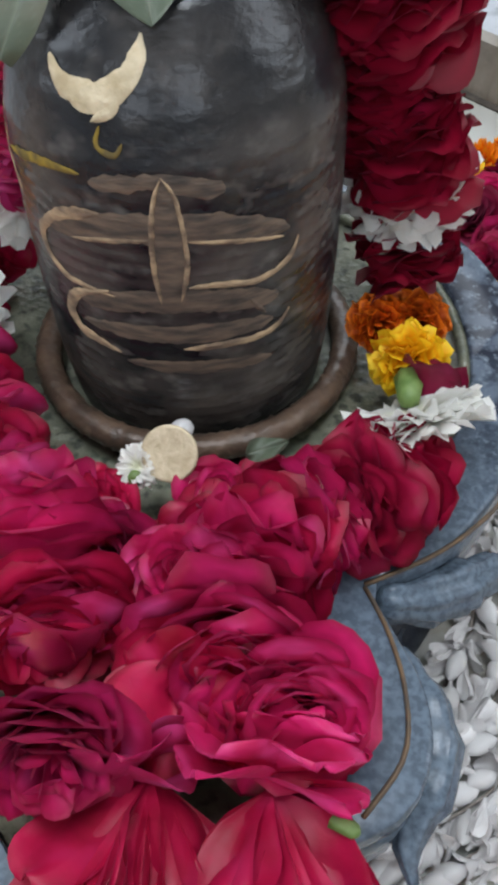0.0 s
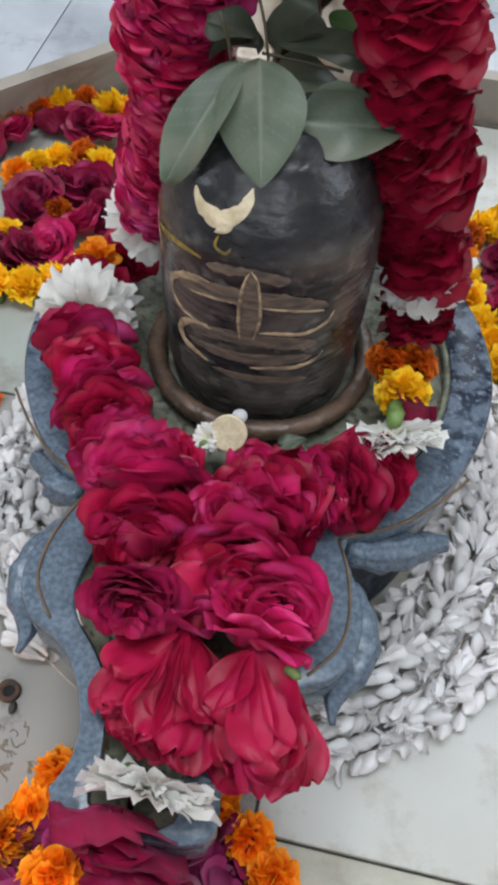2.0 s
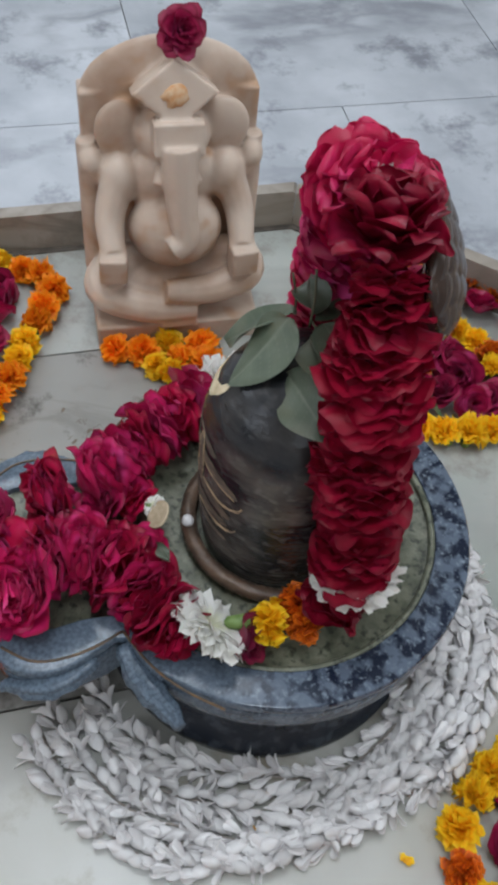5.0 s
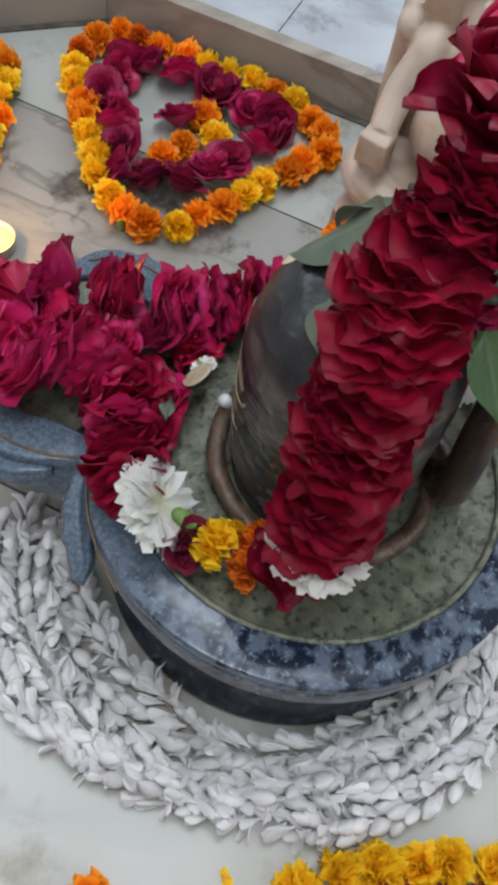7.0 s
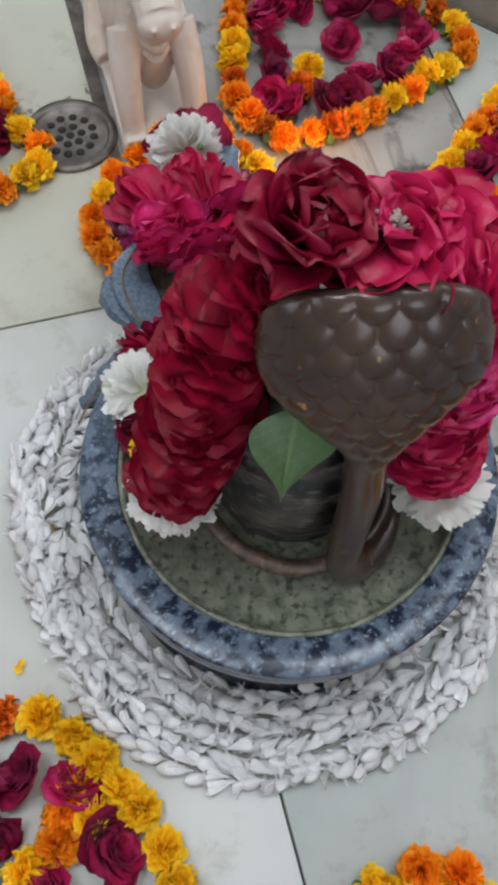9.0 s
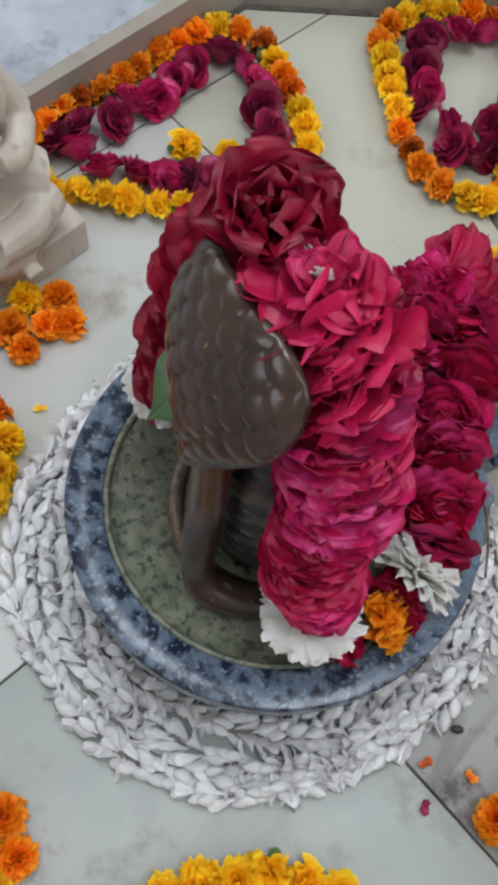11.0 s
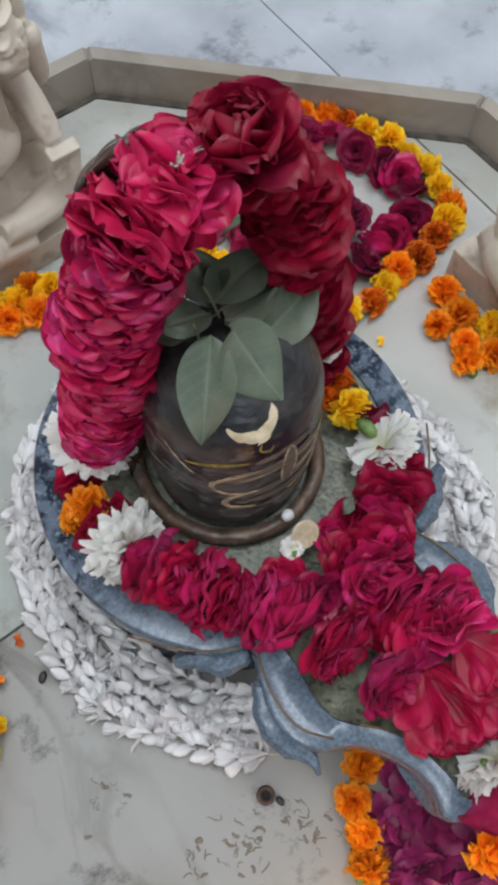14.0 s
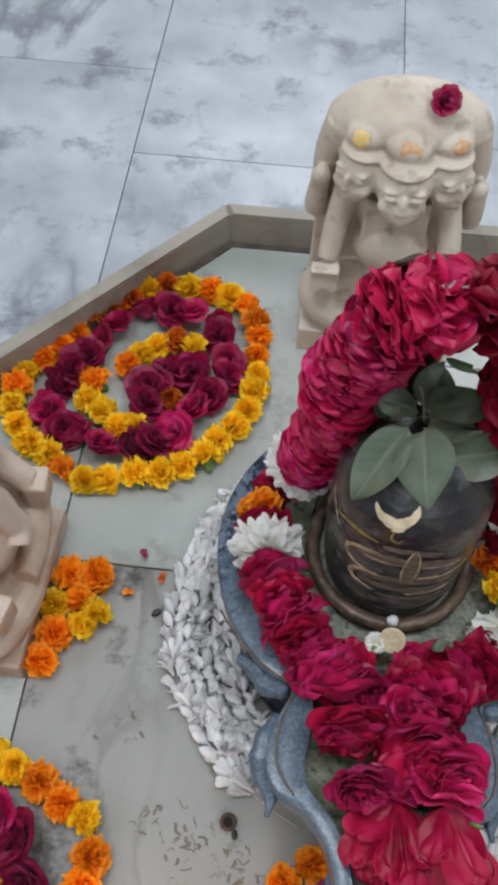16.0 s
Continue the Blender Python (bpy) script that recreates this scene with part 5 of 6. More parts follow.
# ---- jasmine strings on the floor ----
def bud_mesh(seed, mat, kind):
    """A jasmine flower on its short tube: 0 a plump shut bud, 1 half open, 2 open."""
    rnd = random.Random(seed)
    bm = bmesh.new()
    if kind == 0:
        prof = [(0.0009, 0.0), (0.0014, 0.0034), (0.0038, 0.0062), (0.0050, 0.0102), (0.0046, 0.0142), (0.0029, 0.0178), (0.0006, 0.0202)]

        def fn(u, v):
            r, z = prof[round(v * 6)]
            a = 2 * math.pi * u
            r *= 1 + 0.13 * math.cos(3 * a + z * 160 + seed)
            return (r * math.cos(a), r * math.sin(a), z)

        grid(bm, fn, 12, 6, close=True)
    else:
        count = 4 if kind == 1 else 5
        for k in range(count):
            d, n = round_dir(radians(26 if kind == 1 else rnd.uniform(30, 60)), 2 * math.pi * (k + rnd.uniform(-0.15, 0.15)) / count)
            blade(bm, (0, 0, 0.0045), d, n, 0.0150 * rnd.uniform(0.9, 1.1), 0.0120 if kind == 1 else 0.0092, rnd, 0.9 if kind == 1 else 0.4, -0.30 if kind == 1 else 0.1, 0.0008, 4, 5)
        lathe(bm, [(0.0010, 0.0), (0.0018, 0.0065)], 6)
    return mesh_of(bm, "bud", mat)


def strand_radius(strand, a):
    """How far a string lies from the middle of the coil at a degrees."""
    wander = 0.0062 * math.sin(radians(a * 2 + strand * 70)) + 0.0044 * math.sin(radians(a * 5 + strand * 47)) + 0.0018 * math.sin(radians(a * 11 + strand * 101))
    return STRANDS[strand] + wander + (0.006 + 0.0035 * strand) * math.exp(-((a + 42) / 26) ** 2)


STRANDS = (0.160, 0.177, 0.194, 0.208, 0.220)
COIL_X, COIL_Y = 0.009, -0.010


def jasmine():
    rnd = random.Random(13)
    g = thing("jasmine_garland", (0, 0.2, 0), "white jasmine bud strings coiled on the marble round the stone base", "garland")
    meshes = [bud_mesh(1, M_JASMINE, 0), bud_mesh(4, M_JASMINE, 0), bud_mesh(2, M_JASMINE, 1), bud_mesh(3, M_JASMINE, 2)]
    raw = [([v.co.copy() for v in me.vertices], [tuple(p.vertices) for p in me.polygons]) for me in meshes]
    verts, faces = [], []
    made = 0
    for strand in range(len(STRANDS)):
        a = -74.0 + 2 * strand
        turn = 1 if strand % 2 else -1
        while a < 247 - 2 * strand:
            rr = strand_radius(strand, a)
            gap = rnd.uniform(0.0095, 0.0130)
            for side in (1, -1, 0) if rnd.random() > 0.8 else (1, -1):
                ph = radians(a + rnd.uniform(-1.0, 1.0))
                tang = Vector((-math.sin(ph), math.cos(ph), 0)) * turn
                outw = Vector((math.cos(ph), math.sin(ph), 0))
                axis = tang + outw * side * rnd.uniform(0.16, 0.62) + Vector((0, 0, rnd.uniform(-0.15, 0.50)))
                at = Vector((COIL_X, COIL_Y, 0)) + outw * (rr + 0.0022 * side) + Vector((0, 0, 0.0058 + rnd.uniform(0, 0.0055) + (0 if side else 0.006)))
                m = aim(at, axis, rnd.uniform(0, 360), rnd.uniform(0.95, 1.22))
                which = rnd.choices((0, 1, 2, 3), (3, 3, 5, 4))[0]
                if 40 < a < 130 and strand >= 1 and made < 300:
                    place("bud", meshes[which], g, m)
                    made += 1
                else:
                    base = len(verts)
                    verts.extend(m @ v for v in raw[which][0])
                    faces.extend(tuple(base + i for i in f) for f in raw[which][1])
            a += gap / rr * 57.3
    for strand in range(len(STRANDS)):
        bm = bmesh.new()
        ring = []
        for k in range(161):
            a = -74 + 2 * strand + 318 * k / 160
            rr = strand_radius(strand, a)
            ring.append((COIL_X + rr * math.cos(radians(a)), COIL_Y + rr * math.sin(radians(a)), 0.0035))
        tube(bm, ring, 0.0009, 6)
        part("string", bm, M_THREAD, g, "pale cotton string")
    me = bpy.data.meshes.new("jasmine_string")
    me.from_pydata([tuple(v) for v in verts], [], faces)
    me.polygons.foreach_set("use_smooth", [True] * len(me.polygons))
    me.materials.append(M_JASMINE_ISLAND)
    tagged(place("jasmine_string", me, g), kind="stuff")


jasmine()


# ---- garlands laid out on the floor ----
def floor_garland(outer, roses, tones, seed, curl_marigolds=(), curl_roses=(), closed_roses=True, label="", loop=True):
    rnd = random.Random(seed)
    cx = sum(p[0] for p in outer) / len(outer)
    cy = sum(p[1] for p in outer) / len(outer)
    g = thing("floor_garland", (cx, cy, 0), label, "garland", "garlands on the marble floor")
    pts = spline([(x, y, 0.0) for x, y in outer], loop, 0.0285)
    tone = "o"
    for i, p in enumerate(pts):
        if rnd.random() < 0.75:
            tone = rnd.choice(tones)
        put_marigold(g, p + Vector((rnd.uniform(-0.004, 0.004), rnd.uniform(-0.004, 0.004), 0.014)), tone, rnd)
    if roses:
        for p in spline([(x, y, 0.0) for x, y in roses], closed_roses, 0.032):
            put_rose(g, ROSES_FLOOR, p + Vector((rnd.uniform(-0.005, 0.005), rnd.uniform(-0.005, 0.005), 0.012)), (rnd.uniform(-1.3, 1.3), rnd.uniform(-1.3, 1.3), 1), rnd, 0.88, 20)
    for x, y in curl_marigolds:
        put_marigold(g, Vector((x, y, 0.013)), rnd.choice(tones), rnd)
    for x, y in curl_roses:
        put_rose(g, ROSES_FLOOR, Vector((x, y, 0.012)), (rnd.uniform(-0.8, 0.8), rnd.uniform(-0.8, 0.8), 1), rnd, 0.92, 20)
    return g


RING = "heart-shaped loop of orange marigolds round dark red roses on marble"
floor_garland([(0.432, 0.268), (0.442, 0.200), (0.428, 0.150), (0.382, 0.127), (0.322, 0.117), (0.272, 0.106), (0.236, 0.120), (0.208, 0.148), (0.185, 0.184), (0.170, 0.217), (0.159, 0.252), (0.152, 0.290), (0.162, 0.335), (0.200, 0.370), (0.245, 0.397), (0.300, 0.402), (0.355, 0.380), (0.405, 0.330)],
              [(0.404, 0.252), (0.408, 0.210), (0.385, 0.172), (0.338, 0.157), (0.292, 0.148), (0.254, 0.160), (0.224, 0.190), (0.206, 0.228), (0.194, 0.272), (0.202, 0.318), (0.245, 0.354), (0.300, 0.360), (0.348, 0.340), (0.382, 0.300)],
              "oyoyr", 101, [(0.276, 0.262), (0.282, 0.244), (0.271, 0.224), (0.242, 0.212), (0.236, 0.193), (0.226, 0.177), (0.212, 0.203), (0.205, 0.160)], [(0.300, 0.268), (0.272, 0.264), (0.248, 0.250), (0.318, 0.238), (0.318, 0.208), (0.296, 0.185)], label=RING)
floor_garland([(-0.286, 0.440), (-0.193, 0.428), (-0.157, 0.362), (-0.155, 0.275), (-0.173, 0.222), (-0.213, 0.164), (-0.279, 0.138), (-0.344, 0.129), (-0.403, 0.169), (-0.439, 0.202), (-0.442, 0.271), (-0.398, 0.337), (-0.353, 0.391)],
              [(-0.281, 0.394), (-0.218, 0.376), (-0.194, 0.319), (-0.205, 0.265), (-0.240, 0.208), (-0.282, 0.179), (-0.335, 0.169), (-0.387, 0.204), (-0.402, 0.254), (-0.358, 0.324), (-0.325, 0.366)],
              "oyyor", 102, [(-0.318, 0.300), (-0.303, 0.318), (-0.284, 0.334), (-0.262, 0.344), (-0.236, 0.338), (-0.352, 0.268), (-0.356, 0.240), (-0.336, 0.222), (-0.312, 0.204), (-0.292, 0.208), (-0.257, 0.256)], [(-0.240, 0.300), (-0.262, 0.286), (-0.282, 0.268), (-0.288, 0.238)], label="round spiral of yellow marigolds with magenta roses on marble")
floor_garland([(-0.500, -0.440), (-0.432, -0.458), (-0.372, -0.411), (-0.298, -0.357), (-0.254, -0.299), (-0.262, -0.246), (-0.318, -0.213), (-0.375, -0.190), (-0.439, -0.155), (-0.470, -0.167), (-0.502, -0.224), (-0.502, -0.267), (-0.500, -0.338), (-0.500, -0.395)],
              [(-0.455, -0.405), (-0.423, -0.411), (-0.373, -0.384), (-0.337, -0.344), (-0.300, -0.315), (-0.302, -0.282), (-0.336, -0.255), (-0.377, -0.233), (-0.428, -0.211), (-0.460, -0.222), (-0.462, -0.264), (-0.464, -0.309), (-0.462, -0.365)],
              "oyoyr", 103, [(-0.424, -0.290), (-0.403, -0.266), (-0.371, -0.291), (-0.344, -0.301)], [(-0.40, -0.31)], label=RING)
floor_garland([(-0.132, -0.650), (-0.108, -0.567), (-0.092, -0.517), (-0.108, -0.475), (-0.138, -0.438), (-0.190, -0.444), (-0.254, -0.459), (-0.316, -0.486), (-0.378, -0.520), (-0.388, -0.565), (-0.348, -0.614), (-0.280, -0.660), (-0.205, -0.690), (-0.155, -0.690)],
              [(-0.166, -0.630), (-0.152, -0.579), (-0.137, -0.535), (-0.142, -0.492), (-0.193, -0.486), (-0.236, -0.500), (-0.268, -0.510), (-0.302, -0.526), (-0.338, -0.546), (-0.322, -0.582), (-0.276, -0.610), (-0.225, -0.640), (-0.185, -0.650)],
              "oyoyor", 104, [(-0.191, -0.540), (-0.172, -0.514)], [(-0.247, -0.575)], label=RING)
floor_garland([(0.524, -0.127), (0.538, -0.169), (0.532, -0.219), (0.538, -0.283), (0.540, -0.342), (0.524, -0.406), (0.476, -0.428), (0.408, -0.412), (0.335, -0.373), (0.280, -0.318), (0.263, -0.272), (0.292, -0.236), (0.345, -0.196), (0.400, -0.148), (0.438, -0.108), (0.485, -0.098)],
              [(0.499, -0.152), (0.496, -0.185), (0.484, -0.226), (0.488, -0.270), (0.490, -0.321), (0.492, -0.370), (0.451, -0.384), (0.400, -0.363), (0.362, -0.340), (0.322, -0.308), (0.322, -0.268), (0.378, -0.212), (0.428, -0.162)],
              "yyoyor", 105, [(0.368, -0.285), (0.411, -0.252)], [], label=RING)
floor_garland([(0.140, -0.498), (0.142, -0.466), (0.188, -0.446), (0.255, -0.462), (0.335, -0.510), (0.395, -0.565), (0.388, -0.635), (0.318, -0.700), (0.240, -0.735), (0.195, -0.715), (0.185, -0.655), (0.172, -0.580)],
              [(0.185, -0.500), (0.250, -0.506), (0.322, -0.548), (0.358, -0.580), (0.345, -0.626), (0.290, -0.672), (0.240, -0.698), (0.222, -0.655), (0.206, -0.580)],
              "oyyor", 106, label=RING)


def bunch(points, tones, seed, label):
    rnd = random.Random(seed)
    g = thing("marigold_bunch", (points[0][0], points[0][1], 0), label, "flowers", "marigold bunches before the statues")
    for k, (x, y) in enumerate(points):
        put_marigold(g, Vector((x, y, 0.013)), tones[k % len(tones)], rnd, 60)


bunch([(-0.338, -0.092), (-0.330, -0.062), (-0.305, -0.050), (-0.338, -0.030), (-0.312, -0.020), (-0.292, -0.038), (-0.328, 0.004), (-0.300, 0.008)], "ooyyoyoo", 111, "bunch of orange and yellow marigolds before the marble elephant-headed statue")
bunch([(-0.067, 0.344), (-0.060, 0.318), (-0.040, 0.332), (-0.020, 0.340), (-0.030, 0.306), (-0.004, 0.324), (0.012, 0.308)], "yoyooy", 112, "bunch of yellow and orange marigolds before the three-headed statue")
bunch([(0.345, 0.068), (0.338, 0.036), (0.310, 0.040), (0.355, 0.004), (0.318, 0.006), (0.335, -0.022), (0.306, -0.014)], "oooyo", 113, "bunch of orange marigolds before the praying marble statue")


def petal_heap():
    """Marigold string and loose purple petals on the floor below the spout."""
    floor_garland([(-0.020, -0.248), (-0.052, -0.256), (-0.072, -0.280), (-0.090, -0.310), (-0.104, -0.345), (-0.102, -0.385), (-0.078, -0.425), (-0.020, -0.452), (0.040, -0.445), (0.082, -0.405), (0.098, -0.365), (0.092, -0.330), (0.074, -0.300), (0.046, -0.275)],
                  [], "ooooy", 107, label="loop of orange marigolds round a heap of purple rose petals")
    rnd = random.Random(21)
    bm = bmesh.new()
    for k in range(420):
        a, r = rnd.uniform(0, 6.283), math.sqrt(rnd.random())
        x, y = 0.085 * r * math.cos(a), -0.355 + 0.085 * r * math.sin(a)
        sub = bmesh.new()
        petal(sub, 0, 0.025 * rnd.uniform(0.7, 1.15), 0.028, 50, 105, rnd, 6, 4, curl=rnd.uniform(-0.003, 0.007), ruffle=0.002, tip=0.35)
        m = Matrix.Translation((x, y, 0.004 + 0.028 * (1 - r * r) * rnd.random())) @ Euler((rnd.uniform(-0.7, 0.7), rnd.uniform(-0.7, 0.7), rnd.uniform(0, 6.28))).to_matrix().to_4x4()
        vs = [bm.verts.new(m @ v.co) for v in sub.verts]
        sub.verts.index_update()
        for f in sub.faces:
            bm.faces.new([vs[v.index] for v in f.verts])
        sub.free()
    ob = place("petal_heap", mesh_of(bm, "petal_heap", M_PURPLE), None)
    tagged(ob, "heap of loose purple and magenta rose petals on marble", "petals", kind="stuff")


petal_heap()


# ---- statues ----
def box(bm, at, half, turn=(0, 0, 0)):
    m = Matrix.LocRotScale(at, Euler([radians(a) for a in turn]), Vector(half) * 2)
    bmesh.ops.create_cube(bm, size=1.0, matrix=m)


def limb(bm, pts, radii):
    tube(bm, spline(pts, False, 0.006), [radii[0] + (radii[1] - radii[0]) * k / max(1, len(spline(pts, False, 0.006)) - 1) for k in range(len(spline(pts, False, 0.006)))], 12)


def finish_statue(bm, name, m, label, mat=None):
    bmesh.ops.recalc_face_normals(bm, faces=bm.faces)
    ob = place(name, mesh_of(bm, name, mat or M_STATUE), None, m)
    rm = ob.modifiers.new("remesh", "REMESH")
    rm.mode, rm.voxel_size, rm.use_smooth_shade = "VOXEL", 0.0018, True
    sm = ob.modifiers.new("smooth", "SMOOTH")
    sm.factor, sm.iterations = 0.5, 9
    return tagged(ob, label, "statue", "marble statues round the stone base")


def carved_head(bm, at, turn, k=1.0):
    """A small head with closed eyes, nose and lips."""
    m = Matrix.Translation(at) @ Matrix.Rotation(radians(turn), 4, "Z")

    def lump(p, r):
        blob(bm, m @ Vector([c * k for c in p]), [c * k for c in r], (0, 0, turn))

    lump((0, 0.002, 0.002), (0.025, 0.025, 0.030))
    lump((0, -0.008, -0.014), (0.019, 0.018, 0.018))
    lump((0, -0.0245, -0.004), (0.0040, 0.0050, 0.0100))
    lump((0, -0.0260, -0.009), (0.0055, 0.0042, 0.0036))
    lump((0, -0.0240, -0.0185), (0.0065, 0.0036, 0.0018))
    lump((0, -0.0236, -0.0222), (0.0055, 0.0036, 0.0018))
    for q in (-1, 1):
        lump((0.0105 * q, -0.0185, 0.0075), (0.0085, 0.0050, 0.0020))
        lump((0.0105 * q, -0.0200, 0.0015), (0.0068, 0.0050, 0.0036))
        lump((0.0120 * q, -0.0150, -0.0110), (0.0090, 0.0080, 0.0080))
        lump((0.0255 * q, 0.004, -0.002), (0.0040, 0.007, 0.012))


def statue_elephant():
    bm = bmesh.new()
    box(bm, (0, -0.004, 0.016), (0.094, 0.056, 0.016))
    box(bm, (0, -0.054, 0.040), (0.020, 0.012, 0.010))
    blob(bm, (0, 0.000, 0.062), (0.088, 0.050, 0.034))
    limb(bm, [(-0.030, 0.000, 0.072), (-0.074, -0.012, 0.074), (-0.078, -0.032, 0.062), (-0.034, -0.050, 0.054), (0.020, -0.050, 0.048)], (0.026, 0.017))
    limb(bm, [(0.030, 0.000, 0.076), (0.074, -0.010, 0.084), (0.080, -0.030, 0.076), (0.036, -0.048, 0.072), (-0.016, -0.054, 0.078)], (0.026, 0.014))
    box(bm, (0, 0.040, 0.150), (0.092, 0.014, 0.125))
    blob(bm, (0, 0.038, 0.266), (0.092, 0.018, 0.062))
    blob(bm, (0, -0.014, 0.136), (0.052, 0.040, 0.046))
    blob(bm, (0, 0.008, 0.186), (0.054, 0.030, 0.044))
    blob(bm, (0, 0.012, 0.236), (0.040, 0.032, 0.034))
    box(bm, (0.002, -0.018, 0.252), (0.026, 0.013, 0.017), (-14, 0, 0))
    limb(bm, [(0.002, -0.024, 0.246), (0.002, -0.034, 0.210), (0.004, -0.044, 0.176), (0.006, -0.052, 0.150), (-0.008, -0.056, 0.138)], (0.021, 0.013))
    # the peaked crown: a flat lozenge
    m = Matrix.LocRotScale(Vector((0.0, 0.004, 0.288)), Euler((radians(-18), 0, 0)), Vector((1.35, 1, 1))) @ Matrix.Rotation(radians(45), 4, "Y")
    bmesh.ops.create_cube(bm, size=1.0, matrix=m @ Matrix.Diagonal((0.046, 0.030, 0.046, 1)))
    blob(bm, (0, 0.012, 0.306), (0.013, 0.012, 0.012))
    for q in (-1, 1):
        blob(bm, (0.052 * q, 0.016, 0.238), (0.028, 0.011, 0.036), (0, 16 * q, -14 * q))
        limb(bm, [(0.014 * q, -0.016, 0.214), (0.022 * q, -0.032, 0.204)], (0.007, 0.005))
        blob(bm, (0.056 * q, 0.004, 0.190), (0.022, 0.024, 0.030))
        limb(bm, [(0.058 * q, 0.000, 0.192), (0.070 * q, -0.016, 0.156), (0.070 * q, -0.042, 0.128)], (0.019, 0.014))
        box(bm, (0.071 * q, -0.050, 0.116), (0.015, 0.012, 0.016), (0, 0, 8 * q))
        limb(bm, [(0.071 * q, -0.050, 0.102), (0.074 * q, -0.034, 0.088)], (0.015, 0.013))
        limb(bm, [(0.084 * q, 0.024, 0.050), (0.086 * q, 0.022, 0.15), (0.088 * q, 0.024, 0.225)], (0.015, 0.011))
        blob(bm, (0.084 * q, 0.014, 0.206), (0.014, 0.016, 0.016))
        limb(bm, [(0.052 * q, 0.024, 0.206), (0.070 * q, 0.018, 0.184), (0.082 * q, 0.014, 0.204)], (0.014, 0.011))
    return finish_statue(bm, "marble_statue", pose(-0.410, -0.014, 0.0, 0, 0, 88), "pinkish cream marble seated elephant-headed statue on a slab", M_STATUE_PINK)


def statue_three_heads():
    bm = bmesh.new()
    box(bm, (0, -0.002, 0.020), (0.096, 0.056, 0.020))
    blob(bm, (0, 0.004, 0.066), (0.080, 0.044, 0.034))
    limb(bm, [(-0.030, 0.000, 0.078), (-0.072, -0.012, 0.086), (-0.076, -0.034, 0.070), (-0.036, -0.050, 0.058), (0.020, -0.052, 0.052)], (0.026, 0.016))
    limb(bm, [(0.030, 0.000, 0.080), (0.072, -0.010, 0.092), (0.076, -0.032, 0.080), (0.036, -0.048, 0.076), (-0.012, -0.054, 0.080)], (0.026, 0.015))
    box(bm, (0, 0.040, 0.150), (0.090, 0.014, 0.130))
    # the smooth shell that vaults over the three heads and hangs down behind the shoulders
    blob(bm, (0, 0.020, 0.300), (0.091, 0.040, 0.056))
    blob(bm, (0, 0.004, 0.314), (0.070, 0.038, 0.032))
    blob(bm, (0, -0.006, 0.212), (0.046, 0.034, 0.044))
    blob(bm, (0, -0.024, 0.172), (0.046, 0.036, 0.036))
    box(bm, (0, -0.030, 0.206), (0.036, 0.012, 0.034), (-6, 0, 0))
    for q in (-1, 1):
        limb(bm, [(0.072 * q, 0.016, 0.304), (0.082 * q, 0.018, 0.262), (0.084 * q, 0.026, 0.215)], (0.018, 0.014))
        blob(bm, (0.052 * q, 0.000, 0.236), (0.020, 0.020, 0.020))
        # straight arm, open palm
        limb(bm, [(0.054 * q, -0.004, 0.236), (0.064 * q, -0.026, 0.196), (0.070 * q, -0.046, 0.158)], (0.017, 0.013))
        box(bm, (0.072 * q, -0.055, 0.136), (0.017, 0.008, 0.020), (12, 0, 0))
        for j in range(4):
            limb(bm, [((0.060 + 0.0075 * j) * q, -0.060, 0.142), ((0.060 + 0.0075 * j) * q, -0.064, 0.120)], (0.0046, 0.0036))
        limb(bm, [(0.076 * q, 0.024, 0.190), (0.090 * q, 0.010, 0.186), (0.088 * q, 0.000, 0.232)], (0.015, 0.012))
        blob(bm, (0.088 * q, -0.003, 0.240), (0.012, 0.011, 0.015))
        carved_head(bm, (0.045 * q, -0.022, 0.274), 36 * q, 1.14)
        blob(bm, (0.044 * q, -0.020, 0.299), (0.0275, 0.0275, 0.0050), (0, 0, 36 * q))
        blob(bm, (0.044 * q, -0.014, 0.311), (0.024, 0.022, 0.016))
    carved_head(bm, (0, -0.040, 0.270), 0, 1.26)
    blob(bm, (0, -0.037, 0.296), (0.0305, 0.0310, 0.0052))
    blob(bm, (0, -0.028, 0.311), (0.026, 0.024, 0.018))
    return finish_statue(bm, "marble_statue", pose(-0.010, 0.421, 0.0, 0, 0, 0), "grey-cream marble seated three-headed statue on a slab, red rose on top")


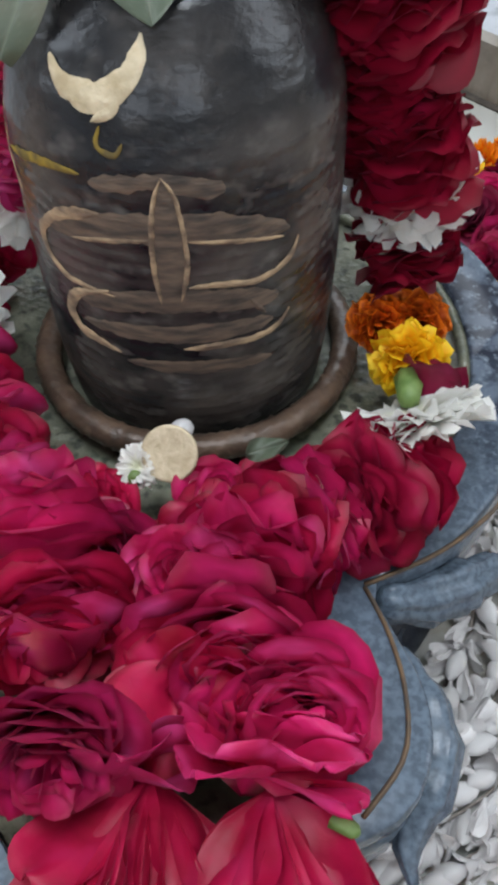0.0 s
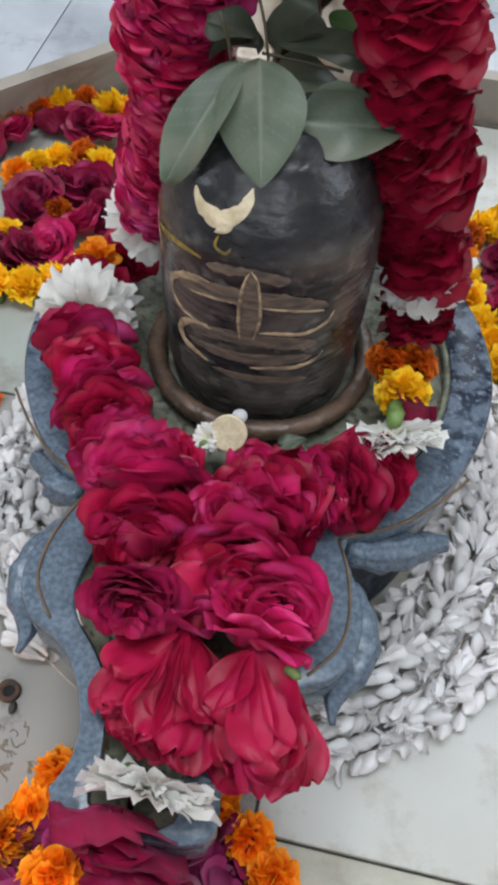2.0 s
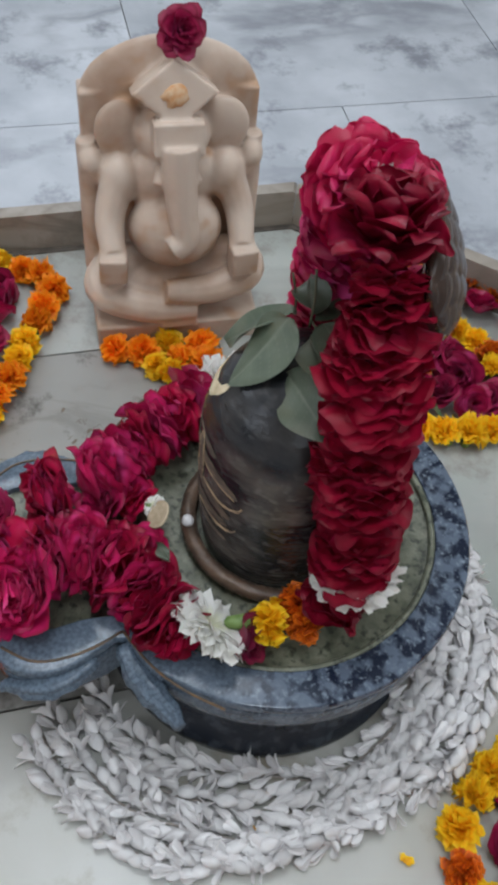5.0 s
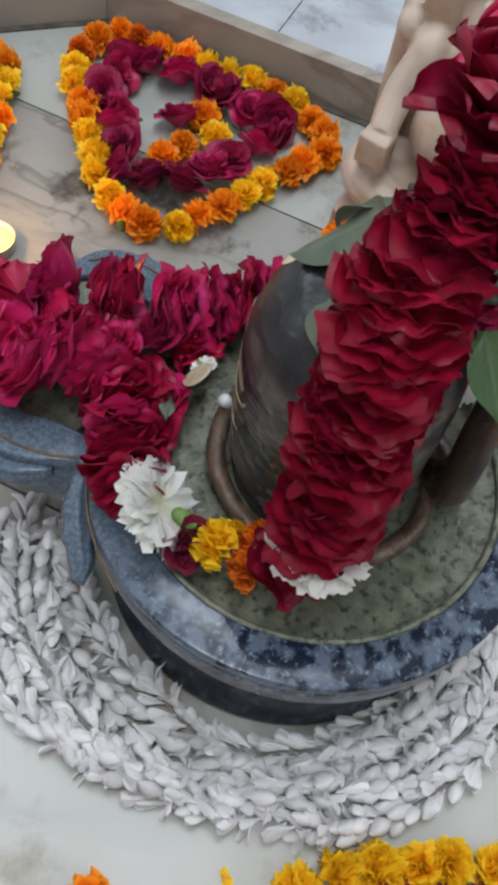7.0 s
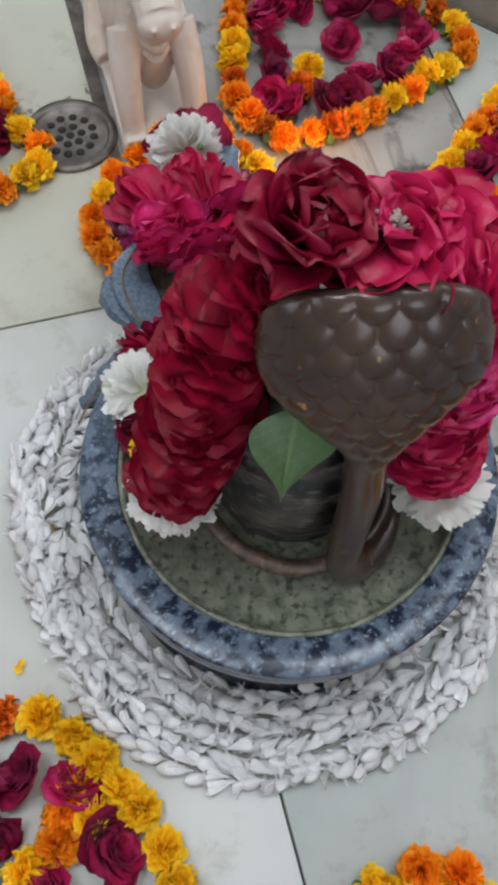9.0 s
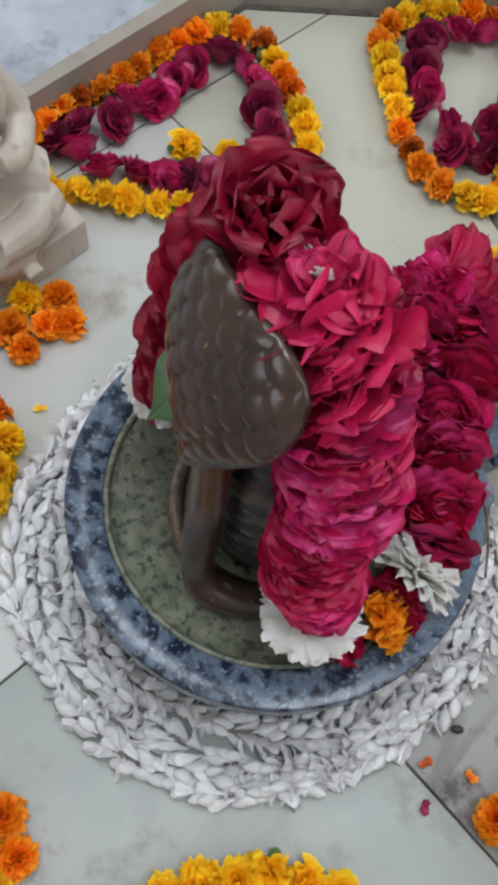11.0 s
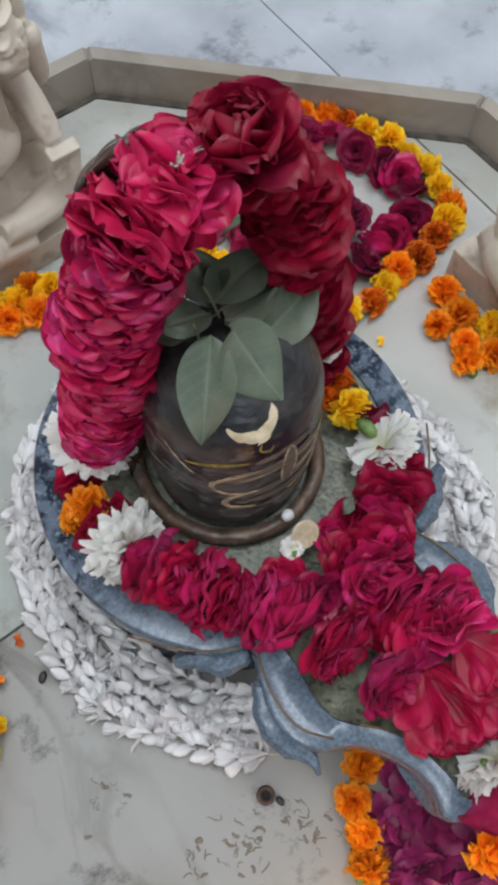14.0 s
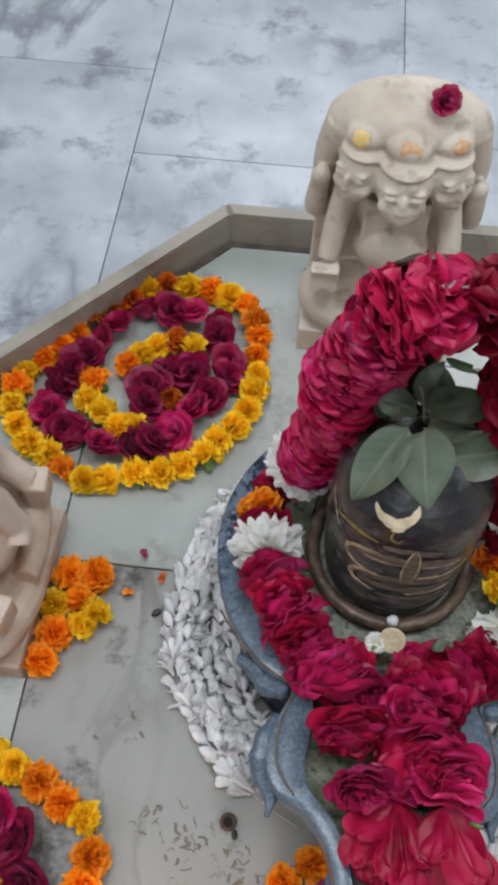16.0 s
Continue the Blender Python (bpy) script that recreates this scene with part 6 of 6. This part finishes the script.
def statue_praying():
    bm = bmesh.new()
    box(bm, (0, 0, 0.022), (0.109, 0.054, 0.022))
    # folded legs: thighs out to the knees, shins crossing in front, one foot over the slab
    blob(bm, (0, 0.004, 0.088), (0.074, 0.044, 0.040))
    limb(bm, [(0.024, 0.006, 0.106), (0.058, -0.006, 0.102), (0.082, -0.020, 0.090)], (0.034, 0.030))
    limb(bm, [(-0.024, 0.006, 0.106), (-0.058, -0.006, 0.102), (-0.082, -0.020, 0.090)], (0.034, 0.030))
    limb(bm, [(0.078, -0.028, 0.078), (0.034, -0.050, 0.080), (-0.018, -0.056, 0.084)], (0.024, 0.018))
    limb(bm, [(-0.080, -0.026, 0.074), (-0.034, -0.048, 0.064), (0.024, -0.055, 0.058)], (0.022, 0.015))
    limb(bm, [(-0.052, -0.046, 0.058), (-0.006, -0.061, 0.053), (0.044, -0.050, 0.058)], (0.008, 0.007))
    blob(bm, (0.012, -0.062, 0.051), (0.012, 0.015, 0.008))
    for j in range(4):
        blob(bm, (0.004 + 0.0055 * j, -0.075, 0.049), (0.0030, 0.0045, 0.0036))
    blob(bm, (0, 0.004, 0.146), (0.050, 0.034, 0.034))
    blob(bm, (0, 0.004, 0.192), (0.060, 0.034, 0.040))
    for q in (-1, 1):
        blob(bm, (0.029 * q, -0.018, 0.200), (0.031, 0.017, 0.025))
        blob(bm, (0.050 * q, 0.004, 0.206), (0.026, 0.023, 0.020))
        limb(bm, [(0.056 * q, 0.004, 0.202), (0.068 * q, 0.000, 0.184), (0.076 * q, -0.008, 0.164)], (0.021, 0.019))
        blob(bm, (0.050 * q, 0.006, 0.186), (0.028, 0.024, 0.042))
        limb(bm, [(0.076 * q, -0.010, 0.162), (0.046 * q, -0.040, 0.158), (0.011 * q, -0.054, 0.172)], (0.018, 0.012))
        blob(bm, (0.0062 * q, -0.058, 0.200), (0.0064, 0.0085, 0.027), (6, 0, 0))
        blob(bm, (0.042 * q, 0.010, 0.274), (0.019, 0.018, 0.034))
    carved_head(bm, (0, -0.020, 0.262), 0, 1.18)
    blob(bm, (0, -0.018, 0.288), (0.0335, 0.0335, 0.0075))
    blob(bm, (0, -0.008, 0.302), (0.027, 0.027, 0.024))
    blob(bm, (0, 0.030, 0.284), (0.068, 0.012, 0.054))
    return finish_statue(bm, "marble_statue", pose(0.425, 0.002, 0.0, 0, 0, -88) @ Matrix.Diagonal((0.84, 1, 1.08, 1)), "cream marble seated statue with joined palms and round halo")


def statue_bull():
    bm = bmesh.new()
    box(bm, (0, 0.06, 0.012), (0.051, 0.125, 0.012))
    blob(bm, (0, 0.092, 0.085), (0.043, 0.098, 0.062))
    blob(bm, (0, 0.014, 0.124), (0.036, 0.036, 0.050))
    blob(bm, (0, 0.006, 0.090), (0.026, 0.026, 0.060))
    blob(bm, (0, 0.045, 0.165), (0.030, 0.040, 0.030))
    blob(bm, (0, -0.006, 0.196), (0.033, 0.038, 0.035))
    limb(bm, [(0, -0.014, 0.194), (0, -0.036, 0.180), (0, -0.052, 0.171)], (0.030, 0.022))
    blob(bm, (0, -0.056, 0.168), (0.0235, 0.0170, 0.0185))
    for z in (0.150, 0.136, 0.122, 0.108, 0.094):
        w = 0.012 + 0.16 * (z - 0.07)
        limb(bm, [(-w, -0.010, z + 0.012), (-0.5 * w, -0.0195, z + 0.003), (0, -0.0225, z - 0.004), (0.5 * w, -0.0195, z + 0.003), (w, -0.010, z + 0.012)], (0.0042, 0.0042))
    for q in (-1, 1):
        limb(bm, [(0.028 * q, 0.004, 0.118), (0.034 * q, -0.018, 0.086), (0.036 * q, -0.040, 0.045), (0.036 * q, -0.052, 0.020)], (0.019, 0.0125))
        box(bm, (0.036 * q, -0.055, 0.022), (0.012, 0.012, 0.008))
        blob(bm, (0.046 * q, 0.012, 0.205), (0.022, 0.008, 0.012), (0, 15 * q, 0))
        limb(bm, [(0.020 * q, 0.010, 0.220), (0.030 * q, 0.012, 0.242), (0.024 * q, 0.006, 0.260)], (0.009, 0.004))
        limb(bm, [(0.034 * q, 0.13, 0.05), (0.046 * q, 0.09, 0.034), (0.044 * q, 0.06, 0.028)], (0.022, 0.013))
        blob(bm, (0.010 * q, -0.0715, 0.173), (0.0034, 0.0030, 0.0030))
    return finish_statue(bm, "marble_statue", pose(-0.006, -0.530, 0.0, 0, 0, 180), "pale pinkish marble bull statue lying before the spout", M_STATUE_WHITE)


statue_elephant()
statue_three_heads()
statue_praying()
statue_bull()


def crown_rose(at, axis, size, seed):
    rnd = random.Random(seed)
    t = thing("loose_rose", at, "dark red rose laid on a marble statue", "rose")
    m = aim(at, axis, 30, size)
    place("blossom", ROSES_DARK[seed % 3], t, m)
    place("calyx", CALYX, t, m @ Matrix.Translation((0, 0, -0.004)))


crown_rose((-0.424, -0.006, 0.343), (0.9, 0.2, 0.6), 0.85, 1)
crown_rose((0.018, 0.410, 0.356), (0.2, -0.6, 1), 0.62, 2)


def paste_dab(at, axis, size, mat, label):
    """A thin ragged dab of paste on a statue's crown."""
    bm = bmesh.new()
    lathe(bm, [(0.0001, 0.0016), (0.5, 0.0015), (0.85, 0.0010), (1.0, -0.0010)], 20)
    for v in bm.verts:
        k = 1 + 0.3 * noise.noise((v.co.x * 2.0 + at[0] * 90, v.co.y * 2.0, at[2] * 50))
        v.co = Vector((v.co.x * size[0] * k, v.co.y * size[1] * k, v.co.z - 0.15 * size[1] * (v.co.x ** 2 + v.co.y ** 2)))
    tagged(place("paste_dab", mesh_of(bm, "paste_dab", mat), None, aim(at, axis)), label, "paste")


paste_dab((0.044, 0.388, 0.317), (0.5, -0.8, 0.35), (0.010, 0.009), M_PASTE_ORANGE, "dab of orange paste on a marble crown")
paste_dab((-0.010, 0.373, 0.318), (0.0, -0.9, 0.35), (0.013, 0.010), M_PASTE_ORANGE, "dab of faded orange paste on a marble crown")
paste_dab((-0.063, 0.388, 0.317), (-0.5, -0.8, 0.35), (0.010, 0.010), M_PASTE_YELLOW, "dab of yellow paste on a marble crown")
paste_dab((-0.397, -0.014, 0.292), (0.95, 0.0, 0.30), (0.014, 0.011), M_PASTE_ORANGE, "dab of orange paste on the elephant statue's crown")


paste_dab((0.372, 0.001, 0.314), (-0.95, 0.0, 0.25), (0.013, 0.007), M_PASTE_ORANGE, "dab of orange-red paste on the praying statue's brow")
paste_dab((-0.050, -0.494, 0.052), (-0.6, 0.7, 0.3), (0.008, 0.018), M_PASTE_YELLOW, "orange-yellow paste smear on the marble bull's leg")


# ---- lamp, drain and litter ----
def floor_lamp_candle():
    t = thing("oil_lamp", (-0.156, -0.388, 0.0), "small lit oil lamp in a round tin cup on marble", "lamp")
    at = Matrix.Translation((-0.156, -0.388, 0))
    bm = bmesh.new()
    lathe(bm, [(0.018, 0.0), (0.0195, 0.002), (0.0215, 0.016), (0.0220, 0.0165), (0.0210, 0.0165), (0.0190, 0.004), (0.0001, 0.004)], 28, True)
    part("cup", bm, M_CLAY, t, "", at)
    bm = bmesh.new()
    lathe(bm, [(0.0198, 0.0115), (0.012, 0.0112), (0.003, 0.0118), (0.0001, 0.0118)], 28)
    part("wax", bm, M_WAX, t, "melted wax", at)
    bm = bmesh.new()
    tube(bm, [(0, 0, 0.011), (0.0005, 0, 0.016), (0.001, 0, 0.019)], 0.0008, 6)
    part("wick", bm, M_BLACK, t, "", at)
    bm = bmesh.new()
    lathe(bm, [(0.0008, 0.015), (0.0036, 0.018), (0.0044, 0.021), (0.0030, 0.027), (0.0003, 0.033)], 12, True, True)
    part("flame", bm, M_FLAME, t, "small yellow flame", at)
    data = bpy.data.lights.new("flame_light", "POINT")
    data.energy, data.color, data.shadow_soft_size = 0.24, (1.0, 0.50, 0.18), 0.006
    new("flame_light", data).location = (-0.156, -0.388, 0.048)


floor_lamp_candle()


def drain():
    t = thing("floor_drain", (0.099, -0.514, 0.0), "round dull steel floor drain grate with holes in marble", "drain")
    at = Matrix.Translation((0.099, -0.514, 0.0))
    bm = bmesh.new()
    lathe(bm, [(0.054, 0.0003), (0.053, 0.004), (0.046, 0.0046), (0.0435, 0.0026), (0.042, 0.0012), (0.0001, 0.0014)], 56)
    part("grate", bm, M_STEEL, t, "", at)
    for ring, count in ((0.0, 1), (0.013, 6), (0.027, 12)):
        for k in range(count):
            a = 2 * math.pi * k / count + ring * 9
            bm = bmesh.new()
            lathe(bm, [(0.0050, 0.0015), (0.0048, 0.0021), (0.0001, 0.0021)], 10)
            part("hole", bm, M_BLACK, t, "", at @ Matrix.Translation((ring * math.cos(a), ring * math.sin(a), 0)))


drain()


def litter():
    rnd = random.Random(3)
    t = thing("floor_socket", (-0.127, -0.225, 0.0), "rusty iron pipe socket with a screw beside it in the marble", "pipe socket")
    bm = bmesh.new()
    lathe(bm, [(0.0085, 0.0003), (0.0080, 0.004), (0.0050, 0.004), (0.0045, 0.0006), (0.0001, 0.0006)], 20)
    part("collar", bm, M_RUSTY, t, "", Matrix.Translation((-0.127, -0.225, 0.0)))
    bm = bmesh.new()
    lathe(bm, [(0.0044, 0.0008), (0.0001, 0.0008)], 14)
    part("bore", bm, M_BLACK, t, "", Matrix.Translation((-0.127, -0.225, 0.0002)))
    for x, y, s in ((-0.229, -0.023, 1.0), (-0.120, -0.236, 0.8), (-0.292, -0.02, 0.3)):
        bm = bmesh.new()
        bmesh.ops.create_icosphere(bm, subdivisions=2, radius=0.0045, matrix=Matrix.Diagonal((1.35, 0.85, 0.6, 1)))
        tagged(place("seed", mesh_of(bm, "seed", M_SEED), None, Matrix.Translation((x, y, 0.0028 * s)) @ Matrix.Rotation(rnd.uniform(0, 3), 4, "Z") @ Matrix.Diagonal((s, s, s, 1))), "small black seed on the marble floor", "seed")
    bits = [((0.268, 0.100), M_YELLOW), ((0.252, 0.062), M_YELLOW), ((-0.250, 0.045), M_ROSE_DARK), ((-0.262, 0.0), M_ORANGE), ((0.20, -0.05), M_YELLOW), ((0.735, 0.312), M_ROSE_DARK), ((-0.30, 0.02), M_ROSE_DARK), ((-0.232, 0.02), M_RUSSET)]
    for (x, y), mat in bits:
        bm = bmesh.new()
        petal(bm, 0, 0.010, 0.010, 75, 100, rnd, 3, 3, curl=0.002, ruffle=0.001)
        petal(bm, 1.5, 0.008, 0.008, 65, 90, rnd, 3, 3, curl=0.002, ruffle=0.001)
        tagged(place("loose_petal", mesh_of(bm, "loose_petal", mat), None, Matrix.Translation((x, y, 0.003)) @ Matrix.Rotation(rnd.uniform(0, 6), 4, "Z")), "single loose flower petal lying on marble", "petal")


litter()


def dirt_smears(spots, seed, label):
    """Thin dried smears: short wandering strokes round each spot (x, y, reach, count)."""
    rnd = random.Random(seed)
    bm = bmesh.new()
    for x, y, reach, count in spots:
        for k in range(count):
            p = Vector((x + rnd.gauss(0, reach), y + rnd.gauss(0, reach), 0))
            a = rnd.uniform(0, 6.28)
            pts = [p]
            for j in range(rnd.randint(3, 6)):
                a += rnd.uniform(-1.8, 1.8)
                pts.append(pts[-1] + Vector((math.cos(a), math.sin(a), 0)) * rnd.uniform(0.0012, 0.0040))
            path = spline(pts, False, 0.0010)
            n, w = len(path) - 1, rnd.choice((0.0003, 0.0005, 0.0007, 0.0015))

            def fn(u, v):
                i = round(v * n)
                d = (path[min(i + 1, n)] - path[max(i - 1, 0)]).normalized()
                s = 2 * u - 1
                edge = w * (1 - abs(2 * i / n - 1) ** 4) * (1 + 0.7 * noise.noise((path[i].x * 500, path[i].y * 500, s)))
                return path[i] + Vector((-d.y, d.x, 0)) * s * edge + Vector((0, 0, 0.0006 - 0.0004 * abs(s)))

            grid(bm, fn, 4, n)
    tagged(place("dirt_smear", mesh_of(bm, "dirt_smear", M_GRIME), None), label, "dirt", kind="stuff")


dirt_smears([(-0.168, -0.248, 0.013, 24), (-0.112, -0.268, 0.009, 18), (-0.205, -0.225, 0.014, 12), (-0.236, -0.140, 0.010, 10)], 61, "thin brown dried dirt smears on the marble beside the pipe socket")
dirt_smears([(0.148, -0.566, 0.010, 20), (0.062, -0.572, 0.010, 24)], 62, "dark dirt specks on the marble round the floor drain")


# ---- floor pieces, last ----
def inner_floor():
    t = thing("platform_floor", (0, -0.17, 0), "pale greenish marble slabs with dark joints inside the kerb", "floor", kind="structure")
    g = 0.0010
    cells = []
    xs = [(-0.60, -0.352), (-0.352, 0.061), (0.061, 0.474), (0.474, 0.60)]
    cuts = {0: [-0.93, -0.60, 0.60], 1: [-0.93, 0.03, 0.60], 2: [-0.93, -0.279, 0.358, 0.60], 3: [-0.93, -0.40, 0.60]}
    for i, (x0, x1) in enumerate(xs):
        for y0, y1 in zip(cuts[i], cuts[i][1:]):
            cells.append([(x0 + g, y0 + g), (x1 - g, y0 + g), (x1 - g, y1 - g), (x0 + g, y1 - g)])
    for cell in cells:
        poly = clip_poly(cell, [tuple(p) for p in offset_poly(YARD, -0.0083)])
        if poly:
            cx = sum(p[0] for p in poly) / len(poly)
            cy = sum(p[1] for p in poly) / len(poly)
            x_mid = (cell[0][0] + cell[1][0]) / 2
            bm = bmesh.new()
            slab(bm, [(x - cx, y - cy) for x, y in poly], -0.02, 0.0, 0.001)
            dirty = x_mid < 0.0 and cell[0][1] < -0.5 and cell[0][0] > -0.4
            stone = M_INNER_DIRTY if dirty else M_INNER_WARM if x_mid > 0.06 and cell[0][1] < -0.5 else M_INNER_WHITE if x_mid > 0.06 else M_INNER
            part("marble_slab", bm, stone, t, "", Matrix.Translation((cx, cy, 0)), smooth=False)


def soiled_gap():
    bm = bmesh.new()
    slab(bm, [(0.046, -0.83), (0.066, -0.83), (0.064, -0.46), (0.050, -0.46)], -0.01, 0.0012)
    tagged(part("mortar_strip", bm, M_JOINT, None, smooth=False), "brown dirty mortar strip between marble slabs beside the bull", "mortar", kind="structure")


soiled_gap()


def kerb():
    t = thing("kerb", (0, -0.17, 0), "low brownish marble kerb round the platform", "kerb", kind="structure")
    n = len(YARD)
    for i in range(n):
        a, b = Vector(YARD[i]), Vector(YARD[(i + 1) % n])
        c, d = Vector(KERB_OUT[(i + 1) % n]), Vector(KERB_OUT[i])
        along = (b - a).normalized() * 0.0003
        mid = (a + b + c + d) / 4
        bm = bmesh.new()
        slab(bm, [tuple(p - mid) for p in (a + along, b - along, c - along, d + along)][::-1], -0.02, KERB_H, 0.0045)
        bmesh.ops.recalc_face_normals(bm, faces=bm.faces)
        part("kerb_stone", bm, M_KERB, t, "", Matrix.Translation((mid.x, mid.y, 0)), smooth=False)
        foot = offset_poly(YARD, -0.0080)
        bm = bmesh.new()
        slab(bm, [tuple(p) for p in (a, Vector(foot[i]), Vector(foot[(i + 1) % n]), b)], -0.015, 0.0015)
        bmesh.ops.recalc_face_normals(bm, faces=bm.faces)
        part("mortar_line", bm, M_JOINT, t, "dark dirty mortar at the kerb's foot", smooth=False)


def outer_floor():
    t = thing("room_floor", (0, 0, 0), "white marble floor slabs with grey veins and thin dark joints", "floor", kind="structure")
    hole = [tuple(p) for p in KERB_OUT]
    g = 0.0009
    n = len(hole)
    xs = [-2.46, -2.04, -1.62, -1.20, -0.80, -0.385, 0.03, 0.463, 0.90, 1.32, 1.74, 2.16, 2.58]
    starts = {3: 0.635, 4: 0.32, 5: 0.72, 6: 0.80, 7: 0.64}
    for i, (x0, x1) in enumerate(zip(xs, xs[1:])):
        x0, x1 = max(x0, -ROOM), min(x1, ROOM)
        y = starts.get(i, 0.285 if i % 2 else 0.60) - 0.61 * 6
        while y < ROOM:
            y0, y1 = max(y, -ROOM), min(y + 0.61, ROOM)
            y += 0.61
            if y1 - y0 < 0.02:
                continue
            rest = [(x0 + g, y0 + g), (x1 - g, y0 + g), (x1 - g, y1 - g), (x0 + g, y1 - g)]
            pieces = []
            for k in range(n):
                (ax, ay), (bx, by) = hole[k], hole[(k + 1) % n]
                ux, uy = bx - ax, by - ay
                big = 9.0
                ln = math.hypot(ux, uy)
                ux, uy = ux / ln, uy / ln
                outer = [(bx + ux * big, by + uy * big), (ax - ux * big, ay - uy * big), (ax - ux * big + uy * big, ay - uy * big - ux * big), (bx + ux * big + uy * big, by + uy * big - ux * big)]
                inner = [(ax - ux * big, ay - uy * big), (bx + ux * big, by + uy * big), (bx + ux * big - uy * big, by + uy * big + ux * big), (ax - ux * big - uy * big, ay - uy * big + ux * big)]
                piece = clip_poly(rest, outer)
                if piece:
                    pieces.append(piece)
                rest = clip_poly(rest, inner)
                if not rest:
                    break
            if rest and len(pieces) == 0:
                continue
            bm = bmesh.new()
            cx, cy = (x0 + x1) / 2, (y0 + y1) / 2
            for piece in pieces:
                slab(bm, [(px - cx, py - cy) for px, py in piece], -0.02, 0.0)
            if bm.verts:
                part("marble_slab", bm, M_OUTER, t, "", Matrix.Translation((cx, cy, 0)), smooth=False)
            else:
                bm.free()


inner_floor()
kerb()
outer_floor()
